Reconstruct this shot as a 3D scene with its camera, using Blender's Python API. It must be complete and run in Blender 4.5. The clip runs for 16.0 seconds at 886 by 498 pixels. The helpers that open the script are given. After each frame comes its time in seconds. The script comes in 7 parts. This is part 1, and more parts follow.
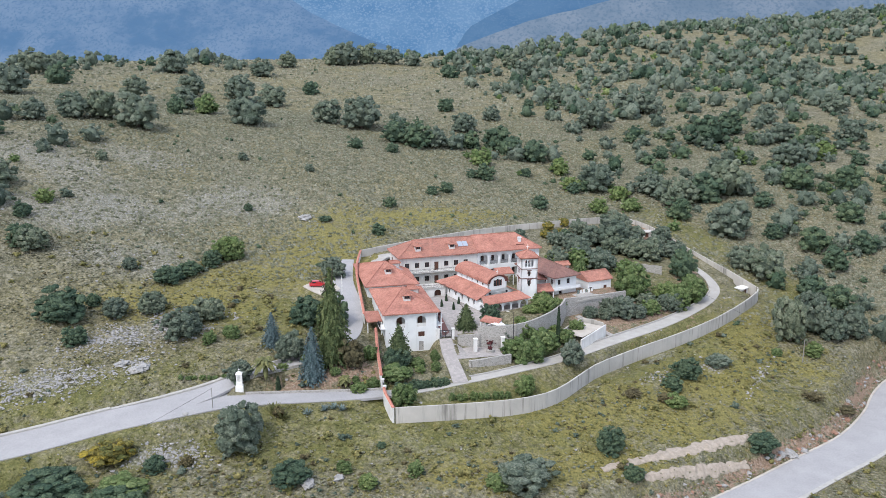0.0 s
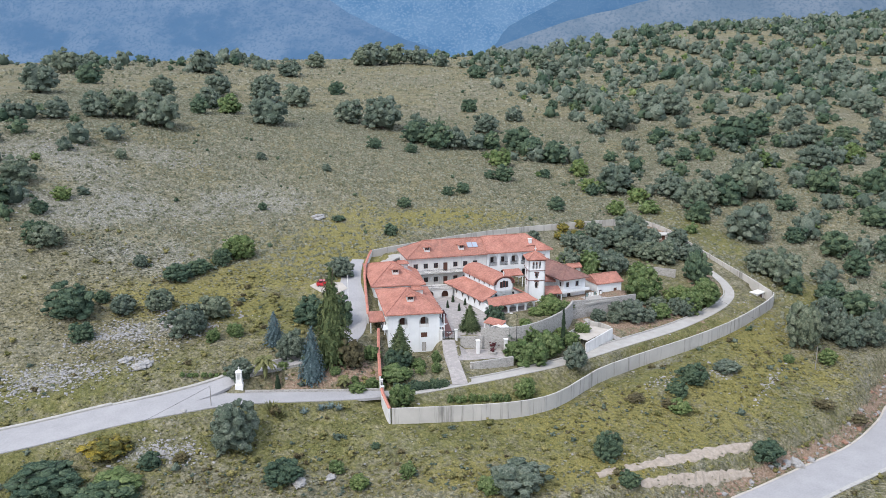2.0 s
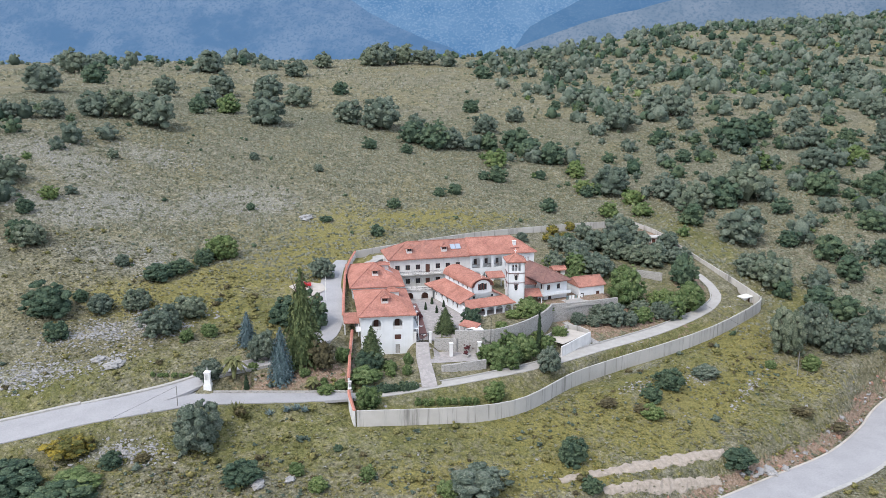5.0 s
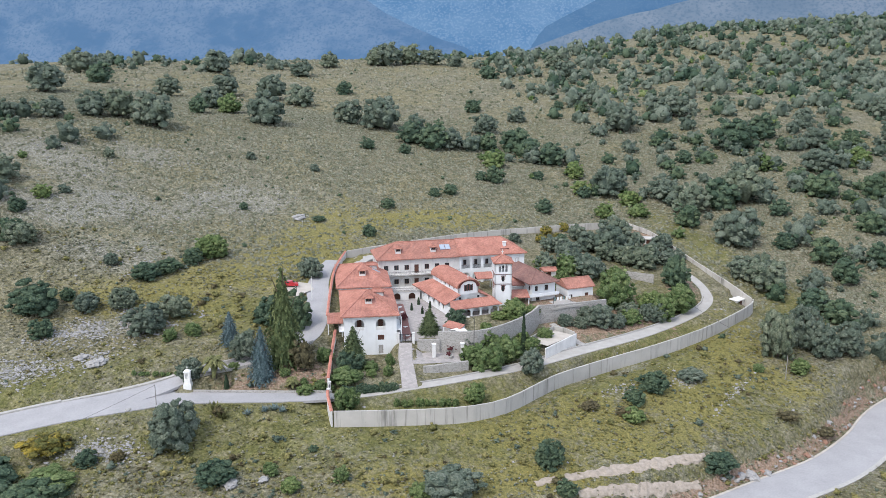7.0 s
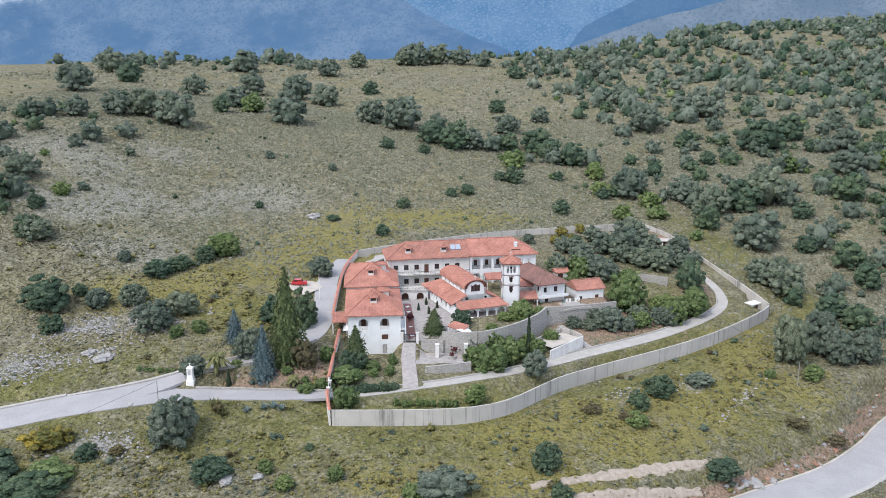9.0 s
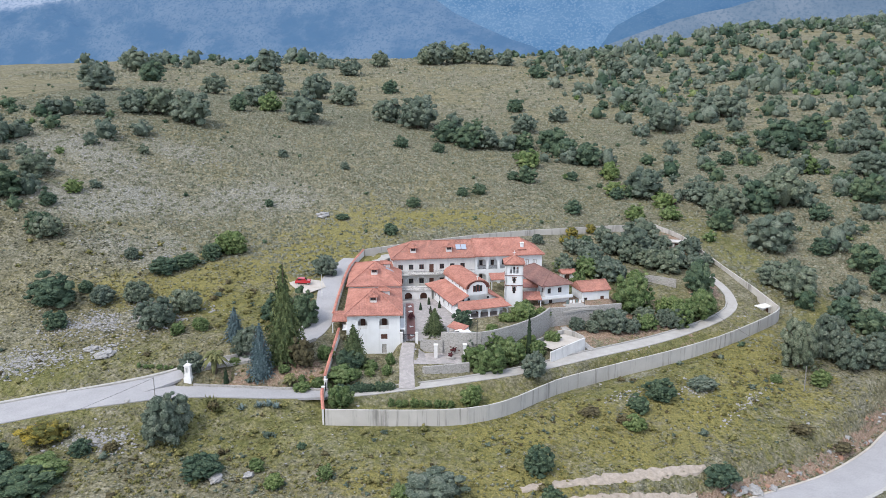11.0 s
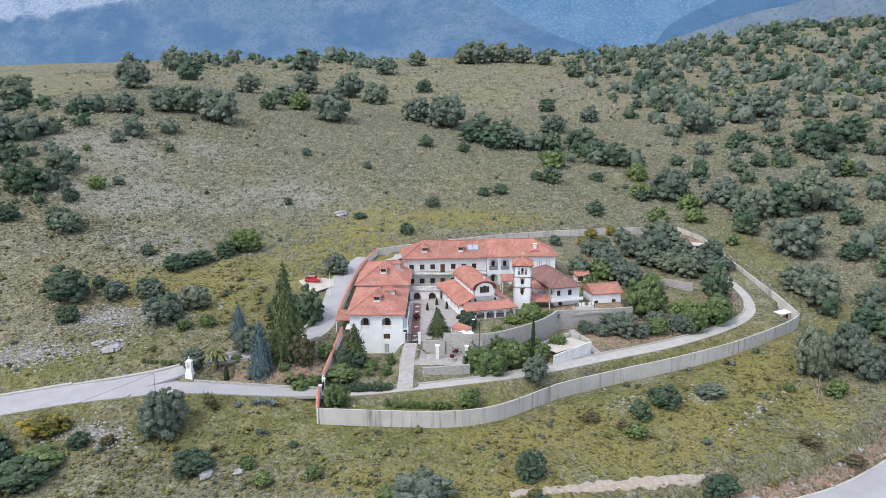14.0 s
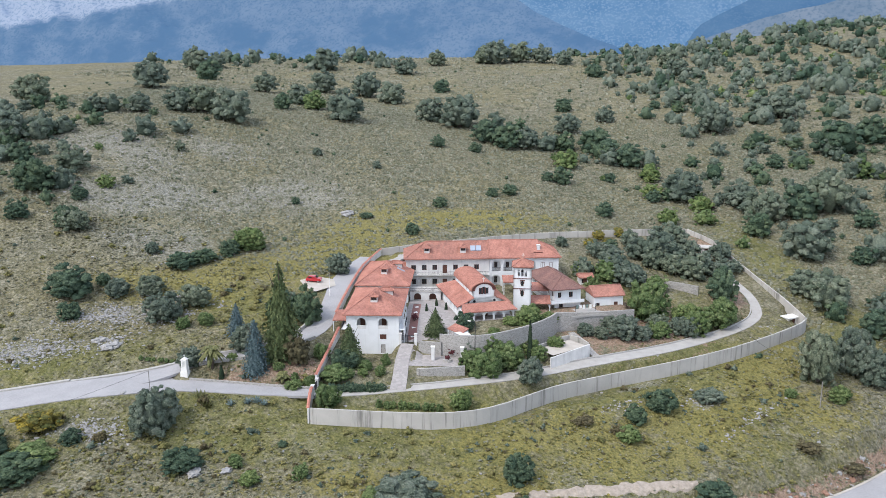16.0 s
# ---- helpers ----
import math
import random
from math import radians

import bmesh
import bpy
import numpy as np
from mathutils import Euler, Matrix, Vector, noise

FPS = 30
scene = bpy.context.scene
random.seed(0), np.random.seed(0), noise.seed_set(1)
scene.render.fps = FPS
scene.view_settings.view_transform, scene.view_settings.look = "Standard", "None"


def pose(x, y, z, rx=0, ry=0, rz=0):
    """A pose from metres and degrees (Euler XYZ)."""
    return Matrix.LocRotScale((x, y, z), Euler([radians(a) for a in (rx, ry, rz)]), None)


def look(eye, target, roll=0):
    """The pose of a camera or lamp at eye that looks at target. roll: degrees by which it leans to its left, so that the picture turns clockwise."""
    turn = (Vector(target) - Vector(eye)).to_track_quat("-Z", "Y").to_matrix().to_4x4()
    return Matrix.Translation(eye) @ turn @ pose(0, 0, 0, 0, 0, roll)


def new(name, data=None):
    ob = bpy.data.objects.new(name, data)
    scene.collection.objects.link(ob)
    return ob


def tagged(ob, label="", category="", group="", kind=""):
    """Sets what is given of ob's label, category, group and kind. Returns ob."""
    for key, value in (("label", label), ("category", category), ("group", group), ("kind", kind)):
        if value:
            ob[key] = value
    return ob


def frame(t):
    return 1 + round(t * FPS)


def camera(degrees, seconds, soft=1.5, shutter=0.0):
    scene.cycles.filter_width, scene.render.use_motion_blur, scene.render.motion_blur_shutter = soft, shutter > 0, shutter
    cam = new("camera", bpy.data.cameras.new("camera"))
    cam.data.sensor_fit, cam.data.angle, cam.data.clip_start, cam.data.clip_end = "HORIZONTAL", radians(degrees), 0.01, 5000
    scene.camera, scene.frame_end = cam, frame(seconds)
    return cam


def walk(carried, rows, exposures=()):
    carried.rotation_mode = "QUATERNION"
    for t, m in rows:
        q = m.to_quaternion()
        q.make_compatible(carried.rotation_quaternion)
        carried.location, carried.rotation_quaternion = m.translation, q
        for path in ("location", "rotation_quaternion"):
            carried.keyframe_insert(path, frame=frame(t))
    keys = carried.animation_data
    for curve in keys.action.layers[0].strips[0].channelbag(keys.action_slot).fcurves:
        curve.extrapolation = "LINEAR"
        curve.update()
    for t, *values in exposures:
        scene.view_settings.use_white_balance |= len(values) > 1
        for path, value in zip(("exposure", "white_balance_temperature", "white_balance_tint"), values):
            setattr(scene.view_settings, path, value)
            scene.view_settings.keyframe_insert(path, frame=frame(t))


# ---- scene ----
cam = camera(54.9, 16.0, soft=0.75)
METRES, EYE, TILT, LEAN, TURN = 55.0, 67.0, -13.2, 0.0, 0.0
ROWS = [
    (0.0, 0.0, 0.0, 0.0, 0.0, 0.0, -0.0),
    (0.5, 0.0321, 0.0029, 0.0007, 0.59, 0.01, -0.13),
    (1.0, 0.0645, 0.0056, 0.0017, 1.17, 0.0, -0.26),
    (1.5, 0.0972, 0.0092, 0.0024, 1.74, 0.0, -0.4),
    (2.0, 0.131, 0.0148, 0.0028, 2.47, 0.01, -0.58),
    (2.5, 0.1623, 0.0176, 0.0043, 2.88, -0.02, -0.72),
    (3.0, 0.1957, 0.0238, 0.0061, 3.12, -0.03, -0.78),
    (5.5, 0.3465, 0.0486, 0.0137, 4.08, -0.0, -1.04),
    (6.0, 0.3778, 0.0548, 0.0148, 4.19, -0.0, -1.1),
    (6.5, 0.4093, 0.0603, 0.0158, 4.41, -0.0, -1.15),
    (7.0, 0.4407, 0.0652, 0.0169, 4.99, -0.02, -1.29),
    (7.5, 0.4718, 0.0697, 0.0174, 5.53, -0.02, -1.41),
    (8.0, 0.5025, 0.0766, 0.0181, 6.07, -0.02, -1.53),
    (8.5, 0.5337, 0.0834, 0.0191, 6.82, -0.05, -1.7),
    (11.0, 0.6807, 0.1265, 0.0258, 9.54, -0.19, -2.27),
    (11.5, 0.7078, 0.1337, 0.0276, 10.27, -0.23, -2.43),
    (12.0, 0.736, 0.143, 0.0292, 11.01, -0.27, -2.61),
    (12.5, 0.7643, 0.1526, 0.0311, 11.48, -0.29, -2.7),
    (13.0, 0.7941, 0.1636, 0.0332, 11.99, -0.33, -2.79),
    (13.5, 0.8219, 0.173, 0.036, 12.44, -0.37, -2.91),
    (14.0, 0.8517, 0.1852, 0.0383, 12.9, -0.4, -2.99),
    (14.5, 0.8802, 0.1957, 0.0407, 13.23, -0.41, -3.07),
    (15.0, 0.9095, 0.2069, 0.0434, 13.63, -0.44, -3.15),
    (15.5, 0.9381, 0.2185, 0.0454, 14.17, -0.47, -3.27),
    (16.0, 0.967, 0.2306, 0.0478, 14.84, -0.51, -3.42),
]
walk(cam, [(t, pose(0, 0, EYE, TILT, LEAN, TURN) @ pose(METRES * x, METRES * y, METRES * z, 90 + pitch, roll, yaw)) for t, x, y, z, yaw, pitch, roll in ROWS])

# ---------------------------------------------------------------- light
SUN_AZ, SUN_EL = 215.0, 52.0
world = bpy.data.worlds.new("overcast_sky")
scene.world = world
world.use_nodes = True
wn = world.node_tree
wn.nodes.clear()
sky = wn.nodes.new("ShaderNodeTexSky")
sky.sky_type = "NISHITA"
sky.sun_disc = False
sky.sun_elevation, sky.sun_rotation = radians(SUN_EL), radians(SUN_AZ)
sky.air_density, sky.dust_density, sky.ozone_density = 1.0, 4.0, 1.0
haze = wn.nodes.new("ShaderNodeMixRGB")
haze.inputs[0].default_value = 0.6
haze.inputs[2].default_value = (6.5, 7.4, 9.3, 1)
wbg = wn.nodes.new("ShaderNodeBackground")
wbg.inputs[1].default_value = 0.15
wout = wn.nodes.new("ShaderNodeOutputWorld")
wn.links.new(sky.outputs[0], haze.inputs[1])
wn.links.new(haze.outputs[0], wbg.inputs[0])
wn.links.new(wbg.outputs[0], wout.inputs[0])
sun = new("sun", bpy.data.lights.new("sun", "SUN"))
sun.data.energy, sun.data.angle, sun.data.color = 1.5, radians(14), (1.0, 0.98, 0.95)
sun.matrix_world = look((0, 0, 0), (math.sin(radians(SUN_AZ)) * -1, math.cos(radians(SUN_AZ)) * -1, -math.tan(radians(SUN_EL))))
scene.view_settings.exposure = 0.52


# ---------------------------------------------------------------- materials
def material(name, rough=0.8, metal=0.0):
    m = bpy.data.materials.new(name)
    m.use_nodes = True
    nt = m.node_tree
    b = nt.nodes["Principled BSDF"]
    b.inputs["Roughness"].default_value = rough
    b.inputs["Metallic"].default_value = metal
    b.inputs["Specular IOR Level"].default_value = 0.25
    return m, nt, b


def N(nt, kind, **values):
    n = nt.nodes.new(kind)
    for key, value in values.items():
        if key in n.inputs:
            n.inputs[key].default_value = value
    return n


def noise_node(nt, vec, scale, detail=4.0, rough=0.55):
    n = N(nt, "ShaderNodeTexNoise", Scale=scale, Detail=detail, Roughness=rough)
    nt.links.new(vec, n.inputs["Vector"])
    return n.outputs["Fac"]


def ramp(nt, fac, stops):
    r = nt.nodes.new("ShaderNodeValToRGB")
    e = r.color_ramp.elements
    while len(e) < len(stops):
        e.new(0.5)
    for el, (p, c) in zip(e, stops):
        el.position, el.color = p, (c[0], c[1], c[2], 1)
    nt.links.new(fac, r.inputs[0])
    return r.outputs[0]


def mix(nt, fac, a, b, mode="MIX"):
    n = nt.nodes.new("ShaderNodeMixRGB")
    n.blend_type = mode
    for i, v in enumerate((fac, a, b)):
        if isinstance(v, (int, float)):
            n.inputs[i].default_value = v
        elif isinstance(v, tuple):
            n.inputs[i].default_value = (v[0], v[1], v[2], 1)
        else:
            nt.links.new(v, n.inputs[i])
    return n.outputs[0]


def step(nt, fac, lo, hi):
    n = nt.nodes.new("ShaderNodeMapRange")
    n.inputs["From Min"].default_value, n.inputs["From Max"].default_value = lo, hi
    n.interpolation_type = "SMOOTHSTEP"
    nt.links.new(fac, n.inputs["Value"])
    return n.outputs[0]


def bump(nt, b, height, strength, distance):
    n = N(nt, "ShaderNodeBump", Strength=strength, Distance=distance)
    nt.links.new(height, n.inputs["Height"])
    nt.links.new(n.outputs[0], b.inputs["Normal"])


def stretched(nt, vec, sx, sy, sz):
    n = nt.nodes.new("ShaderNodeMapping")
    n.inputs["Scale"].default_value = (sx, sy, sz)
    nt.links.new(vec, n.inputs["Vector"])
    return n.outputs[0]


def world_pos(nt):
    return nt.nodes.new("ShaderNodeNewGeometry").outputs["Position"]


def plain(name, light, dark, scale=1.5, rough=0.85, metal=0.0, relief=0.15, fine=14.0, streak=0.0, streak_col=(0.1, 0.1, 0.1), run=1.6):
    """Two-scale mottled surface, with vertical rain streaks if asked for."""
    m, nt, b = material(name, rough, metal)
    p = world_pos(nt)
    c = ramp(nt, noise_node(nt, p, scale), [(0.3, dark), (0.7, light)])
    f = noise_node(nt, p, fine, 3.0)
    c = mix(nt, 0.35, c, ramp(nt, f, [(0.3, dark), (0.7, light)]))
    if streak > 0:
        s = noise_node(nt, stretched(nt, p, run, run, 0.07 * run), 1.0, 5.0, 0.7)
        s = step(nt, s, 0.5, 0.72)
        c = mix(nt, mix(nt, streak, (0, 0, 0), s), c, streak_col)
    nt.links.new(c, b.inputs["Base Color"])
    bump(nt, b, f, relief, 0.05)
    return m


def leaf_material(name, cols, tint=0.5, grain=3.0):
    """Foliage: a tone for every spray and clump, leafy mottling and relief within each."""
    m, nt, b = material(name, 0.75)
    g = nt.nodes.new("ShaderNodeNewGeometry")
    o = nt.nodes.new("ShaderNodeObjectInfo")
    c = ramp(nt, g.outputs["Random Per Island"], [(i / max(1, len(cols) - 1), k) for i, k in enumerate(cols)])
    v = ramp(nt, o.outputs["Random"], [(0.0, (0.72, 0.78, 0.78)), (0.5, (1.0, 1.0, 1.0)), (1.0, (1.25, 1.18, 0.95))])
    c = mix(nt, tint, c, mix(nt, 1.0, c, v, "MULTIPLY"))
    f = noise_node(nt, g.outputs["Position"], grain, 4.0, 0.7)
    c = mix(nt, 0.8, c, mix(nt, 1.0, c, ramp(nt, f, [(0.34, (0.42, 0.45, 0.45)), (0.52, (1.0, 1.0, 1.0)), (0.68, (1.5, 1.45, 1.35))]), "MULTIPLY"))
    nt.links.new(c, b.inputs["Base Color"])
    bump(nt, b, f, 0.9, 0.3)
    b.inputs["Specular IOR Level"].default_value = 0.12
    tr = nt.nodes.new("ShaderNodeBsdfTranslucent")
    nt.links.new(c, tr.inputs[0])
    ms = nt.nodes.new("ShaderNodeMixShader")
    ms.inputs[0].default_value = 0.2
    nt.links.new(b.outputs[0], ms.inputs[1])
    nt.links.new(tr.outputs[0], ms.inputs[2])
    nt.links.new(ms.outputs[0], nt.nodes["Material Output"].inputs[0])
    return m


MAT_WHITE = plain("whitewash", (0.76, 0.77, 0.77), (0.64, 0.65, 0.65), 0.5, 0.85, streak=0.25, streak_col=(0.45, 0.44, 0.42))
MAT_CREAM = plain("old_render", (0.70, 0.685, 0.66), (0.55, 0.54, 0.52), 0.6, 0.9, streak=0.4, streak_col=(0.28, 0.27, 0.26))
MAT_CONCRETE = plain("boundary_concrete", (0.52, 0.495, 0.455), (0.38, 0.36, 0.33), 0.22, 0.92, streak=0.85, streak_col=(0.15, 0.145, 0.13), run=0.8)


def masonry(name, light, dark, scale, joint=(0.42, 0.40, 0.37)):
    """Rubble masonry: stones of uneven tone with recessed pale joints."""
    m, nt, b = material(name, 0.92)
    p = world_pos(nt)
    cell = N(nt, "ShaderNodeTexVoronoi", Scale=scale)
    edge = N(nt, "ShaderNodeTexVoronoi", Scale=scale)
    edge.feature = "DISTANCE_TO_EDGE"
    v = stretched(nt, p, 1.0, 1.0, 1.5)
    nt.links.new(v, cell.inputs["Vector"])
    nt.links.new(v, edge.inputs["Vector"])
    sep = nt.nodes.new("ShaderNodeSeparateColor")
    nt.links.new(cell.outputs["Color"], sep.inputs[0])
    c = ramp(nt, sep.outputs[0], [(0.0, dark), (1.0, light)])
    c = mix(nt, 0.3, c, ramp(nt, noise_node(nt, p, 7.0), [(0.3, dark), (0.7, light)]))
    c = mix(nt, step(nt, edge.outputs["Distance"], 0.09, 0.0), c, joint)
    nt.links.new(c, b.inputs["Base Color"])
    bump(nt, b, edge.outputs["Distance"], 0.8, 0.15)
    return m


MAT_STONE = masonry("rubble_masonry", (0.43, 0.41, 0.38), (0.23, 0.22, 0.205), 3.0)
MAT_LIME = plain("limestone_rock", (0.40, 0.388, 0.376), (0.20, 0.195, 0.185), 1.2, 0.95, relief=0.6, fine=5.0)
MAT_REDROCK = plain("red_rock", (0.36, 0.21, 0.15), (0.20, 0.12, 0.09), 1.2, 0.95, relief=0.6, fine=5.0)
MAT_LEDGE = plain("bleached_earth", (0.42, 0.36, 0.30), (0.24, 0.20, 0.155), 1.3, 0.95, relief=0.8, fine=3.0)
MAT_PAVE = masonry("crazy_paving", (0.39, 0.36, 0.34), (0.255, 0.235, 0.225), 1.5, (0.30, 0.28, 0.265))
MAT_REDPAVE = plain("red_paving", (0.26, 0.13, 0.11), (0.19, 0.10, 0.09), 0.9, 0.85, fine=4.0)
MAT_WOOD = plain("brown_wood", (0.13, 0.060, 0.040), (0.08, 0.038, 0.028), 2.0, 0.7)
MAT_DARKTRIM = plain("dark_brick_trim", (0.16, 0.055, 0.045), (0.09, 0.04, 0.035), 3.0, 0.8)
MAT_IRON = plain("dark_iron", (0.06, 0.06, 0.065), (0.035, 0.035, 0.04), 3.0, 0.55, 0.6)
MAT_BARK = plain("bark", (0.13, 0.10, 0.075), (0.06, 0.05, 0.04), 5.0, 0.95, relief=0.5)
MAT_CANVAS = plain("white_canvas", (0.78, 0.77, 0.73), (0.66, 0.65, 0.62), 1.5, 0.8)
MAT_SOIL = plain("brown_soil", (0.20, 0.14, 0.10), (0.12, 0.09, 0.065), 0.8, 0.95, relief=0.5, fine=3.0)


def tile_material(name, light, dark, lichen=0.25):
    """Clay tiles: rows of ribs down the slope, each tile a little different, lichen in patches."""
    m, nt, b = material(name, 0.85)
    p = world_pos(nt)
    c = ramp(nt, noise_node(nt, p, 0.35, 5.0, 0.6), [(0.3, dark), (0.7, light)])
    cell = N(nt, "ShaderNodeTexVoronoi", Scale=3.2)
    nt.links.new(p, cell.inputs["Vector"])
    sep = nt.nodes.new("ShaderNodeSeparateColor")
    nt.links.new(cell.outputs["Color"], sep.inputs[0])
    c = mix(nt, 0.45, c, mix(nt, 1.0, c, ramp(nt, sep.outputs[0], [(0.0, (0.62, 0.58, 0.58)), (0.6, (1.05, 1.03, 1.0)), (1.0, (1.4, 1.3, 1.25))]), "MULTIPLY"))
    l = step(nt, noise_node(nt, p, 0.9, 6.0, 0.7), 0.55, 0.75)
    c = mix(nt, mix(nt, lichen, (0, 0, 0), l), c, (0.20, 0.155, 0.13))
    nt.links.new(c, b.inputs["Base Color"])
    bump(nt, b, noise_node(nt, p, 9.0, 2.0), 0.4, 0.06)
    return m


MAT_TILE = tile_material("clay_tiles", (0.43, 0.208, 0.160), (0.29, 0.130, 0.100))
MAT_TILE_OLD = tile_material("weathered_clay_tiles", (0.39, 0.185, 0.14), (0.25, 0.125, 0.10), 0.85)
MAT_TILE_BROWN = tile_material("brown_old_tiles", (0.235, 0.13, 0.11), (0.16, 0.095, 0.085), 0.7)
MAT_COPING = tile_material("coping_tiles", (0.50, 0.225, 0.17), (0.39, 0.16, 0.12))

m, nt, b = material("window_glass", 0.08)
b.inputs["Base Color"].default_value = (0.03, 0.035, 0.04, 1)
b.inputs["Specular IOR Level"].default_value = 0.5
MAT_GLASS = m
m, nt, b = material("solar_glass", 0.12)
b.inputs["Base Color"].default_value = (0.32, 0.36, 0.42, 1)
MAT_SOLAR = m

m, nt, b = material("asphalt", 0.9)
p = world_pos(nt)
c = ramp(nt, noise_node(nt, p, 0.25, 5.0), [(0.3, (0.275, 0.268, 0.270)), (0.7, (0.345, 0.335, 0.336))])
c = mix(nt, 0.3, c, ramp(nt, noise_node(nt, p, 3.0, 6.0, 0.7), [(0.3, (0.22, 0.22, 0.22)), (0.7, (0.46, 0.45, 0.445))]))
nt.links.new(c, b.inputs["Base Color"])
bump(nt, b, noise_node(nt, p, 20.0), 0.2, 0.02)
MAT_ROAD = m
MAT_PATH = plain("concrete_path", (0.42, 0.40, 0.37), (0.31, 0.295, 0.275), 0.5, 0.92, fine=5.0)
MAT_GRAVEL = plain("pale_gravel", (0.50, 0.46, 0.41), (0.36, 0.32, 0.27), 0.5, 0.95, fine=6.0)
MAT_KERB = plain("kerb_stone", (0.44, 0.42, 0.39), (0.30, 0.29, 0.27), 1.2, 0.92, fine=8.0)

OLIVE = leaf_material("olive_leaves", [(0.094, 0.125, 0.093), (0.146, 0.182, 0.138), (0.214, 0.246, 0.190)])
OAK = leaf_material("oak_leaves", [(0.048, 0.084, 0.058), (0.085, 0.129, 0.084), (0.140, 0.187, 0.116)])
LIGHT = leaf_material("light_green_leaves", [(0.080, 0.128, 0.048), (0.136, 0.192, 0.076), (0.225, 0.275, 0.125)])
PINE = leaf_material("pine_needles", [(0.060, 0.090, 0.046), (0.105, 0.140, 0.068), (0.165, 0.195, 0.095)])
BLUE = leaf_material("blue_spruce_needles", [(0.070, 0.115, 0.120), (0.120, 0.175, 0.185), (0.190, 0.245, 0.255)])
CYPRESS = leaf_material("cypress_leaves", [(0.026, 0.046, 0.030), (0.042, 0.066, 0.038), (0.060, 0.088, 0.048)])
BROOM = leaf_material("broom_flowers", [(0.10, 0.12, 0.045), (0.19, 0.17, 0.055), (0.36, 0.28, 0.05)])
PALM = leaf_material("palm_fronds", [(0.10, 0.11, 0.045), (0.17, 0.18, 0.08), (0.26, 0.24, 0.12)])
MAROON = leaf_material("plum_leaves", [(0.07, 0.025, 0.03), (0.12, 0.04, 0.05), (0.17, 0.07, 0.07)])
RUST = leaf_material("dry_brown_leaves", [(0.075, 0.065, 0.04), (0.12, 0.105, 0.06), (0.17, 0.15, 0.085)])
AGAVE = leaf_material("agave_leaves", [(0.12, 0.17, 0.17), (0.18, 0.24, 0.24), (0.26, 0.32, 0.32)])
HERB = leaf_material("yellow_green_herbs", [(0.13, 0.138, 0.055), (0.215, 0.205, 0.085), (0.32, 0.285, 0.125)])
TUFT = leaf_material("sage_tussocks", [(0.158, 0.164, 0.102), (0.250, 0.248, 0.172), (0.365, 0.352, 0.268)], grain=6.0)
GRASS = leaf_material("meadow_grass", [(0.118, 0.130, 0.047), (0.200, 0.198, 0.074), (0.310, 0.280, 0.122)])
FLOWER = leaf_material("yellow_meadow_flowers", [(0.16, 0.16, 0.06), (0.25, 0.215, 0.07), (0.38, 0.30, 0.08)])


# ---------------------------------------------------------------- mesh helpers
class Geo:
    """Collects corners and faces of one mesh."""

    def __init__(self):
        self.v, self.f = [], []

    def add(self, verts, faces):
        n = len(self.v)
        self.v += [tuple(p) for p in verts]
        self.f += [tuple(i + n for i in f) for f in faces]
        return self

    def prism(self, poly, z0, z1):
        """Upright prism on a counter-clockwise outline; z0 and z1 are numbers or one per corner."""
        n = len(poly)
        a = z0 if isinstance(z0, (list, tuple)) else [z0] * n
        c = z1 if isinstance(z1, (list, tuple)) else [z1] * n
        vs = [(x, y, a[i]) for i, (x, y) in enumerate(poly)] + [(x, y, c[i]) for i, (x, y) in enumerate(poly)]
        fs = [tuple(reversed(range(n))), tuple(range(n, 2 * n))]
        fs += [(i, (i + 1) % n, n + (i + 1) % n, n + i) for i in range(n)]
        return self.add(vs, fs)

    def box(self, x0, x1, y0, y1, z0, z1):
        return self.prism([(x0, y0), (x1, y0), (x1, y1), (x0, y1)], z0, z1)

    def tube(self, points, radii, sides=8):
        vs, fs = [], []
        for k, (p, r) in enumerate(zip(points, radii)):
            p = Vector(p)
            d = Vector(points[min(k + 1, len(points) - 1)]) - Vector(points[max(k - 1, 0)])
            d.normalize()
            s = d.cross(Vector((0.31, 0.95, 0.05)) if abs(d.z) > 0.5 else Vector((0, 0, 1))).normalized()
            t = d.cross(s)
            vs += [p + (s * math.cos(a) + t * math.sin(a)) * r for a in (2 * math.pi * i / sides for i in range(sides))]
        for k in range(len(points) - 1):
            fs += [(k * sides + i, k * sides + (i + 1) % sides, (k + 1) * sides + (i + 1) % sides, (k + 1) * sides + i) for i in range(sides)]
        fs += [tuple(reversed(range(sides))), tuple(range((len(points) - 1) * sides, len(points) * sides))]
        return self.add(vs, fs)

    def mesh(self, name, mat):
        me = bpy.data.meshes.new(name)
        me.from_pydata(self.v, [], self.f)
        me.validate()
        me.update()
        me.materials.append(mat)
        return me


def part(name, geo, mat, parent, label=""):
    ob = new(name, geo.mesh(name, mat) if isinstance(geo, Geo) else geo)
    ob.parent = parent
    return tagged(ob, label)


def thing(name, m, label, category, group="", kind=""):
    ob = new(name)
    ob.matrix_world = m
    return tagged(ob, label, category, group, kind)


def solid(name, geo, mat, label, category, group="", kind=""):
    return tagged(new(name, geo.mesh(name, mat)), label, category, group, kind)


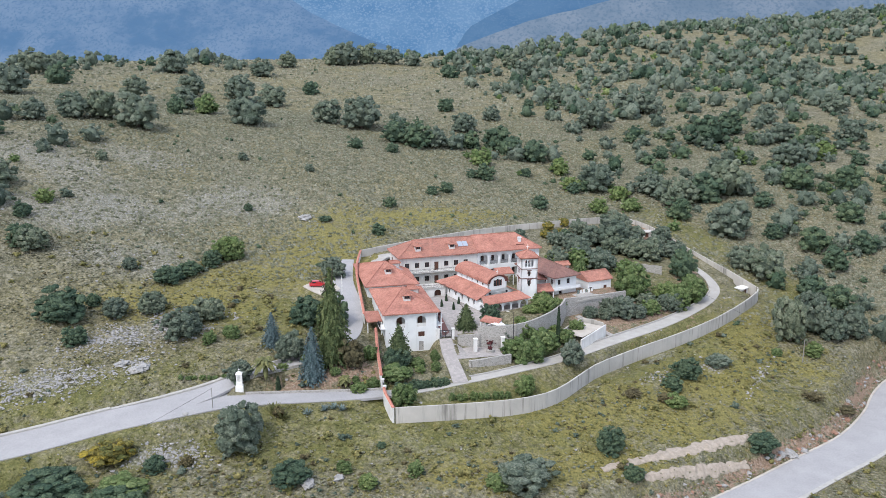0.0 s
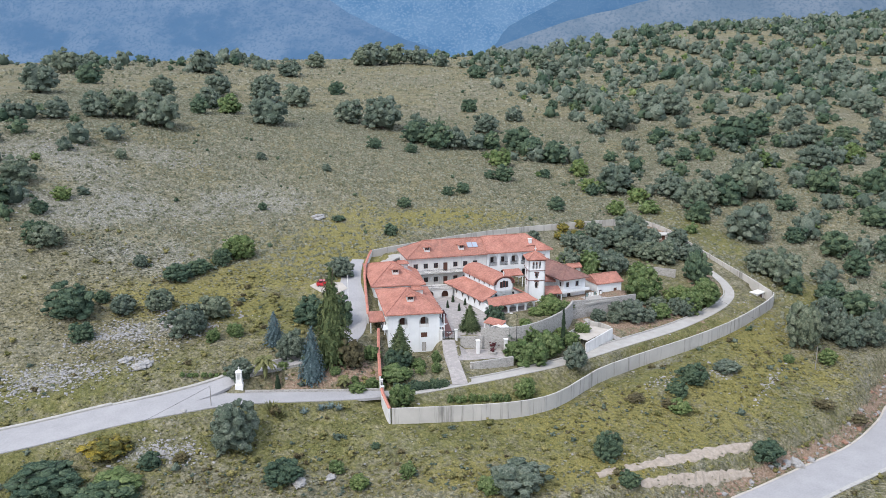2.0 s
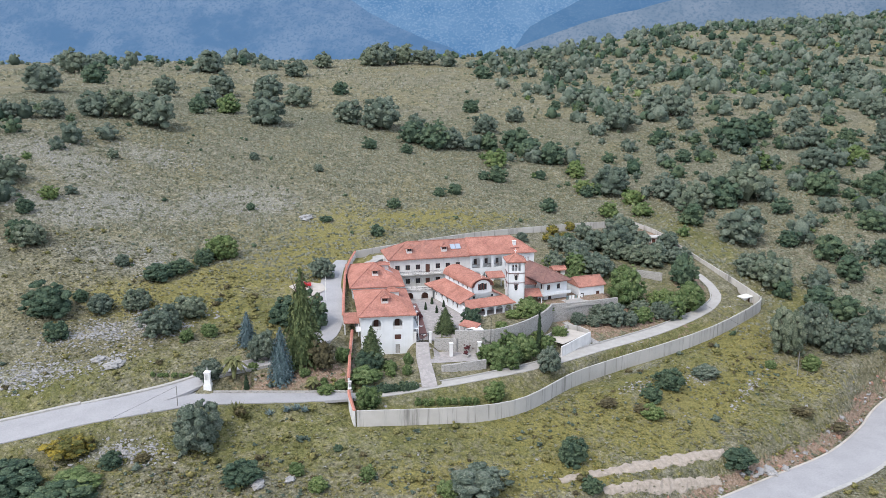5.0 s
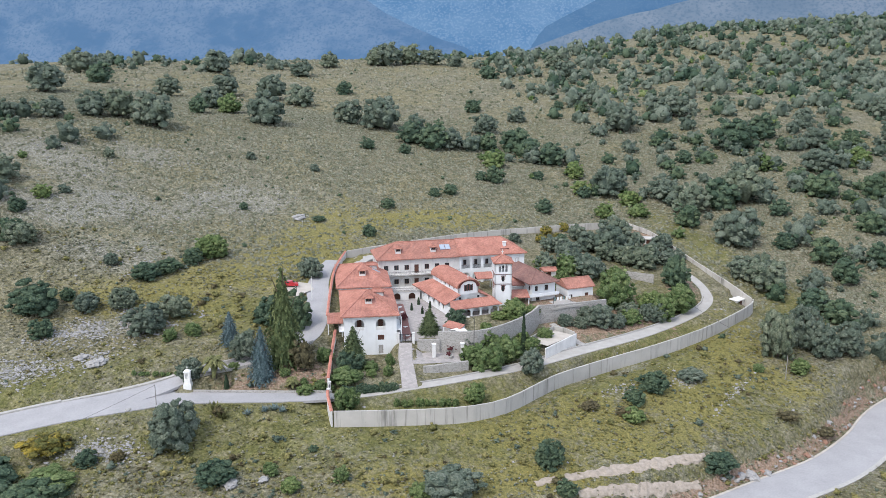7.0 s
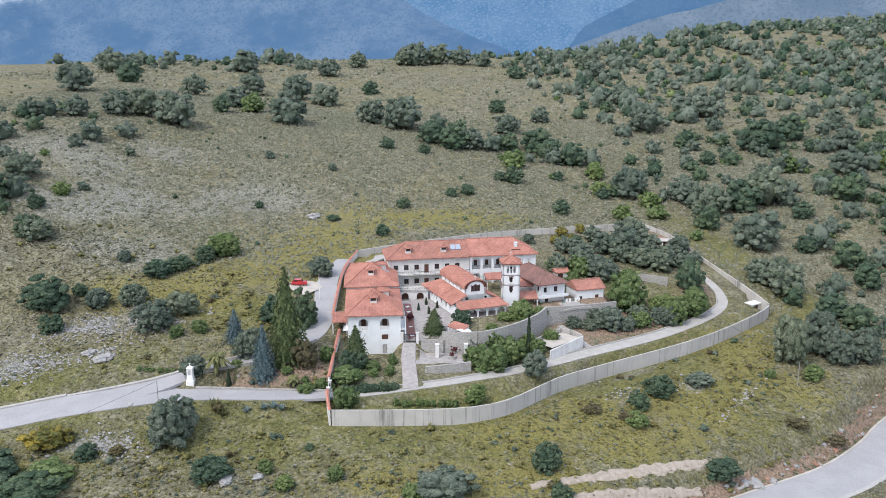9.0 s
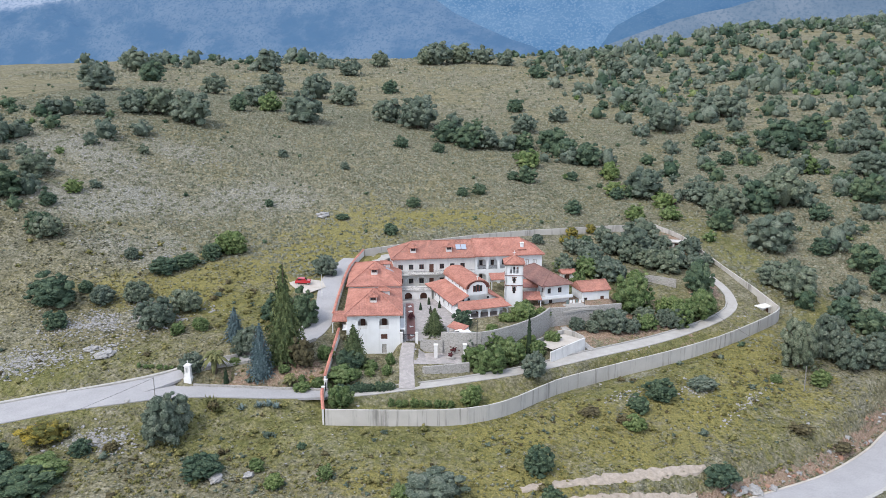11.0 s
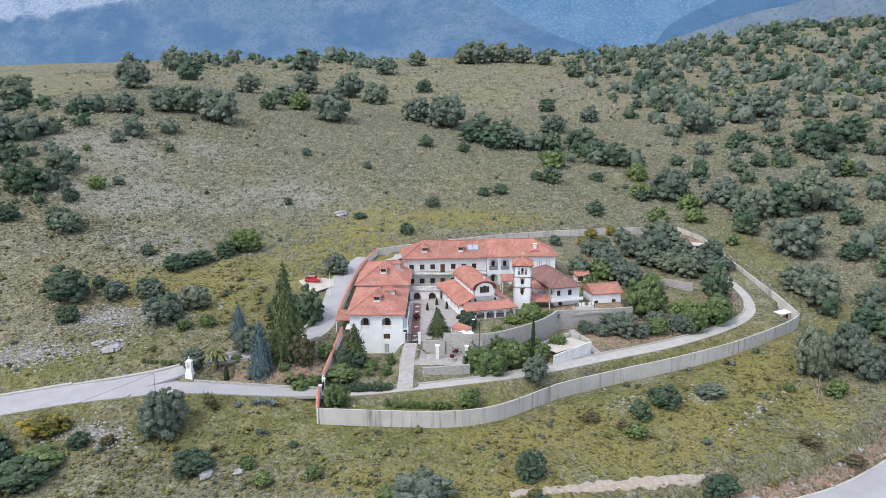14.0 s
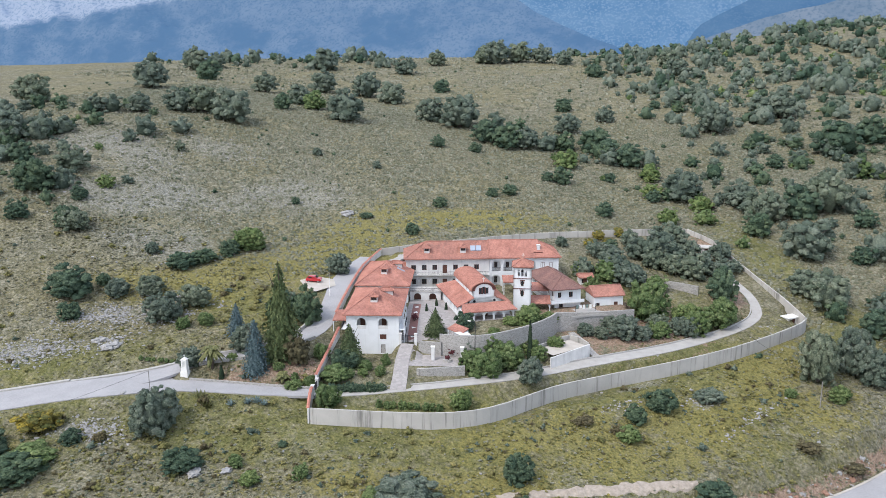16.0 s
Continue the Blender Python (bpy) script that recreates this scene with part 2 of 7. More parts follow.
# ---------------------------------------------------------------- lie of the land
GRID = [(x, y, 45) for y in (120, 160, 200, 240, 280) for x in (-120, -80, -40, 0, 40, 80, 120)]
GRID += [(x, y, 90) for y in (330, 420) for x in (-160, -80, 0, 80, 160)]
GRID += [(x, y, 180) for y in (560, 760, 960) for x in (-450, -225, 0, 225, 450)]
SWELL = [-15.4, -6.5, 12.8, -5.6, -2.4, -4.4, -5.7, 0.4, -0.6, -7.9, -1.8, -3.5, 4.2, 4.8, -3.2, -0.6, -4.4, 6.7, -1.4, -0.7, -2.3, -1.8, 1.6, -0.1, 1.6, -3.1, -0.1, -3.2, 6.4, -2.5, -5.9, 6.7, -7.0, 5.7, -1.9, -4.0, 3.6, 6.8, 13.8, -2.1, 9.4, -15.2, 5.1, -4.4, -6.5, 7.2, 3.2, 14.4, -17.3, 15.0, -18.8, -10.5, 16.4, -30.1, -13.1, 36.8, 21.6, 41.4, -17.3, -82.4, -107.4, -7.9, -4.5]

# centre lines: x, y, z, half width
ROAD_WEST = [(-160, 118, -7, 3.6), (-110, 124, -3.6, 5.0), (-77.3, 137, -0.9, 5.0), (-60.5, 145.3, 0.7, 5.0), (-48, 150.0, 1.6, 4.8), (-38, 152.0, 1.7, 2.8), (-20, 154.2, 1.6, 2.1), (-11, 155.9, 1.5, 1.6)]
PATH_RING = [(-11, 155.9, 1.5, 1.4), (-5, 157.7, 1.4, 1.3), (4, 162, 1.5, 1.3), (13.6, 167, 1.6, 1.3), (26.5, 175.5, 1.6, 1.6), (38.4, 185.7, 1.7, 1.9), (55, 200.2, 1.6, 1.9), (68.5, 215, 1.9, 1.6), (74.3, 224.2, 2.6, 1.3), (75.0, 229.7, 3.6, 1.2), (73.5, 236.7, 5.0, 1.2), (69, 245, 7.0, 1.2)]
LANE_WEST = [(-62, 147.2, 0.45, 2.6), (-51, 151.8, 1.35, 3.6), (-44.5, 156.0, 2.3, 2.8), (-39, 160.6, 3.6, 1.9), (-32.5, 163.2, 4.3, 1.9), (-27, 167.2, 5.0, 2.2), (-21.2, 175, 6.2, 2.6), (-20.6, 184, 7.6, 2.6), (-22.2, 193, 9.2, 2.7), (-24.6, 203, 10.5, 2.6), (-25.6, 214, 11.3, 2.2), (-25.5, 223, 11.8, 1.6)]
ROAD_EAST = [(-70, 92, -10, 4.2), (-20, 105, -10.4, 4.2), (10, 113.5, -10.7, 4.2), (36, 125.5, -11.3, 4.2), (57, 140, -12.0, 4.3), (73.6, 153, -12.6, 4.4), (87.5, 164, -13.0, 4.5), (99, 176.8, -13.1, 4.5), (110, 192, -13.0, 4.4), (135, 217, -12.0, 4.2), (160, 255, -9.0, 4.2), (190, 300, -5.0, 4.2)]
RAMP = [(3.6, 161.2, 1.55, 1.6), (2.6, 166, 2.6, 1.5), (1.2, 172, 4.0, 1.45), (0.6, 177.3, 5.3, 1.4)]
APRON = [(-33.0, 201.4, 11.0, 2.4), (-29.0, 199.6, 10.6, 4.4), (-25.6, 198.2, 10.15, 5.2)]
COURT = [(-2.2, 177.6), (7, 177.9), (13.6, 178.2), (18.1, 180.2), (23.4, 186.2), (27.5, 193), (29.2, 198.6), (37.3, 203.2), (46, 208), (45, 217), (34, 223), (27, 236), (8, 232), (-8, 226), (-14, 228), (-20, 224), (-17, 197), (-13, 182)]
TERRACE = [(3.0, 169.6), (7.2, 168.8), (14.6, 172.0), (13.8, 177.6), (3.0, 176.9)]
GARDEN = [(-12.0, 163), (-0.9, 164), (-1.6, 181), (-13.4, 181)]
BASIN = [(27.0, 184.2), (31.0, 180.6), (37.7, 189.4), (33.2, 193.0)]


def smooth(a):
    a = np.clip(a, 0, 1)
    return a * a * (3 - 2 * a)


def spline(rows, gap=1.5):
    """The rows of a centre line, joined by a smooth curve with a row about every gap metres."""
    P = np.array(rows, float)
    Q = np.vstack([2 * P[0] - P[1], P, 2 * P[-1] - P[-2]])
    out = []
    for i in range(1, len(Q) - 2):
        a, b, c, d = Q[i - 1:i + 3]
        n = max(2, int(np.hypot(*(c - b)[:2]) / gap))
        for t in np.arange(n) / n:
            out.append(0.5 * (2 * b + (c - a) * t + (2 * a - 5 * b + 4 * c - d) * t * t + (3 * b - a - 3 * c + d) * t ** 3))
    return np.array(out + [P[-1]])


def near_line(x, y, S):
    """Distance to a centre line, with the height and half width at the nearest place."""
    d = np.full(x.shape, 1e9)
    z, w = np.zeros(x.shape), np.zeros(x.shape)
    for a, b in zip(S[:-1], S[1:]):
        e = b[:2] - a[:2]
        t = np.clip(((x - a[0]) * e[0] + (y - a[1]) * e[1]) / (e @ e), 0, 1)
        q = np.hypot(x - a[0] - t * e[0], y - a[1] - t * e[1])
        k = q < d
        d, z, w = np.where(k, q, d), np.where(k, a[2] + t * (b[2] - a[2]), z), np.where(k, a[3] + t * (b[3] - a[3]), w)
    return d, z, w


def inside(x, y, poly):
    """Signed distance to an outline, negative inside."""
    d = np.full(x.shape, 1e9)
    c = np.zeros(x.shape, bool)
    for (ax, ay), (bx, by) in zip(poly, poly[1:] + poly[:1]):
        ex, ey = bx - ax, by - ay
        t = np.clip(((x - ax) * ex + (y - ay) * ey) / (ex * ex + ey * ey), 0, 1)
        d = np.minimum(d, np.hypot(x - ax - t * ex, y - ay - t * ey))
        c ^= ((ay > y) != (by > y)) & (x < ax + (y - ay) * ex / (ey if ey else 1e-9))
    return np.where(c, -d, d)


# foot of the southern boundary wall: the ground outside stays below it
FOOT = spline([(-8.8, 147.4, -0.9, 0), (2.4, 149.7, -1.2, 0), (12.7, 152.4, -1.5, 0), (20.0, 156.5, -1.9, 0), (25.3, 162.5, -2.2, 0), (32.4, 172.9, -2.4, 0), (40.0, 180.9, -2.7, 0), (48.0, 187.2, -2.4, 0), (56.3, 193.0, -1.9, 0), (68.3, 202.8, -1.1, 0), (78.8, 213.9, -0.3, 0), (86.0, 224.6, 0.5, 0)], 3)
HEM = [(r[0], r[1]) for r in FOOT[:, :2].tolist()] + [(70, 256), (40, 266), (0, 245), (-22, 226), (-18, 182), (-13.6, 168)]

LINES = [(spline(ROAD_WEST, 3), 5.0), (spline(LANE_WEST, 2), 3.0), (spline(PATH_RING, 2), 2.5), (spline(ROAD_EAST, 4), 6.5), (spline(RAMP, 2), 1.2), (spline(APRON, 2), 2.0)]


def swell(x, y):
    z = SWELL[0] + SWELL[1] * x / 100 + SWELL[2] * y / 100
    for w, (cx, cy, r) in zip(SWELL[3:], GRID):
        z = z + w * np.exp(-((x - cx) ** 2 + (y - cy) ** 2) / (2 * r * r) * 1.2)
    return z


def court_level(x, y):
    return 5.3 + 1.8 * smooth((y - 178) / 14)


def lie(x, y):
    """Height of the ground."""
    x, y = np.asarray(x, float), np.asarray(y, float)
    z = swell(x, y)
    z = z + 6.5 * np.exp(-((x - 130) / 75) ** 2 - ((y - 735) / 130) ** 2) - 11.0 * np.exp(-((x - 320) / 110) ** 2 - ((y - 760) / 170) ** 2)
    k = np.maximum(smooth((y - 640 - 220 * smooth((x - 40) / 220)) / 380), smooth((np.abs(x) - 420) / 500))
    k = np.maximum(k, smooth((20 - y) / 300))
    z = z * (1 - k) - 60 * k
    near = (x > -190) & (x < 220) & (y > 60) & (y < 330)
    if near.any():
        xs, ys, zs = x[near], y[near], z[near]
        for S, soft in LINES[:1] + LINES[3:4]:
            d, h, w = near_line(xs, ys, S)
            k = smooth(1 - (d - w - 0.5) / soft)
            zs = zs * (1 - k) + (h - 0.12) * k
        for poly, level, soft in ((GARDEN, 2.62, 1.5), (COURT, None, 2.0), (TERRACE, 3.2, 0.6), (BASIN, 4.1, 0.5)):
            q = inside(xs, ys, poly)
            k = smooth(-q / soft)
            zs = zs * (1 - k) + (court_level(xs, ys) if level is None else level) * k
        for S, soft in LINES[5:] + LINES[1:3] + LINES[4:5]:
            d, h, w = near_line(xs, ys, S)
            k = smooth(1 - (d - w - 0.4) / soft)
            zs = zs * (1 - k) + (h - 0.14) * k
        d, h, w = near_line(xs, ys, LINES[0][0])
        zs = np.where(d < w + 0.2, np.minimum(zs, h - 0.2), zs)
        d, h, w = near_line(xs, ys, FOOT)
        out = inside(xs, ys, HEM) > -1.4
        zs = np.where(out & (d < 9), np.minimum(zs, h + 0.22 * np.maximum(d - 2.0, 0)), zs)
        z = z.copy()
        z[near] = zs
    return z


def at(x, y):
    """Height of the ground at one place, from the grid."""
    i = int(np.clip(np.searchsorted(gx, x) - 1, 0, len(gx) - 2))
    j = int(np.clip(np.searchsorted(gy, y) - 1, 0, len(gy) - 2))
    u, v = (x - gx[i]) / (gx[i + 1] - gx[i]), (y - gy[j]) / (gy[j + 1] - gy[j])
    return float((Zg[j, i] * (1 - u) + Zg[j, i + 1] * u) * (1 - v) + (Zg[j + 1, i] * (1 - u) + Zg[j + 1, i + 1] * u) * v)


def lines_between(*stretches):
    out = []
    for a, b, n in stretches:
        out += list(np.linspace(a, b, n, endpoint=False))
    return np.array(out)


gx = lines_between((-2600, -600, 12), (-600, -160, 40), (-160, -60, 70), (-60, 110, 170), (110, 180, 35), (180, 600, 40), (600, 2600, 13))
gy = lines_between((-1500, 0, 8), (0, 120, 20), (120, 280, 160), (280, 460, 72), (460, 900, 60), (900, 2600, 18))
X, Y = np.meshgrid(gx, gy)
Z = lie(X.ravel(), Y.ravel()).reshape(X.shape)
RNG = np.random.default_rng(5)


def wobble(x, y, s):
    """Cheap smooth noise between -1 and 1."""
    return (np.sin(x / s + 1.7 * np.sin(y / s * 0.7 + 0.3)) + np.sin(y / s * 1.13 + 1.9 * np.sin(x / s * 0.8 + 2.0)) + np.sin((x + y) / s * 0.61 + 4.0)) / 3


def patch(x, y, cx, cy, rx, ry, turn=0.0):
    c, s = math.cos(radians(turn)), math.sin(radians(turn))
    u, v = ((x - cx) * c + (y - cy) * s) / rx, (-(x - cx) * s + (y - cy) * c) / ry
    return np.exp(-(u * u + v * v))


# kinds of ground cover: (x, y, rx, ry, turn)
LUSH = [(-50, 143, 40, 4, 18), (-24, 146, 20, 5, 8), (-72, 127, 30, 10, 10), (10, 150, 60, 14, 5), (45, 178, 40, 9, 42), (80, 262, 10, 40, 28), (60, 195, 40, 12, 45), (-38, 185, 18, 14, 0), (20, 160, 30, 8, 25), (95, 222, 10, 25, -30), (-80, 150, 40, 8, 25), (70, 180, 16, 16, 0), (-30, 140, 40, 8, 0), (50, 215, 25, 25, 0)]
FLOWERS = [(-28, 222, 20, 20, 30), (-5, 262, 30, 8, 25), (-30, 240, 14, 22, 0), (35, 160, 20, 8, 30), (60, 175, 14, 10, 30), (20, 138, 26, 5, 15), (48, 158, 20, 6, 32), (85, 190, 12, 8, 30), (75, 198, 8, 18, -20), (-60, 190, 20, 12, 20), (-45, 205, 22, 10, 10)]
ROCKY = [(-77, 156, 9, 4.5, 20), (-62, 163, 3.5, 2.5, 0), (-63, 175, 13, 5, 30), (-100, 222, 26, 14, 20), (-85, 235, 30, 10, 10), (-60, 255, 22, 20, 0), (-96, 275, 20, 12, 10), (-49, 135.5, 7.5, 3, 0), (-75, 205, 18, 12, 0), (62.5, 183, 5, 2.2, 45), (50, 186, 8, 2, 40), (-120, 250, 30, 20, 0)]
EARTH = [(44, 206, 22, 12, 30), (61, 262, 6, 8, 0), (69, 231, 5, 7, 0), (-22, 161, 13, 3.5, 20), (-10, 217, 6, 5, 0)]


def cover(x, y, zones):
    k = np.zeros(np.shape(x))
    for z in zones:
        k = np.maximum(k, patch(x, y, *z))
    return k


me = bpy.data.meshes.new("ground")
ny, nx = X.shape
lump = 0.35 * wobble(X, Y, 5.0) + 0.6 * wobble(X, Y, 17.0)
road_d = np.full(X.size, 1e9)
for S, soft in LINES:
    d, h, w = near_line(X.ravel(), Y.ravel(), S)
    road_d = np.minimum(road_d, d - w)
q = np.minimum(inside(X.ravel(), Y.ravel(), COURT), np.minimum(inside(X.ravel(), Y.ravel(), TERRACE), inside(X.ravel(), Y.ravel(), BASIN)))
calm = smooth(np.minimum(road_d - 0.5, q) / 4).reshape(X.shape)
Zg = Z + lump * calm * np.where((X > -20) & (X < 85) & (Y > 150) & (Y < 270), 0.3, 1.0)
idx = np.arange(nx * ny).reshape(ny, nx)
quads = np.stack([idx[:-1, :-1], idx[:-1, 1:], idx[1:, 1:], idx[1:, :-1]], -1).reshape(-1, 4)
me.from_pydata(np.stack([X, Y, Zg], -1).reshape(-1, 3).tolist(), [], quads.tolist())
me.shade_smooth()
zone = me.color_attributes.new("cover", "FLOAT_COLOR", "POINT")
ragged = 1 + 0.35 * wobble(X, Y, 3.0) + 0.25 * wobble(X, Y, 9.0)
cut_d, cut_h, cut_w = near_line(X.ravel(), Y.ravel(), LINES[3][0])
cut = (np.exp(-((cut_d - cut_w - 2.2) / 1.5) ** 2) * (swell(X.ravel(), Y.ravel()) > cut_h + 1.5) * (Y.ravel() > 100) * (Y.ravel() < 260)).reshape(X.shape)
cols = np.stack([np.clip(cover(X, Y, LUSH) * ragged, 0, 1), np.clip(cover(X, Y, ROCKY) * ragged, 0, 1), np.clip(np.maximum(cover(X, Y, EARTH), cut) * ragged, 0, 1), np.clip(cover(X, Y, FLOWERS) * ragged, 0, 1)], -1)
zone.data.foreach_set("color", cols.reshape(-1))
m, nt, b = material("hillside", 0.95)
p = world_pos(nt)
att = nt.nodes.new("ShaderNodeAttribute")
att.attribute_name = "cover"
sep = nt.nodes.new("ShaderNodeSeparateColor")
nt.links.new(att.outputs["Color"], sep.inputs[0])
big = noise_node(nt, p, 0.035, 5.0, 0.6)
mid = noise_node(nt, p, 0.30, 5.0, 0.65)
fine = noise_node(nt, p, 2.4, 5.0, 0.75)
dry = ramp(nt, mid, [(0.3, (0.140, 0.132, 0.092)), (0.5, (0.210, 0.196, 0.144)), (0.72, (0.305, 0.282, 0.220))])
dry = mix(nt, step(nt, big, 0.35, 0.65), dry, mix(nt, 1.0, dry, (1.04, 1.0, 0.86), "MULTIPLY"))
dry = mix(nt, 0.65, dry, mix(nt, 1.0, dry, ramp(nt, fine, [(0.34, (0.40, 0.45, 0.38)), (0.52, (1.0, 1.0, 1.0)), (0.7, (1.35, 1.3, 1.3))]), "MULTIPLY"))
cush = N(nt, "ShaderNodeTexVoronoi", Scale=1.25, Randomness=1.0)
wv = nt.nodes.new("ShaderNodeVectorMath")
nt.links.new(p, wv.inputs[0])
wobn = N(nt, "ShaderNodeTexNoise", Scale=1.1, Detail=4.0)
nt.links.new(p, wobn.inputs["Vector"])
nt.links.new(wobn.outputs["Color"], wv.inputs[1])
nt.links.new(wv.outputs[0], cush.inputs["Vector"])
# pale cushion tops, with the shade in the gaps between them painted dark
tuft_shading = ramp(nt, cush.outputs["Distance"], [(0.12, (1.32, 1.34, 1.42)), (0.45, (0.95, 0.96, 0.95)), (0.75, (0.42, 0.44, 0.36))])
dry = mix(nt, 0.6, dry, mix(nt, 1.0, dry, tuft_shading, "MULTIPLY"))
green = ramp(nt, mid, [(0.3, (0.114, 0.122, 0.043)), (0.55, (0.180, 0.176, 0.067)), (0.75, (0.262, 0.232, 0.108))])
green = mix(nt, 0.6, green, mix(nt, 1.0, green, ramp(nt, fine, [(0.35, (0.5, 0.55, 0.45)), (0.65, (1.25, 1.2, 1.1))]), "MULTIPLY"))
green = mix(nt, 0.3, green, mix(nt, 1.0, green, tuft_shading, "MULTIPLY"))
yellow = ramp(nt, fine, [(0.35, (0.140, 0.138, 0.054)), (0.55, (0.240, 0.210, 0.074)), (0.75, (0.370, 0.300, 0.090))])
rock = ramp(nt, fine, [(0.36, (0.12, 0.125, 0.085)), (0.5, (0.25, 0.245, 0.215)), (0.62, (0.46, 0.45, 0.44))])
soil = ramp(nt, fine, [(0.3, (0.17, 0.115, 0.08)), (0.5, (0.28, 0.20, 0.145)), (0.7, (0.42, 0.33, 0.27))])
speck = noise_node(nt, p, 0.55, 5.0, 0.75)


def held(weight, lo, hi):
    a = nt.nodes.new("ShaderNodeMath")
    a.operation = "ADD"
    nt.links.new(weight, a.inputs[0])
    s = nt.nodes.new("ShaderNodeMath")
    s.operation = "MULTIPLY_ADD"
    s.inputs[1].default_value, s.inputs[2].default_value = 2.6, -1.3
    nt.links.new(speck, s.inputs[0])
    nt.links.new(s.outputs[0], a.inputs[1])
    return step(nt, a.outputs[0], lo, hi)


c = mix(nt, mix(nt, 0.85, (0, 0, 0), held(sep.outputs[0], 0.1, 1.1)), dry, green)
c = mix(nt, mix(nt, 0.85, (0, 0, 0), held(att.outputs["Alpha"], 0.1, 0.75)), c, yellow)
c = mix(nt, mix(nt, 0.55, (0, 0, 0), held(sep.outputs[1], 0.35, 1.0)), c, rock)
c = mix(nt, held(sep.outputs[2], 0.35, 0.7), c, soil)
grit = noise_node(nt, p, 8.0, 4.0, 0.75)
c = mix(nt, 0.6, c, mix(nt, 1.0, c, ramp(nt, grit, [(0.36, (0.45, 0.47, 0.42)), (0.5, (1.0, 1.0, 1.0)), (0.64, (1.5, 1.48, 1.4))]), "MULTIPLY"))
nt.links.new(c, b.inputs["Base Color"])
b.inputs["Specular IOR Level"].default_value = 0.05
hill = nt.nodes.new("ShaderNodeMath")
hill.operation = "SUBTRACT"
nt.links.new(fine, hill.inputs[0])
nt.links.new(cush.outputs["Distance"], hill.inputs[1])
bump(nt, b, hill.outputs[0], 0.9, 0.4)
MAT_GROUND = m
me.materials.append(MAT_GROUND)
ground = tagged(new("ground", me), "dry grassy hillside with sage tussocks and pale rocks", "ground", kind="structure")


def strip(name, rows, mat, label, lift=0.0, gap=2.0, thick=0.5, kind="structure", category="road", grow=0.0):
    """A paved way on its centre line, with thickness."""
    S = spline(rows, gap)
    D = np.gradient(S[:, :2], axis=0)
    D /= np.linalg.norm(D, axis=1)[:, None]
    side = np.stack([-D[:, 1], D[:, 0]], -1)
    g = Geo()
    vs, fs = [], []
    for s, n in zip(S, side):
        a, b_ = s[:2] + n * (s[3] + grow), s[:2] - n * (s[3] + grow)
        vs += [(a[0], a[1], s[2] + lift), (b_[0], b_[1], s[2] + lift), (b_[0], b_[1], s[2] - thick), (a[0], a[1], s[2] - thick)]
    for i in range(len(S) - 1):
        k = 4 * i
        fs += [(k + 1, k, k + 4, k + 5)[::-1], (k + 1, k + 2, k + 6, k + 5)[::-1], (k, k + 3, k + 7, k + 4)]
    g.add(vs, fs)
    return solid(name, g, mat, label, category, kind=kind)


strip("road_west", ROAD_WEST, MAT_ROAD, "grey asphalt approach road climbing to the monastery gate")
strip("lane_west", LANE_WEST, MAT_ROAD, "narrow asphalt lane along the tile-capped wall", 0.004)
strip("apron", APRON, MAT_GRAVEL, "pale gravel parking apron beside the lane", 0.05, category="parking")
strip("ring_path", PATH_RING, MAT_PATH, "pale concrete path following the boundary wall", category="path")
strip("road_east", ROAD_EAST, MAT_ROAD, "wide grey asphalt country road below the hillside")
strip("entrance_ramp", RAMP, MAT_PAVE, "paved ramp rising to the courtyard gate", 0.006, category="ramp")

strip("upper_yard", [(x_, y_, at(x_, y_) + 0.12, 2.6) for x_, y_ in ((-20.2, 216.0), (-19.6, 222.5), (-17.0, 227.3), (-10.0, 232.2), (-2.0, 237.6))], MAT_PATH, "grey concrete yard behind the guest house", category="yard")

strip("kitchen_yard", [(x_, y_, at(x_, y_) + 0.1, 2.5) for x_, y_ in ((31.5, 202.0), (38.5, 206.0), (45.5, 209.6))], MAT_PATH, "grey concrete yard in front of the storehouse", category="yard")


def kerb(name, rows, side, w, h, mat, label):
    """A low wall or kerb along one side of a way."""
    S = spline(rows, 2.0)
    D = np.gradient(S[:, :2], axis=0)
    D /= np.linalg.norm(D, axis=1)[:, None]
    nrm = np.stack([-D[:, 1], D[:, 0]], -1) * side
    g, vs, fs = Geo(), [], []
    for s, n in zip(S, nrm):
        a, b_ = s[:2] + n * (s[3] + 0.02), s[:2] + n * (s[3] + w)
        vs += [(a[0], a[1], s[2] - 0.5), (a[0], a[1], s[2] + h), (b_[0], b_[1], s[2] + h), (b_[0], b_[1], s[2] - 0.5)]
    for i in range(len(S) - 1):
        k = 4 * i
        fs += [(k + j, k + j + 1, k + j + 5, k + j + 4) for j in range(3)]
    fs += [(0, 1, 2, 3), tuple(len(vs) - 1 - j for j in range(4))]
    g.add(vs, fs)
    return solid(name, g, mat, label, "kerb", kind="structure")


kerb("kerb_road_west", ROAD_WEST[:4], 1, 0.9, 0.3, MAT_KERB, "low pale stone kerb along the uphill road edge")
kerb("kerb_lane_mouth", LANE_WEST[:4], 1, 0.9, 0.3, MAT_KERB, "low pale stone kerb at the mouth of the lane")
kerb("kerb_road_east", ROAD_EAST, 1, 0.5, 0.02, MAT_GRAVEL, "gravelly shoulder along the country road")
kerb("kerb_road_east_low", ROAD_EAST, -1, 0.9, 0.05, MAT_KERB, "pale concrete gutter along the country road")
kerb("kerb_ring_path", PATH_RING[1:10], 1, 0.3, 0.25, MAT_KERB, "low concrete kerb between path and orchard")
kerb("kerb_lane", LANE_WEST[3:7], -1, 0.4, 0.45, MAT_STONE, "low stone edging between lane and garden triangle")
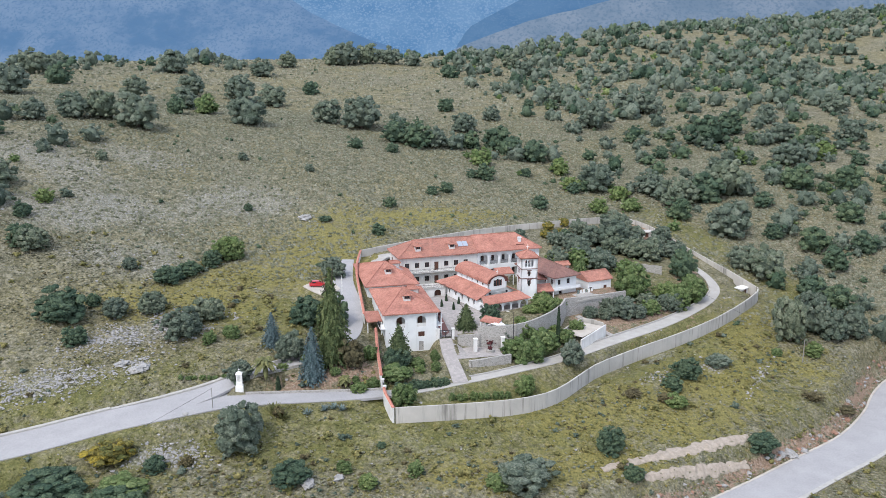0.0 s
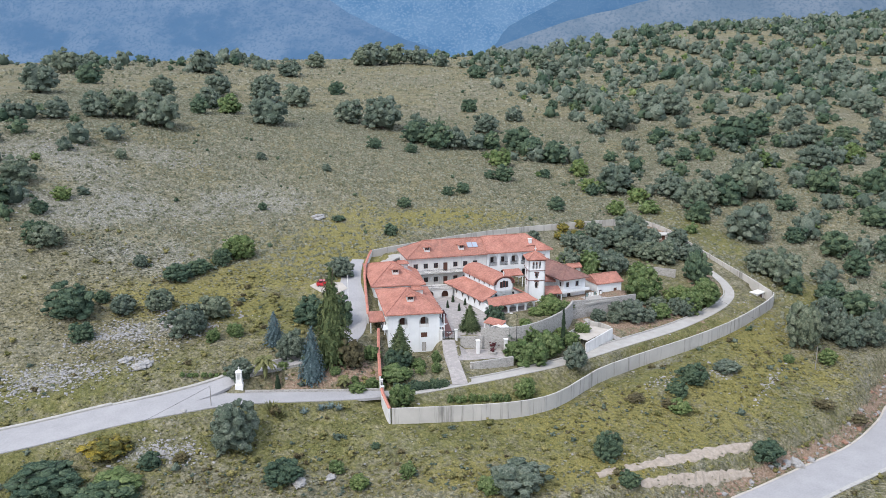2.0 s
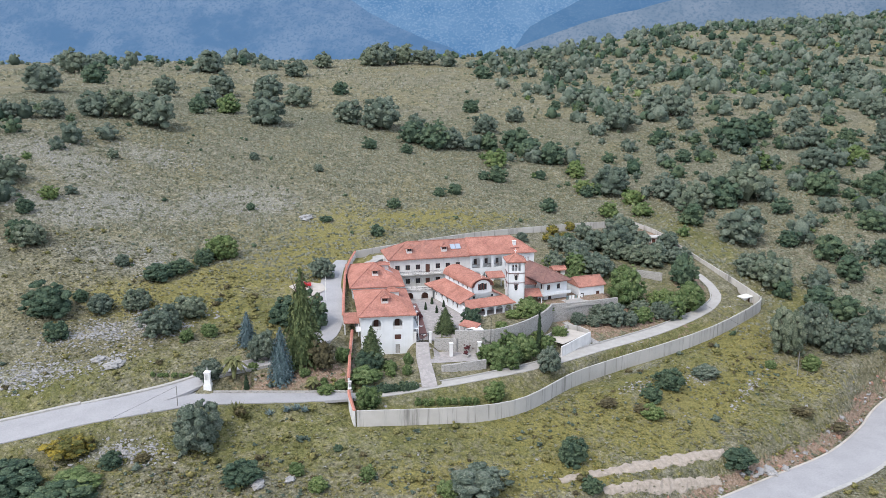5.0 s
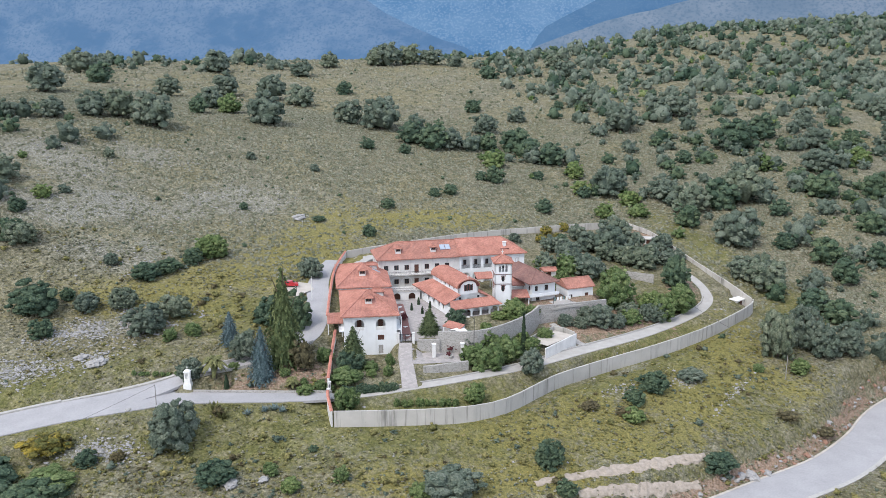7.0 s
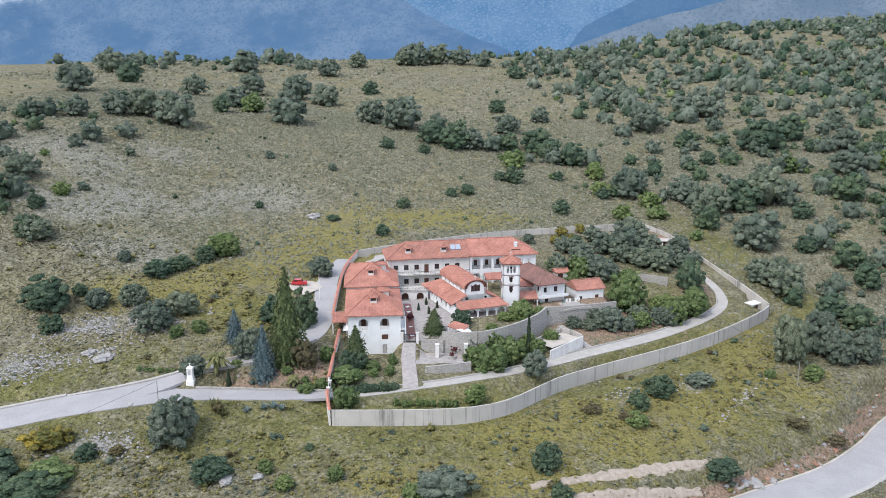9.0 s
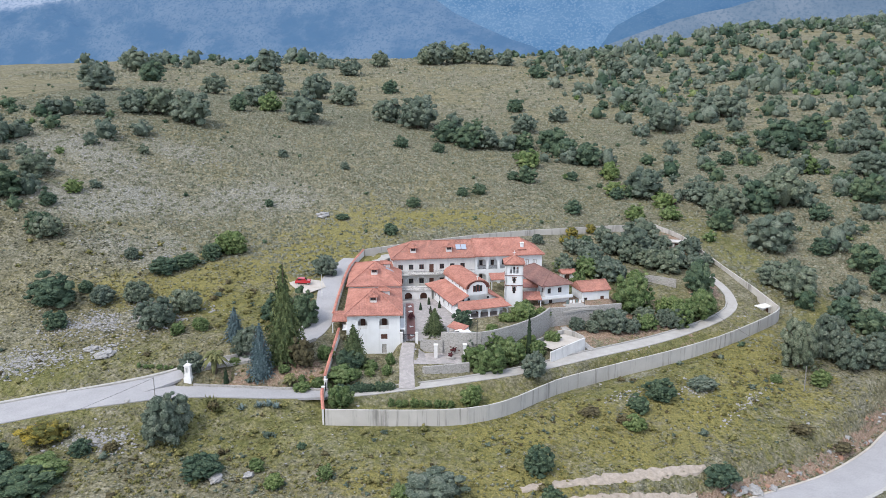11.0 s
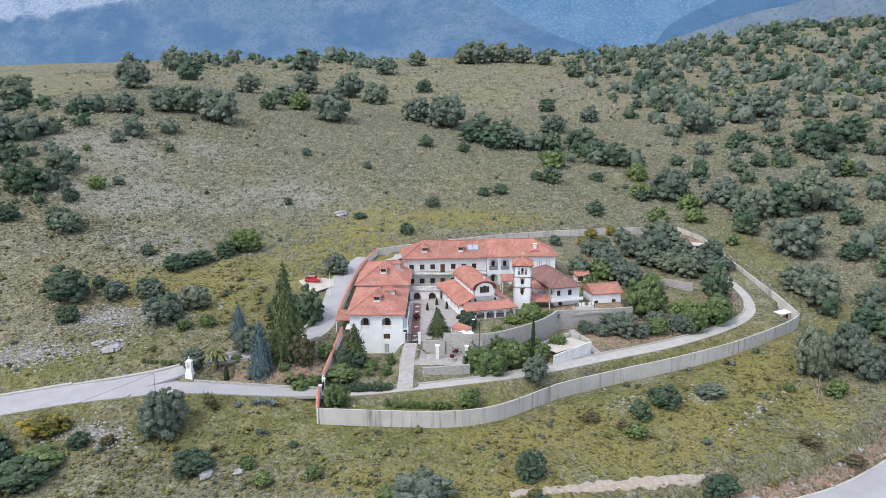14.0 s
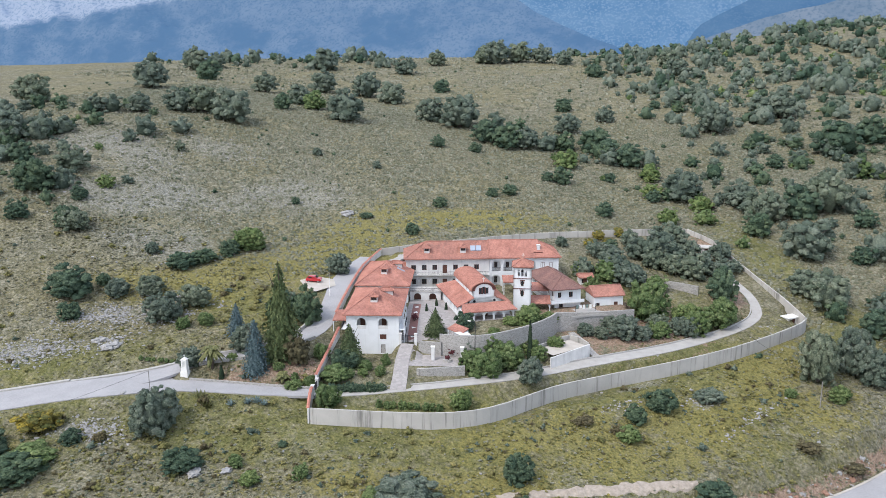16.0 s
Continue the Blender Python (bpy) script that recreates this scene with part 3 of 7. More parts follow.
kerb("kerb_lane_uphill", LANE_WEST[3:8], 1, 0.4, 0.7, MAT_KERB, "low stone wall on the uphill side of the lane")
kerb("kerb_gate_road", ROAD_WEST[5:], 1, 0.35, 0.4, MAT_STONE, "low stone edging below the planted triangle")


# ---------------------------------------------------------------- buildings
def wall_geo(w, z0, z1, thick, openings=()):
    """A wall along x from 0 to w, its outer face at y = 0. Openings: u0, u1, z0, z1, arched."""
    g = Geo()
    us = sorted({0.0, w, *[o[0] for o in openings], *[o[1] for o in openings]})
    zs = sorted({z0, z1, *[o[2] for o in openings], *[o[3] for o in openings]})
    for a, b_ in zip(us[:-1], us[1:]):
        run = None
        for c, d in zip(zs[:-1], zs[1:]):
            um, zm = (a + b_) / 2, (c + d) / 2
            hole = any(o[0] < um < o[1] and o[2] < zm < o[3] for o in openings)
            if not hole:
                run = (run[0], d) if run else (c, d)
            if (hole or d == zs[-1]) and run:
                g.box(a, b_, 0, thick, run[0], run[1])
                run = None
    for u0, u1, a0, a1, arched in openings:
        if arched:
            r, cx = (u1 - u0) / 2, (u0 + u1) / 2
            for s in (-1, 1):
                pts = [(cx + s * r, a1)] + [(cx + s * r * math.cos(t), a1 - r + r * math.sin(t)) for t in np.linspace(0, math.pi / 2, 7)]
                n = len(pts)
                vs = [(x, 0, z) for x, z in pts] + [(x, thick, z) for x, z in pts]
                fs = [tuple(range(n)), tuple(reversed(range(n, 2 * n)))] + [(i, (i + 1) % n, n + (i + 1) % n, n + i) for i in range(n)]
                g.add(vs, [f if s < 0 else f[::-1] for f in fs])
    seen, pick = {}, []
    for p_ in g.v:
        pick.append(seen.setdefault(tuple(round(c, 4) for c in p_), len(seen)))
    g.v, g.f = list(seen), [tuple(pick[i] for i in f) for f in g.f]
    return g


def window(parent, M, u0, u1, z0, z1, mat=None, arched=False, cross=True, frame_mat=None, inset=0.18):
    """A framed pane set into an opening of a wall."""
    w = part("window", frame_ring(u0, u1, z0, z1, inset), frame_mat or MAT_WOOD, parent)
    w.matrix_local = M
    g = Geo().box(u0 + 0.08, u1 - 0.08, inset + 0.05, inset + 0.09, z0 + 0.08, z1 - 0.08)
    part("pane", g, mat or MAT_GLASS, w)
    if cross:
        c = (u0 + u1) / 2
        part("glazing_bar", Geo().box(c - 0.04, c + 0.04, inset + 0.01, inset + 0.05, z0 + 0.08, z1 - 0.08), frame_mat or MAT_WOOD, w)
    part("sill", Geo().box(u0 - 0.08, u1 + 0.08, -0.10, inset, z0 - 0.09, z0 - 0.005), MAT_CREAM, w)
    return w


def frame_ring(u0, u1, z0, z1, inset, t=0.08):
    g = Geo()
    g.box(u0, u0 + t, inset, inset + 0.1, z0, z1).box(u1 - t, u1, inset, inset + 0.1, z0, z1)
    g.box(u0 + t, u1 - t, inset, inset + 0.1, z0, z0 + t).box(u0 + t, u1 - t, inset, inset + 0.1, z1 - t, z1)
    return g


def door(parent, M, u0, u1, z0, z1, mat=None, inset=0.15):
    d = part("door", Geo().box(u0 + 0.07, u1 - 0.07, inset, inset + 0.07, z0, z1 - 0.07), mat or MAT_WOOD, parent)
    d.matrix_local = M
    part("door_frame", Geo().box(u0, u0 + 0.07, inset - 0.04, inset + 0.1, z0, z1).box(u1 - 0.07, u1, inset - 0.04, inset + 0.1, z0, z1).box(u0 + 0.07, u1 - 0.07, inset - 0.04, inset + 0.1, z1 - 0.07, z1), MAT_WOOD, d)
    part("handle", Geo().box(u1 - 0.25, u1 - 0.18, inset - 0.06, inset, z0 + 0.95, z0 + 1.1), MAT_IRON, d)
    return d


def railing(parent, M, u0, u1, z, h=0.95, gap=0.22, y=0.0):
    r = part("railing", Geo().box(u0, u1, y - 0.03, y + 0.03, z + h - 0.06, z + h).box(u0, u1, y - 0.02, y + 0.02, z + 0.06, z + 0.11), MAT_IRON, parent)
    r.matrix_local = M
    g = Geo()
    for u in np.arange(u0 + gap / 2, u1, gap):
        g.box(u - 0.015, u + 0.015, y - 0.015, y + 0.015, z, z + h - 0.06)
    part("bars", g, MAT_IRON, r)
    return r


def ribbed(g, a, b_, c, d, gap=0.34, lift=0.05, wide=0.17):
    """Rows of cover tiles running up the slope a-b (eave) to d-c (top), as low ridges."""
    a, b_, c, d = (Vector(p) for p in (a, b_, c, d))
    n = (b_ - a).cross(d - a)
    n.normalize()
    e = b_ - a
    L = e.length
    if L < 1e-6:
        return
    ex = e / L
    # clip each row between the sloping side edges
    up = (n.cross(ex)).normalized()
    H = max((d - a).dot(up), (c - a).dot(up))
    for k in range(int(L / gap)):
        u = (k + 0.5) * gap
        hd, hc = (d - a).dot(ex), (c - a).dot(ex)
        top = H
        if hd > 1e-3 and u < hd:
            top = min(top, H * u / hd)
        if hc < L - 1e-3 and u > hc:
            top = min(top, H * (L - u) / (L - hc))
        if top < 0.3:
            continue
        p0, p1 = a + ex * u - up * 0.03, a + ex * u + up * (top - 0.1)
        s = ex * wide / 2
        g.add([p0 - s, p0 + s, p0 + n * lift, p1 - s, p1 + s, p1 + n * lift], [(0, 2, 5, 3), (2, 1, 4, 5), (0, 1, 2)])


def hip_roof(parent, x0, x1, y0, y1, z, rise, mat, axis="x", hips=(True, True), name="roof", thick=0.22):
    """A tiled roof over a rectangle; a hip or a gable at either end of its ridge."""
    if axis == "x":
        r = (y1 - y0) / 2
        ra, rb = x0 + (r if hips[0] else 0), x1 - (r if hips[1] else 0)
        if ra > rb:
            ra = rb = (x0 + x1) / 2
        R0, R1 = (ra, (y0 + y1) / 2, z + rise), (rb, (y0 + y1) / 2, z + rise)
    else:
        r = (x1 - x0) / 2
        ra, rb = y0 + (r if hips[0] else 0), y1 - (r if hips[1] else 0)
        if ra > rb:
            ra = rb = (y0 + y1) / 2
        R0, R1 = ((x0 + x1) / 2, ra, z + rise), ((x0 + x1) / 2, rb, z + rise)
    A, B, C, D = (x0, y0, z), (x1, y0, z), (x1, y1, z), (x0, y1, z)
    g = Geo()
    low = [(p[0], p[1], p[2] - thick) for p in (A, B, C, D)]
    vs = [A, B, C, D, R0, R1] + low
    if axis == "x":
        fs = [(0, 1, 5, 4), (1, 2, 5), (2, 3, 4, 5), (3, 0, 4)]
        slopes = [(A, B, R1, R0), (B, C, R1, R1), (C, D, R0, R1), (D, A, R0, R0)]
    else:
        fs = [(0, 1, 4), (1, 2, 5, 4), (2, 3, 5), (3, 0, 4, 5)]
        slopes = [(A, B, R0, R0), (B, C, R1, R0), (C, D, R1, R1), (D, A, R0, R1)]
    fs += [(0, 6, 7, 1), (1, 7, 8, 2), (2, 8, 9, 3), (3, 9, 6, 0), (9, 8, 7, 6)]
    g.add(vs, fs)
    roof = part(name, g, mat, parent)
    t = Geo()
    for i, s in enumerate(slopes):
        ribbed(t, *s)
    part("cover_tiles", t, mat, roof)
    h = Geo()
    hips_lines = [(A, R0), (D, R0), (B, R1), (C, R1)] if axis == "x" else [(A, R0), (B, R0), (C, R1), (D, R1)]
    for p, q in hips_lines:
        if abs(Vector(p).z - Vector(q).z) > 0.1:
            h.tube([Vector(p) + Vector((0, 0, 0.03)), Vector(q) + Vector((0, 0, 0.03))], [0.13, 0.13], 6)
    if (Vector(R0) - Vector(R1)).length > 0.2:
        h.tube([Vector(R0) + Vector((0, 0, 0.03)), Vector(R1) + Vector((0, 0, 0.03))], [0.15, 0.15], 6)
    part("ridge_tiles", h, mat, roof)
    return roof


def dormer(parent, x, y, z, turn, mat, s=1.0):
    """A small hipped roof window that looks along its own -y."""
    M = pose(x, y, z, 0, 0, turn)
    d = part("dormer", Geo().box(-0.75 * s, 0.75 * s, 0.35 * s, 2.2 * s, -0.9 * s, 0.75 * s), MAT_CREAM, parent)
    d.matrix_local = M
    part("dormer_window", Geo().box(-0.55 * s, 0.55 * s, 0.29 * s, 0.348 * s, 0.0, 0.62 * s), MAT_GLASS, d)
    for u in (-0.6, -0.06, 0.48):
        part("dormer_mullion", Geo().box(u * s, (u + 0.12) * s, 0.24 * s, 0.346 * s, -0.05, 0.68 * s), MAT_WOOD, d)
    hip_roof(d, -1.05 * s, 1.05 * s, 0.0, 2.8 * s, 0.78 * s, 0.55 * s, mat, "y", (True, False), "dormer_roof", thick=0.1)
    return d


def on_side(side, w, d):
    """The pose of a wall seen from outside: s, e, n or w of a block w by d."""
    return {"s": pose(0, 0, 0), "e": pose(w, 0, 0, 0, 0, 90), "n": pose(w, d, 0, 0, 0, 180), "w": pose(0, d, 0, 0, 0, -90)}[side]


def block(parent, w, d, z0, z1, mat, openings, T=0.35):
    """Four walls; openings by side: (u0, u1, z0, z1, arched). Each wall is a part."""
    for side, length in (("s", w), ("e", d), ("n", w), ("w", d)):
        holes = openings.get(side, ())
        g = wall_geo(length, z0, z1, T, holes)
        if side in "ew":
            g.v = [(min(max(x, T), length - T) if x in (0.0, length) else x, y, z) for x, y, z in g.v]
        o = part("wall", g, mat, parent)
        o.matrix_local = on_side(side, w, d)
    part("floor_slab", Geo().box(T, w - T, T, d - T, z0, z0 + 0.2), MAT_CREAM, parent)
    part("ceiling_slab", Geo().box(T, w - T, T, d - T, z1 - 0.2, z1 - 0.01), MAT_CREAM, parent)


def guest_house(x, y, turn, w, d, z0, z1, rise, label, front):
    h = thing("guest_house", pose(x, y, 0, 0, 0, turn), label, "house", "white guest houses")
    s_open, e_open, w_open = [], [], []
    if front:
        loggia = [(2.3, 4.3, z1 - 3.0, z1 - 0.55, True), (6.9, 8.9, z1 - 3.0, z1 - 0.55, True)]
        s_open = loggia + [(7.2, 8.6, z0 + 3.35, z0 + 4.45, False), (7.4, 8.35, z0 + 0.15, z0 + 2.2, False)]
    else:
        s_open = [(1.6, 2.6, z1 - 2.1, z1 - 0.8, False), (9.2, 10.2, z1 - 2.1, z1 - 0.8, False)]
    e_open = [(u, u + 1.5, z1 - 2.9, z1 - 0.6, False) for u in np.arange(1.0, d - 2.5, 3.0)]
    e_open += [(u, u + 1.1, z0 + 3.0, z0 + 5.0, False) for u in np.arange(1.2, d - 2.5, 3.0)]
    w_open = [(u, u + 0.9, z1 - 2.2, z1 - 0.8, False) for u in np.arange(1.5, d - 2, 2.6)]
    block(h, w, d, z0, z1, MAT_WHITE, {"s": s_open, "e": e_open, "w": w_open})
    S, E_, W_ = on_side("s", w, d), on_side("e", w, d), on_side("w", w, d)
    if front:
        for u0, u1, a, c, _ in loggia:
            # recessed loggia with a parapet and a brown shuttered door behind
            g = Geo().box(u0 - 0.2, u1 + 0.2, 1.75, 1.85, a - 0.2, c + 0.2).box(u0 - 0.2, u1 + 0.2, 0.36, 1.75, a - 0.2, a - 0.05)
            part("loggia", g, MAT_CREAM, h).matrix_local = S
            door(h, S @ pose(0, 1.45, 0), u0 + 0.55, u1 - 0.45, a - 0.03, c - 0.35)
            part("parapet", Geo().box(u0 + 0.01, u1 - 0.01, 0.05, 0.25, a, a + 0.75), MAT_CREAM, h).matrix_local = S
            ring = Geo()
            cx, r = (u0 + u1) / 2, (u1 - u0) / 2
            for t0, t1 in zip(np.linspace(0, math.pi, 13)[:-1], np.linspace(0, math.pi, 13)[1:]):
                pts = [(cx + q * math.cos(t), c - r + q * math.sin(t)) for q, t in ((r, t0), (r + 0.16, t0), (r + 0.16, t1), (r, t1))]
                ring.add([(px_, -0.05, pz) for px_, pz in pts] + [(px_, 0.0, pz) for px_, pz in pts], [(0, 1, 2, 3)[::-1], (1, 5, 6, 2), (0, 3, 7, 4)])
            part("arch_moulding", ring, MAT_WHITE, h).matrix_local = S
        u0, u1, a, c, _ = s_open[2]
        sh = part("shutters", Geo().box(u0, (u0 + u1) / 2 - 0.02, 0.05, 0.12, a, c).box((u0 + u1) / 2 + 0.02, u1, 0.05, 0.12, a, c), MAT_WOOD, h)
        sh.matrix_local = S
        g = Geo()
        for k in np.arange(a + 0.08, c - 0.05, 0.13):
            g.box(u0 + 0.08, u1 - 0.08, 0.02, 0.05, k, k + 0.05)
        part("louvres", g, MAT_WOOD, sh)
        u0, u1, a, c, _ = s_open[3]
        door(h, S, u0, u1, a, c, MAT_KERB)
        # two-storey balconies on the courtyard side
        for zb in (z1 - 3.1, z1 - 5.9):
            b_ = part("balcony", Geo().box(0.3, 7.5, -1.2, 0.0, zb - 0.18, zb), MAT_WHITE, h)
            b_.matrix_local = E_
            r = railing(h, E_, 0.35, 7.45, zb, y=-1.15)
            for u in (0.4, 3.9, 7.4):
                part("balcony_post", Geo().box(u - 0.1, u + 0.1, -1.18, -1.0, zb, zb + 2.75), MAT_WHITE, b_)
        b_ = part("balcony", Geo().box(d - 5.0, d - 0.3, -1.1, 0.0, z1 - 3.25, z1 - 3.1), MAT_WHITE, h)
        b_.matrix_local = W_
        railing(h, W_, d - 5.0, d - 0.35, z1 - 3.1, y=-1.05)
    for u0, u1, a, c, _ in e_open:
        window(h, E_, u0, u1, a, c)
    for u0, u1, a, c, _ in w_open:
        window(h, W_, u0, u1, a, c)
    if not front:
        for u0, u1, a, c, _ in s_open:
            window(h, S, u0, u1, a, c)
    part("cornice", Geo().box(-0.25, w + 0.25, -0.25, d + 0.25, z1 - 0.02, z1 + 0.12), MAT_WHITE, h)
    pyramid(h, -0.65, w + 0.65, -0.65, d + 0.65, z1 + 0.36, rise, MAT_TILE)
    dormer(h, w / 2 - 0.1, d * 0.19, z1 + 0.36 + rise * 0.64, 0, MAT_TILE)
    dormer(h, w * 0.84, d * 0.52, z1 + 0.36 + rise * 0.58, 90, MAT_TILE)
    if not front:
        M = pose(w * 0.80, d * 0.42, z1 + 0.36 + rise * 0.44, 0, math.degrees(math.atan2(rise, w / 2)), 0)
        part("skylight", Geo().box(-1.1, 1.1, -0.6, 0.6, -0.02, 0.12), MAT_SOLAR, h).matrix_local = M
    return h


def pyramid(parent, x0, x1, y0, y1, z, rise, mat, thick=0.24):
    cx, cy = (x0 + x1) / 2, (y0 + y1) / 2
    A, B, C, D, P = (x0, y0, z), (x1, y0, z), (x1, y1, z), (x0, y1, z), (cx, cy, z + rise)
    g = Geo()
    g.add([A, B, C, D, P] + [(p[0], p[1], z - thick) for p in (A, B, C, D)], [(0, 1, 4), (1, 2, 4), (2, 3, 4), (3, 0, 4), (0, 5, 6, 1), (1, 6, 7, 2), (2, 7, 8, 3), (3, 8, 5, 0), (8, 7, 6, 5)])
    roof = part("roof", g, mat, parent)
    t, h = Geo(), Geo()
    for a, b_ in ((A, B), (B, C), (C, D), (D, A)):
        ribbed(t, a, b_, P, P)
        h.tube([Vector(a) + Vector((0, 0, 0.03)), Vector(P) + Vector((0, 0, 0.03))], [0.14, 0.14], 6)
    part("cover_tiles", t, mat, roof)
    part("ridge_tiles", h, mat, roof)
    return roof


guest_house(-12.4, 175.1, 13, 11.3, 19.5, 2.6, 11.2, 3.0, "white three-storey guest house with clay tile roof and arched loggias", True)
guest_house(-18.2, 197.4, 13, 12.0, 21.5, 5.5, 11.2, 3.2, "white guest house with clay tile roof and dormers", False)


def long_wing(name, x, y, turn, w, d, z0, z1, rise, mat, label, cols, arcade):
    h = thing(name, pose(x, y, 0, 0, 0, turn), label, "building", "main monastery range")
    S = on_side("s", w, d)
    holes, kinds = [], []
    mid = (z0 + z1) / 2
    for u in cols:
        if arcade:
            holes += [(u, u + 2.3, mid + 0.45, z1 - 0.55, True), (u, u + 2.3, z0 + 0.1, mid - 0.6, True)]
            kinds += ["arch", "arch"]
        else:
            is_door = u < 0
            u = abs(u)
            if is_door:
                holes += [(u, u + 1.15, mid + 0.1, mid + 2.35, False), (u, u + 1.15, z0 + 0.1, z0 + 2.35, False)]
                kinds += ["door", "door"]
            else:
                holes += [(u, u + 1.2, mid + 1.0, mid + 2.35, False), (u, u + 1.2, z0 + 1.0, z0 + 2.35, False)]
                kinds += ["window", "window"]
    e_holes = [(u, u + 1.1, zz, zz + 1.6, False) for u in (2.0, 5.6) for zz in (z0 + 1.0, mid + 0.9)]
    block(h, w, d, z0, z1, MAT_WHITE if arcade else MAT_CREAM, {"s": holes, "e": e_holes, "w": e_holes})
    for (u0, u1, a, c, _), k in zip(holes, kinds):
        if k == "window":
            window(h, S, u0, u1, a, c)
        elif k == "door":
            door(h, S, u0, u1, a, c)
        else:
            part("arcade_back", Geo().box(u0 - 0.3, u1 + 0.3, 1.1, 1.2, a - 0.1, c + 0.2), MAT_WHITE, h).matrix_local = S
            window(h, S @ pose(0, 0.85, 0), u0 + 0.75, u1 - 0.75, a + 0.8, c - 0.6)
            if a > mid:
                railing(h, S, u0, u1, a, y=0.15)
    for side in "ew":
        for u0, u1, a, c, _ in e_holes:
            window(h, on_side(side, w, d), u0, u1, a, c)
    if not arcade:
        part("balcony", Geo().box(0.0, w, -1.1, -0.005, mid - 0.22, mid - 0.06), MAT_CREAM, h)
        railing(h, S, 0.05, w - 0.05, mid - 0.06, 0.85, y=-1.05)
        # blind arches over the lower openings
        for u in cols:
            if u < 0:
                continue
            g = Geo()
            cx, zc, r = u + 0.6, z0 + 1.55, 1.2
            for t0, t1 in zip(np.linspace(0, math.pi, 11)[:-1], np.linspace(0, math.pi, 11)[1:]):
                pts = [(cx + q * math.cos(t), zc + q * math.sin(t)) for q, t in ((r, t0), (r + 0.22, t0), (r + 0.22, t1), (r, t1))]
                g.add([(px_, -0.06, pz) for px_, pz in pts] + [(px_, 0.0, pz) for px_, pz in pts], [(0, 1, 2, 3)[::-1], (1, 5, 6, 2), (0, 3, 7, 4)])
            part("blind_arch", g, MAT_WHITE, h)
    part("cornice", Geo().box(-0.2, w + 0.2, -0.2, d + 0.2, z1, z1 + 0.12), MAT_WHITE, h)
    hip_roof(h, -0.6 if not arcade else -0.02, w + (0.6 if arcade else -0.0), -0.65, d + 0.65, z1 + 0.35, rise, mat, "x", (not arcade, arcade))
    return h


C_TURN = 18.0
wing = long_wing("monks_wing", -11.1, 213.4, C_TURN, 21.2, 10.4, 6.8, 14.2, 3.3, MAT_TILE_OLD, "long two-storey cream monastery wing with weathered tile roof", [1.3, 4.0, 6.7, -9.3, 12.0, 14.7, 17.4], False)
dormer(wing, 5.3, 0.9, 16.25, 0, MAT_TILE_OLD, 0.95)
dormer(wing, 14.6, 0.9, 16.25, 0, MAT_TILE_OLD, 0.95)
for i in range(2):
    part("solar_panel", Geo().box(-0.65, 0.65, -0.95, 0.95, 0.0, 0.1), MAT_SOLAR, wing).matrix_local = pose(17.2 + 1.45 * i, 2.6, 16.5, math.degrees(math.atan2(3.3, 5.85)), 0, 0)
cu, su = math.cos(radians(C_TURN)), math.sin(radians(C_TURN))
wing2 = long_wing("arcade_wing", -11.1 + 21.3 * cu, 213.4 + 21.3 * su, C_TURN, 17.8, 10.4, 6.8, 14.3, 3.4, MAT_TILE, "white arcaded monastery wing with bright tile roof", [0.6, 3.6, 6.6, 9.6], True)
for u0, u1 in ((13.2, 14.2), (15.4, 16.3)):
    window(wing2, pose(0, -0.2, 0), u0, u1, 11.4, 13.2)
part("chimney", Geo().box(12.4, 13.2, 1.8, 2.5, 15.0, 17.2).box(12.3, 13.3, 1.7, 2.6, 17.2, 17.35), MAT_WHITE, wing2)
part("gablet", Geo().box(11.4, 13.8, 0.8, 1.7, 14.7, 15.7), MAT_DARKTRIM, wing2)


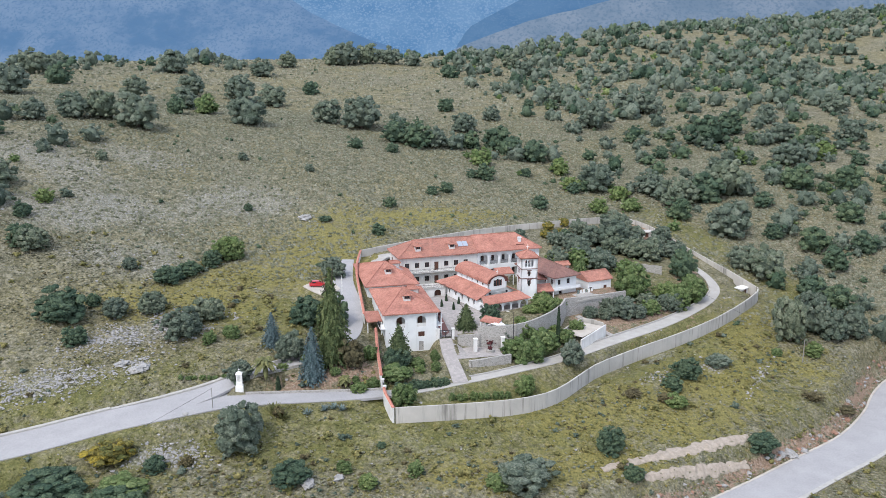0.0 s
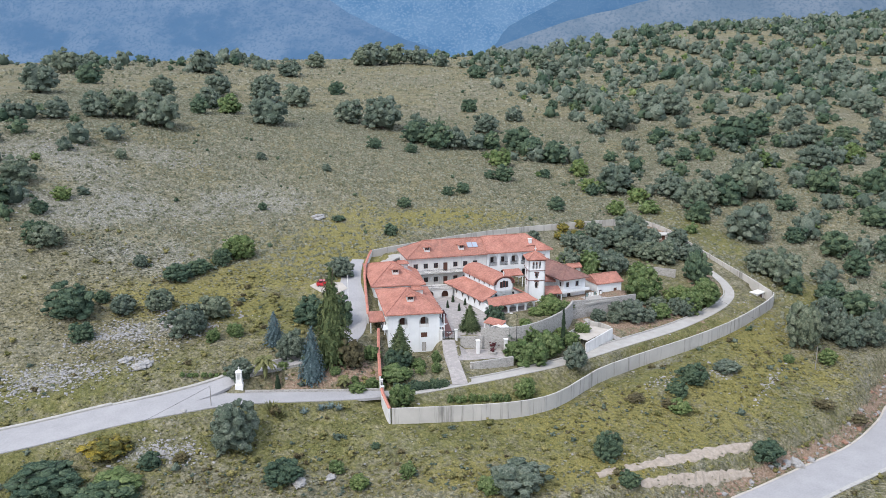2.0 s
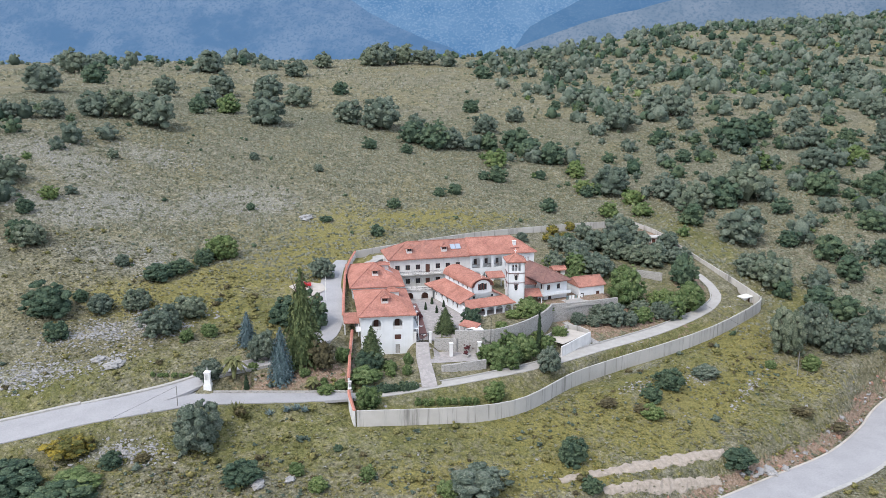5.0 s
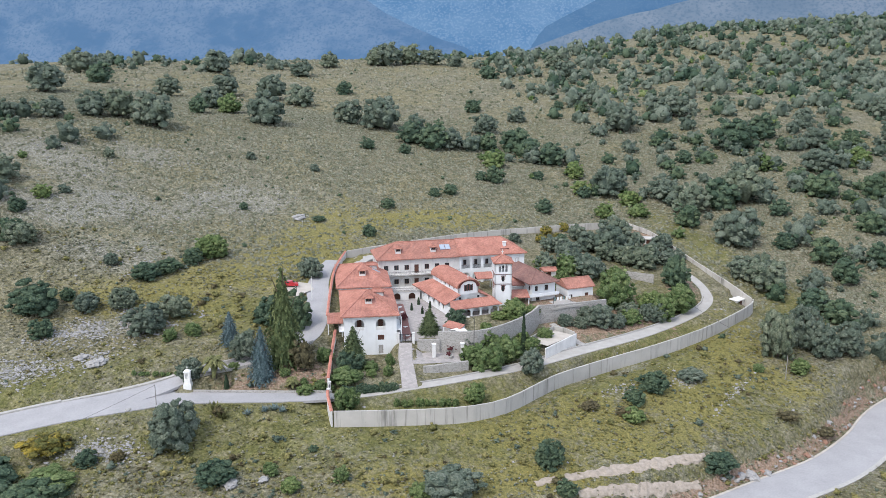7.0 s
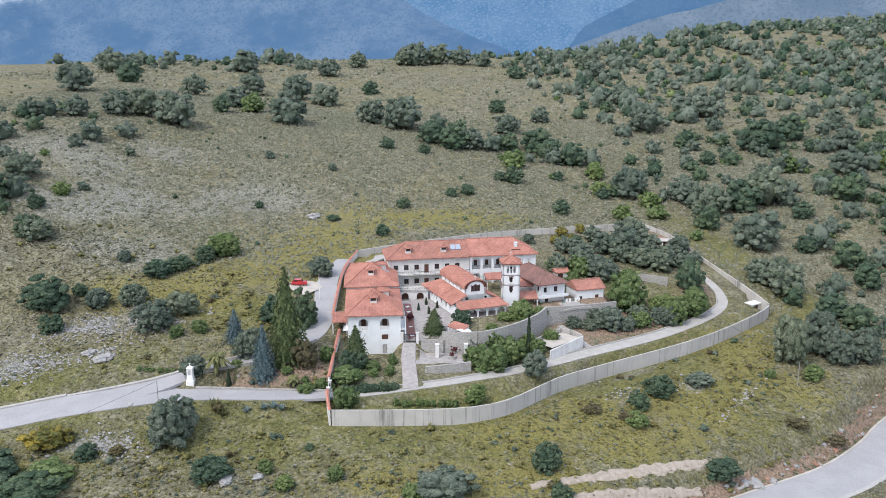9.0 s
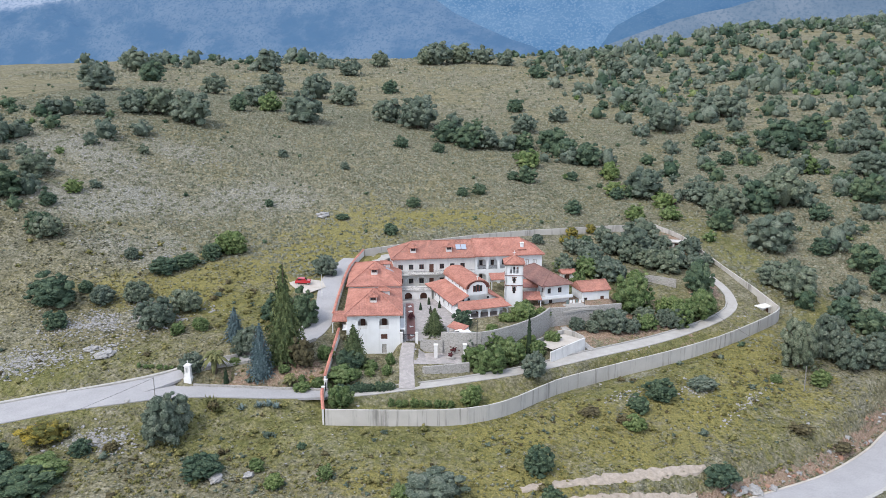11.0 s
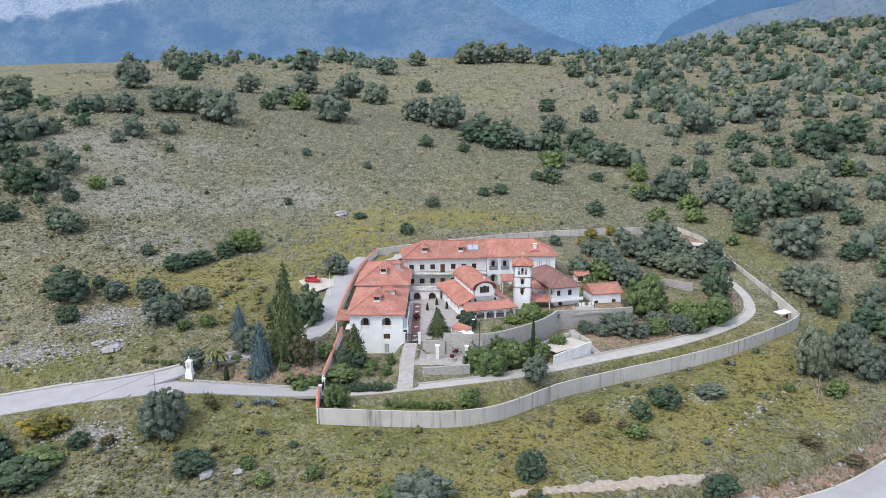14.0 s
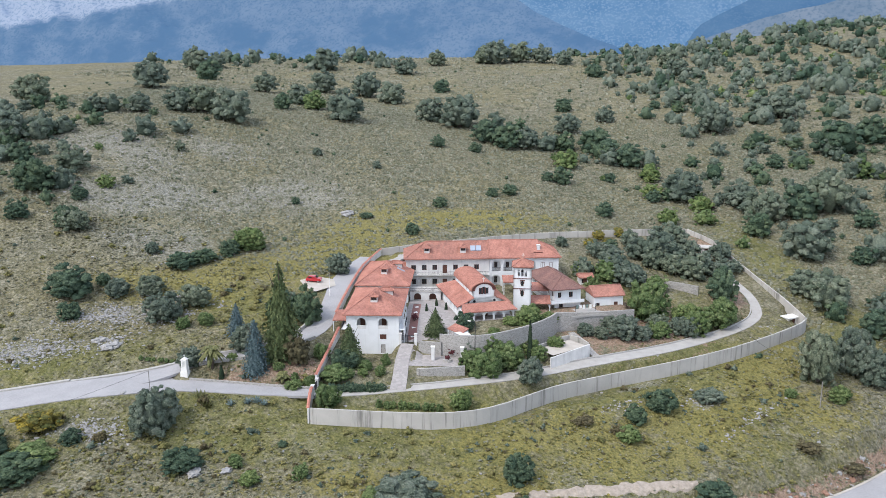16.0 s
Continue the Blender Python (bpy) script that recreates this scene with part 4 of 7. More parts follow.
# chapel: nave with clerestory, two aisles, porch across the front
def chapel():
    h = thing("chapel", pose(-1.2, 208.4, 0, 0, 0, -60), "white chapel with raised nave, brick-trimmed arched gable and tiled aisles", "church")
    Lc, Wc, zb = 19.0, 12.0, 7.2
    aisle, n0, n1 = 9.7, 3.4, 8.6
    south_holes = [(u, u + 0.7, zb + 0.9, zb + 2.1, True) for u in (2.2, 5.2, 8.2, 11.2, 14.2, 16.6)]
    block(h, Lc, Wc, zb - 0.6, aisle, MAT_WHITE, {"s": south_holes, "n": south_holes})
    for side in "sn":
        for u0, u1, a, c, _ in south_holes:
            window(h, on_side(side, Lc, Wc), u0, u1, a, c, cross=False)
            g = Geo()
            cx, r = (u0 + u1) / 2, 0.42
            for t0, t1 in zip(np.linspace(0, math.pi, 9)[:-1], np.linspace(0, math.pi, 9)[1:]):
                pts = [(cx + q * math.cos(t), c - 0.35 + q * math.sin(t)) for q, t in ((r, t0), (r + 0.16, t0), (r + 0.16, t1), (r, t1))]
                g.add([(px_, -0.05, pz) for px_, pz in pts] + [(px_, 0.0, pz) for px_, pz in pts], [(0, 1, 2, 3)[::-1], (1, 5, 6, 2), (0, 3, 7, 4)])
            part("brick_arch", g, MAT_DARKTRIM, h).matrix_local = on_side(side, Lc, Wc)
    # nave block with the barrel gable towards the porch
    nave_z = 13.0
    holes = [(u, u + 0.55, nave_z - 1.0, nave_z - 0.35, False) for u in (2.2, 4.6, 7.0, 9.4, 11.8)]
    nave = part("nave", wall_geo(14.6, aisle + 0.3, nave_z, 0.3, holes), MAT_WHITE, h)
    nave.matrix_local = pose(3.4, n0, 0)
    part("nave_wall", wall_geo(14.6, aisle + 0.3, nave_z, 0.3, holes), MAT_WHITE, h).matrix_local = pose(18.0, n1, 0, 0, 0, 180)
    for u0, u1, a, c, _ in holes:
        window(h, pose(3.4, n0, 0), u0, u1, a, c, cross=False, inset=0.1)
        window(h, pose(18.0, n1, 0, 0, 0, 180), u0, u1, a, c, cross=False, inset=0.1)
    # end walls with a round top
    cy, r = (n0 + n1) / 2, (n1 - n0) / 2
    for xe, name in ((18.0, "gable"), (3.4, "rear_gable")):
        pts = [(n0, aisle + 0.2), (n1, aisle + 0.2)] + [(cy + r * math.cos(t), nave_z + 1.75 * math.sin(t)) for t in np.linspace(0, math.pi, 15)]
        n = len(pts)
        s = 0.3 if xe > 10 else -0.3
        g = Geo().add([(xe, y_, z_) for y_, z_ in pts] + [(xe - s, y_, z_) for y_, z_ in pts], [tuple(range(n)), tuple(reversed(range(n, 2 * n)))] + [(i, n + i, n + (i + 1) % n, (i + 1) % n) for i in range(n)])
        gb = part(name, g, MAT_WHITE, h)
        if xe > 10:
            ring = Geo()
            for t0, t1 in zip(np.linspace(0, math.pi, 15)[:-1], np.linspace(0, math.pi, 15)[1:]):
                pts = [(cy + q * math.cos(t), nave_z - 0.1 + q * 0.72 * math.sin(t)) for q, t in ((r - 0.45, t0), (r + 0.1, t0), (r + 0.1, t1), (r - 0.45, t1))]
                ring.add([(xe + 0.14, a, c) for a, c in pts] + [(xe, a, c) for a, c in pts], [(0, 1, 2, 3), (1, 5, 6, 2)[::-1], (0, 3, 7, 4)[::-1]])
            part("brick_band", ring, MAT_DARKTRIM, gb)
            for k in (-0.75, 0.0, 0.75):
                part("gable_window", Geo().box(xe, xe + 0.06, cy + k - 0.25, cy + k + 0.25, nave_z - 0.9, nave_z + (0.75 if k == 0 else 0.5)), MAT_GLASS, gb)
                part("gable_surround", Geo().box(xe, xe + 0.1, cy + k - 0.37, cy + k - 0.26, nave_z - 0.95, nave_z + 0.6).box(xe, xe + 0.1, cy + k + 0.26, cy + k + 0.37, nave_z - 0.95, nave_z + 0.6), MAT_DARKTRIM, gb)
            for k in (-3.6, -2.2, 2.6):
                part("round_window", Geo().tube([(xe + 0.0, cy + k, aisle + 0.75), (xe + 0.12, cy + k, aisle + 0.75)], [0.3, 0.3], 12), MAT_GLASS, gb)
            part("aisle_gable", Geo().add([(xe, 0.2, aisle), (xe, Wc - 0.2, aisle), (xe, n1, aisle + 1.6), (xe, n0, aisle + 1.6), (xe - 0.3, 0.2, aisle), (xe - 0.3, Wc - 0.2, aisle), (xe - 0.3, n1, aisle + 1.6), (xe - 0.3, n0, aisle + 1.6)], [(0, 1, 2, 3), (7, 6, 5, 4), (0, 3, 7, 4), (1, 5, 6, 2), (3, 2, 6, 7)]), MAT_WHITE, gb)
    # curved nave roof with cover tiles
    g, t = Geo(), Geo()
    prof = [(cy + (r + 0.35) * math.cos(a), nave_z + 0.05 + 1.85 * math.sin(a)) for a in np.linspace(-0.05, math.pi + 0.05, 17)]
    n = len(prof)
    g.add([(18.25, a, c) for a, c in prof] + [(3.0, a, c) for a, c in prof] + [(18.25, a, c - 0.16) for a, c in prof] + [(3.0, a, c - 0.16) for a, c in prof],
          [(i, i + 1, n + i + 1, n + i) for i in range(n - 1)] + [(2 * n + i, 3 * n + i, 3 * n + i + 1, 2 * n + i + 1) for i in range(n - 1)] + [(i, 2 * n + i, 2 * n + i + 1, i + 1) for i in range(n - 1)] + [(n + i, n + i + 1, 3 * n + i + 1, 3 * n + i) for i in range(n - 1)])
    roof = part("nave_roof", g, MAT_TILE, h)
    for x_ in np.arange(3.3, 18.2, 0.36):
        for (a0, c0), (a1, c1) in zip(prof[:-1], prof[1:]):
            t.add([(x_ - 0.09, a0, c0), (x_ + 0.09, a0, c0), (x_, a0, c0 + 0.07), (x_ - 0.09, a1, c1), (x_ + 0.09, a1, c1), (x_, a1, c1 + 0.07)], [(0, 2, 5, 3), (2, 1, 4, 5)])
    part("cover_tiles", t, MAT_TILE, roof)
    cross_z = nave_z + 1.9
    part("cross", Geo().box(17.7, 17.8, cy - 0.05, cy + 0.05, cross_z, cross_z + 1.1).box(17.7, 17.8, cy - 0.32, cy + 0.32, cross_z + 0.62, cross_z + 0.72), MAT_CANVAS, h)
    # aisle roofs: lean-to slopes, hipped round the back and over the porch
    def slope(name, eave, top):
        gg = Geo()
        vs = list(eave) + list(top[::-1])
        vs += [(p[0], p[1], p[2] - 0.2) for p in vs]
        gg.add(vs, [(0, 1, 2, 3), (7, 6, 5, 4), (0, 4, 5, 1), (1, 5, 6, 2), (2, 6, 7, 3), (3, 7, 4, 0)])
        o = part(name, gg, MAT_TILE, h)
        tt = Geo()
        ribbed(tt, eave[0], eave[1], top[1], top[0])
        part("cover_tiles", tt, MAT_TILE, o)
    ze, zt = aisle + 0.1, aisle + 2.0
    slope("aisle_roof", [(-0.5, -0.55, ze), (19.2, -0.55, ze)], [(3.2, n0, zt), (19.2, n0, zt)])
    slope("aisle_roof", [(19.2, Wc + 0.55, ze), (-0.5, Wc + 0.55, ze)], [(19.2, n1, zt), (3.2, n1, zt)])
    slope("apse_roof", [(-0.5, Wc + 0.5, ze), (-0.5, -0.5, ze)], [(3.3, n1, zt), (3.3, n0, zt)])
    # open porch with white columns and a lean-to roof
    slope("porch_roof", [(22.6, -0.6, aisle - 0.3), (22.6, Wc + 0.6, aisle - 0.3)], [(19.2, 0.6, aisle + 0.75), (19.2, Wc - 0.6, aisle + 0.75)])
    part("porch_floor", Geo().box(19.0, 22.3, 0, Wc, zb - 2.2, zb), MAT_PAVE, h)
    arches = [(k * 2.36 + 0.3, k * 2.36 + 2.26, zb + 0.0, aisle - 0.75, True) for k in range(5)]
    part("porch_arcade", wall_geo(Wc, zb, aisle - 0.45, 0.3, arches), MAT_WHITE, h).matrix_local = pose(22.2, 0, 0, 0, 0, 90)
    part("porch_side", wall_geo(3.1, zb - 0.6, aisle - 0.45, 0.3, [(0.5, 2.6, zb + 0.8, aisle - 0.9, True)]), MAT_WHITE, h).matrix_local = pose(19.0, 0.0, 0)
    part("church_door", Geo().box(19.0, 19.08, cy - 0.7, cy + 0.7, zb, zb + 2.2), MAT_WOOD, h)
    return h


chapel()


def bell_tower():
    h = thing("bell_tower", pose(20.7, 202.9, 0, 0, 0, 9), "square white bell tower with arched openings and tiled cap", "bell tower")
    a = 2.05
    z0, z1 = 6.6, 17.6
    narrow = [(1.75, 2.35, 10.6, 12.1, True), (1.75, 2.35, 13.1, 14.4, True)]
    belfry = [(0.95 + k * 0.78, 1.5 + k * 0.78, 15.4, 17.1, True) for k in range(3)]
    for side in "senw":
        wl = part("wall", wall_geo(2 * a, z0, z1, 0.3, narrow + belfry), MAT_WHITE, h)
        wl.matrix_local = pose(-a, -a, 0) @ on_side(side, 2 * a, 2 * a)
        for u0, u1, b0, c0, _ in narrow + belfry:
            if b0 < 15:
                window(h, pose(-a, -a, 0) @ on_side(side, 2 * a, 2 * a), u0, u1, b0, c0, cross=False)
                g = Geo().box(u0 - 0.3, u1 + 0.3, -0.06, 0.0, c0 + 0.02, c0 + 0.2).box(u0 - 0.14, u0 - 0.01, -0.05, 0, b0 + 0.5, c0).box(u1 + 0.01, u1 + 0.14, -0.05, 0, b0 + 0.5, c0)
                part("brick_surround", g, MAT_DARKTRIM, h).matrix_local = pose(-a, -a, 0) @ on_side(side, 2 * a, 2 * a)
    part("core", Geo().box(-a + 0.6, a - 0.6, -a + 0.6, a - 0.6, z0, 15.0), MAT_WHITE, h)
    for z in (12.45, 14.85):
        part("string_course", Geo().box(-a - 0.1, a + 0.1, -a - 0.1, a + 0.1, z, z + 0.14), MAT_DARKTRIM, h)
    part("cornice", Geo().box(-a - 0.22, a + 0.22, -a - 0.22, a + 0.22, z1 - 0.2, z1), MAT_DARKTRIM, h)
    part("bell", Geo().tube([(0, 0, 16.9), (0, 0, 16.7), (0, 0, 16.3), (0, 0, 16.0)], [0.1, 0.3, 0.36, 0.52], 12), MAT_IRON, h)
    part("belfry_floor", Geo().box(-a + 0.31, a - 0.31, -a + 0.31, a - 0.31, 15.05, 15.2), MAT_CREAM, h)
    pyramid(h, -a - 0.45, a + 0.45, -a - 0.45, a + 0.45, z1 + 0.2, 1.45, MAT_TILE, 0.18)
    part("cross", Geo().box(-0.05, 0.05, -0.05, 0.05, 19.2, 20.5).box(-0.34, 0.34, -0.05, 0.05, 19.95, 20.05), MAT_CANVAS, h)
    return h


bell_tower()


def side_house():
    w, d, z0, z1 = 6.6, 15.5, 5.0, 11.6
    h = thing("refectory", pose(28.0, 205.2, 0, 0, 0, 30), "white two-storey refectory with dark brown tile roof and balcony", "house")
    mid = 8.6
    s = [(0.8, 1.7, mid + 0.9, mid + 2.2, False), (3.6, 4.6, mid + 0.9, mid + 2.2, False), (1.2, 2.2, z0 + 1.2, z0 + 3.1, False)]
    wv = [(u, u + 0.9, mid + 0.9, mid + 2.2, False) for u in (2.0, 5.0, 8.0, 11.0, 13.6)]
    block(h, w, d, z0, z1, MAT_WHITE, {"s": s, "w": wv, "e": wv})
    for q in s:
        window(h, on_side("s", w, d), *q[:4])
    for side in "we":
        for q in wv:
            window(h, on_side(side, w, d), *q[:4])
    part("balcony", Geo().box(-1.3, w + 0.4, -1.3, -0.005, mid - 0.2, mid), MAT_CREAM, h)
    part("balcony", Geo().box(-1.3, -0.005, -0.005, d, mid - 0.2, mid), MAT_CREAM, h)
    part("balcony_parapet", Geo().box(-1.3, w + 0.4, -1.3, -1.15, mid, mid + 0.6).box(-1.3, -1.15, -1.15, d, mid, mid + 0.6), MAT_WHITE, h)
    hip_roof(h, -1.3, w + 0.5, -1.2, d + 0.5, z1 + 0.2, 2.3, MAT_TILE_BROWN, "y", (True, True))
    return h


side_house()


def outbuilding(name, x, y, turn, w, d, z0, z1, rise, mat_wall, mat_roof, label, gable=True):
    h = thing(name, pose(x, y, 0, 0, 0, turn), label, "outbuilding")
    s = [(0.5, 1.4, z0 + 0.9, z0 + 2.2 if z1 - z0 > 2.5 else z1 - 0.4, False)]
    dr = [(w - 2.3, w - 1.3, z0 + 0.02, min(z0 + 2.3, z1 - 0.2), False)]
    block(h, w, d, z0, z1, mat_wall, {"s": s + dr})
    window(h, on_side("s", w, d), *s[0][:4])
    door(h, on_side("s", w, d), *dr[0][:4])
    if gable:
        g = Geo()
        for x_ in (0.0, w - 0.3):
            g.add([(x_, 0, z1), (x_, d, z1), (x_, d / 2, z1 + rise * 0.9), (x_ + 0.3, 0, z1), (x_ + 0.3, d, z1), (x_ + 0.3, d / 2, z1 + rise * 0.9)], [(0, 2, 1), (3, 4, 5), (0, 3, 5, 2), (1, 2, 5, 4), (0, 1, 4, 3)])
        part("gable", g, mat_wall, h)
        hip_roof(h, -0.3, w + 0.3, -0.4, d + 0.4, z1 + 0.12, rise, mat_roof, "x", (False, False))
    else:
        part("flat_roof", Geo().box(-0.3, w + 0.3, -0.3, d + 0.3, z1 + 0.003, z1 + 0.25), mat_roof, h)
    return h


outbuilding("storehouse", 36.9, 209.3, 26, 7.2, 6.0, 5.6, 9.4, 1.7, MAT_WHITE, MAT_TILE_OLD, "small white storehouse with clay tile gable roof")
outbuilding("garden_hut", 60.6, 259.2, -5, 4.6, 3.0, 9.0, 11.5, 0.2, MAT_CREAM, MAT_CONCRETE, "small grey block hut with flat concrete roof", False)
outbuilding("pump_house", 82.2, 225.6, 40, 3.6, 2.0, 0.6, 2.6, 0.2, MAT_CREAM, MAT_CANVAS, "low pump house with white roof in the wall corner", False)
outbuilding("woodshed", 31.6, 226.0, 20, 3.2, 2.6, 6.9, 9.3, 0.7, MAT_CREAM, MAT_TILE, "small shed with red tile roof among the olives")


def lean_to(x, y, turn, w, d, z_low, z_high, label, mat=None):
    h = thing("canopy", pose(x, y, 0, 0, 0, turn), label, "canopy")
    g = Geo()
    vs = [(0, 0, z_low), (w, 0, z_low), (w, d, z_high), (0, d, z_high)]
    g.add(vs + [(p[0], p[1], p[2] - 0.18) for p in vs], [(0, 1, 2, 3), (7, 6, 5, 4), (0, 4, 5, 1), (1, 5, 6, 2), (2, 6, 7, 3), (3, 7, 4, 0)])
    r = part("roof", g, mat or MAT_TILE, h)
    if mat is None:
        t = Geo()
        ribbed(t, vs[0], vs[1], vs[2], vs[3])
        part("cover_tiles", t, MAT_TILE, r)
    for px_, py_ in ((0.2, 0.2), (w - 0.2, 0.2), (0.2, d - 0.2), (w - 0.2, d - 0.2)):
        gz = at(*(Matrix.Translation((x, y, 0)) @ Matrix.Rotation(radians(turn), 4, "Z") @ Vector((px_, py_, 0)))[:2])
        part("post", Geo().box(px_ - 0.1, px_ + 0.1, py_ - 0.1, py_ + 0.1, gz - 0.2, z_low + (z_high - z_low) * py_ / d - 0.15), MAT_WHITE, h)
    return h


lean_to(22.8, 201.6, 12, 4.8, 3.6, 8.9, 9.9, "low tiled lean-to roof beside the bell tower")
lean_to(22.2, 206.6, 12, 4.2, 4.6, 10.6, 11.4, "tiled canopy between bell tower and refectory")
lean_to(14.2, 213.0, 18, 4.6, 3.4, 10.3, 11.2, "tiled canopy over the arcade steps")
lean_to(-16.6, 177.6, 13, 3.4, 6.2, 9.0, 9.5, "tiled porch roof over the side entrance")
lean_to(8.2, 181.6, -35, 4.6, 2.2, 8.0, 8.7, "tiled shelter roof at the courtyard edge")


def awning():
    h = thing("awning", pose(9.6, 179.3, 0, 0, 0, -28), "white canvas awning on thin posts over a stall", "awning")
    g = Geo()
    prof = [(u, 7.6 + 0.55 * math.sin(math.pi * u / 3.4)) for u in np.linspace(0, 3.4, 9)]
    n = len(prof)
    g.add([(u, 0, z) for u, z in prof] + [(u, 2.6, z) for u, z in prof], [(i, i + 1, n + i + 1, n + i) for i in range(n - 1)])
    g.add([(u, 0, z - 0.05) for u, z in prof] + [(u, 2.6, z - 0.05) for u, z in prof], [(i, n + i, n + i + 1, i + 1) for i in range(n - 1)])
    part("canvas", g, MAT_CANVAS, h)
    for a in (0.05, 3.35):
        for c in (0.1, 2.5):
            part("post", Geo().tube([(a, c, 4.9), (a, c, 7.62)], [0.05, 0.05], 6), MAT_IRON, h)
    return h


awning()


# ---------------------------------------------------------------- walls round the grounds
def concrete_wall(name, rows, label, height=3.0, thick=0.3, gap=5.6, mat=None, coping=None, step_top=False):
    """A panelled wall on a line of x, y, top; the foot follows the ground. Every panel is a piece."""
    S = spline([(x, y, z, 0) for x, y, z in rows], gap)
    h = thing(name, Matrix.Identity(4), label, "wall", kind="structure")
    for a, b_ in zip(S[:-1], S[1:]):
        d = Vector((b_[0] - a[0], b_[1] - a[1]))
        L = d.length
        turn = math.degrees(math.atan2(d.y, d.x))
        n = Vector((-d.y, d.x)) / L
        za, zb_ = a[2], b_[2]
        if step_top:
            za = zb_ = (za + zb_) / 2
        foot = [min(at(q[0] + n.x * s, q[1] + n.y * s) for s in (-0.8, 0.0, 0.8)) - 0.5 for q in (a, b_)]
        fa, fb = min(foot[0], za - 0.8), min(foot[1], zb_ - 0.8)
        g = Geo().prism([(0.0, -thick / 2), (L - 0.008, -thick / 2), (L - 0.008, thick / 2), (0.0, thick / 2)], [fa, fb, fb, fa], [za, zb_, zb_, za])
        p_ = part("panel", g, mat or MAT_CONCRETE, h)
        p_.matrix_world = pose(a[0], a[1], 0, 0, 0, turn)
        if coping:
            w = thick / 2 + 0.16
            g = Geo().add([(0, -w, za - 0.05), (0, 0, za + 0.16), (0, w, za - 0.05), (L, -w, zb_ - 0.05), (L, 0, zb_ + 0.16), (L, w, zb_ - 0.05)], [(0, 3, 4, 1), (1, 4, 5, 2), (0, 2, 5, 3), (0, 1, 2), (3, 5, 4)])
            c_ = part("coping", g, coping, h)
            c_.matrix_world = pose(a[0], a[1], 0, 0, 0, turn)
    return h


concrete_wall("wall_south", [(-8.8, 147.4, 2.2), (2.4, 149.7, 1.9), (12.7, 152.4, 1.6), (20.0, 156.5, 1.2), (25.3, 162.5, 0.9), (32.4, 172.9, 0.7), (40.0, 180.9, 0.4), (48.0, 187.2, 0.7), (56.3, 193.0, 1.2), (68.3, 202.8, 2.0), (78.8, 213.9, 2.8), (84.6, 221.0, 3.4), (86.0, 224.6, 3.6)], "tall grey concrete boundary wall streaked with rain stains")
concrete_wall("wall_east", [(85.8, 225.2, 3.6), (81.8, 233.9, 5.5), (75.6, 245.5, 8.0), (70.0, 255.7, 10.5), (65.2, 266.4, 12.4), (58.0, 273.6, 13.9)], "grey concrete boundary wall climbing the slope", gap=3.2)
concrete_wall("wall_north", [(57.7, 273.4, 13.9), (46.1, 269.4, 14.0), (28.3, 261.5, 14.0), (16.3, 255.5, 14.0), (4.8, 248.5, 13.9), (-10.3, 237.0, 13.7), (-22.3, 226.9, 13.5)], "grey concrete boundary wall behind the monastery")
concrete_wall("wall_west", [(-22.5, 226.7, 13.5), (-22.3, 212.6, 12.7), (-20.6, 200.0, 11.5), (-18.9, 189.8, 10.5), (-17.6, 182.1, 9.4)], "whitewashed boundary wall capped with red tiles", mat=MAT_CREAM, coping=MAT_COPING)
concrete_wall("wall_west_low", [(-14.6, 176.4, 8.0), (-13.6, 167.9, 6.0), (-12.3, 159.0, 4.5), (-12.2, 158.2, 4.3)], "whitewashed boundary wall capped with red tiles", mat=MAT_CREAM, coping=MAT_COPING)
concrete_wall("wall_west_foot", [(-11.4, 154.2, 3.4), (-11.0, 152.5, 3.0), (-9.2, 147.4, 2.2)], "whitewashed wall with red tile cap beside the lower gate", mat=MAT_CREAM, coping=MAT_COPING, gap=2.4)
concrete_wall("wall_terrace", [(7.6, 177.9, 7.9), (13.8, 177.9, 8.1), (18.3, 179.9, 8.2), (23.6, 185.9, 8.2), (27.8, 192.8, 8.3), (29.6, 198.4, 8.3)], "curved grey stone retaining wall below the chapel garden", thick=0.45, gap=2.2, mat=MAT_STONE)
concrete_wall("wall_kitchen_court", [(29.6, 198.4, 8.2), (37.3, 203.0, 7.6), (46.2, 207.9, 7.4)], "grey stone retaining wall below the storehouse yard", thick=0.45, gap=2.2, mat=MAT_STONE)
concrete_wall("wall_forecourt", [(5.4, 168.4, 3.5), (7.2, 168.7, 3.6), (14.5, 171.9, 3.7)], "low rubble stone wall round the forecourt", thick=0.5, gap=1.8, mat=MAT_STONE)
concrete_wall("wall_forecourt_back", [(3.2, 177.0, 6.2), (8.0, 177.4, 6.3)], "stone wall between ramp and forecourt", thick=0.35, gap=2.4, mat=MAT_STONE)
concrete_wall("wall_basin", [(30.8, 180.4, 3.9), (37.9, 189.4, 4.5)], "pale stained retaining wall of the paved basin terrace", thick=0.3, gap=2.4, mat=MAT_CREAM)
concrete_wall("wall_basin_back", [(26.9, 184.4, 4.7), (33.2, 193.2, 4.9), (37.6, 189.8, 4.7)], "low concrete edging round the basin terrace", thick=0.25, gap=2.4, mat=MAT_CONCRETE)
concrete_wall("wall_orchard", [(46.5, 232.5, 8.6), (55.0, 231.5, 8.4), (61.0, 230.0, 8.1)], "grey block terrace wall above the orchard", thick=0.3, gap=2.4, mat=MAT_STONE)
concrete_wall("wall_upper_yard", [(-19.5, 219.0, 10.6), (-14.0, 224.0, 11.4), (-8.5, 228.5, 11.8)], "grey retaining wall behind the upper yard", thick=0.35, gap=2.6, mat=MAT_CONCRETE)


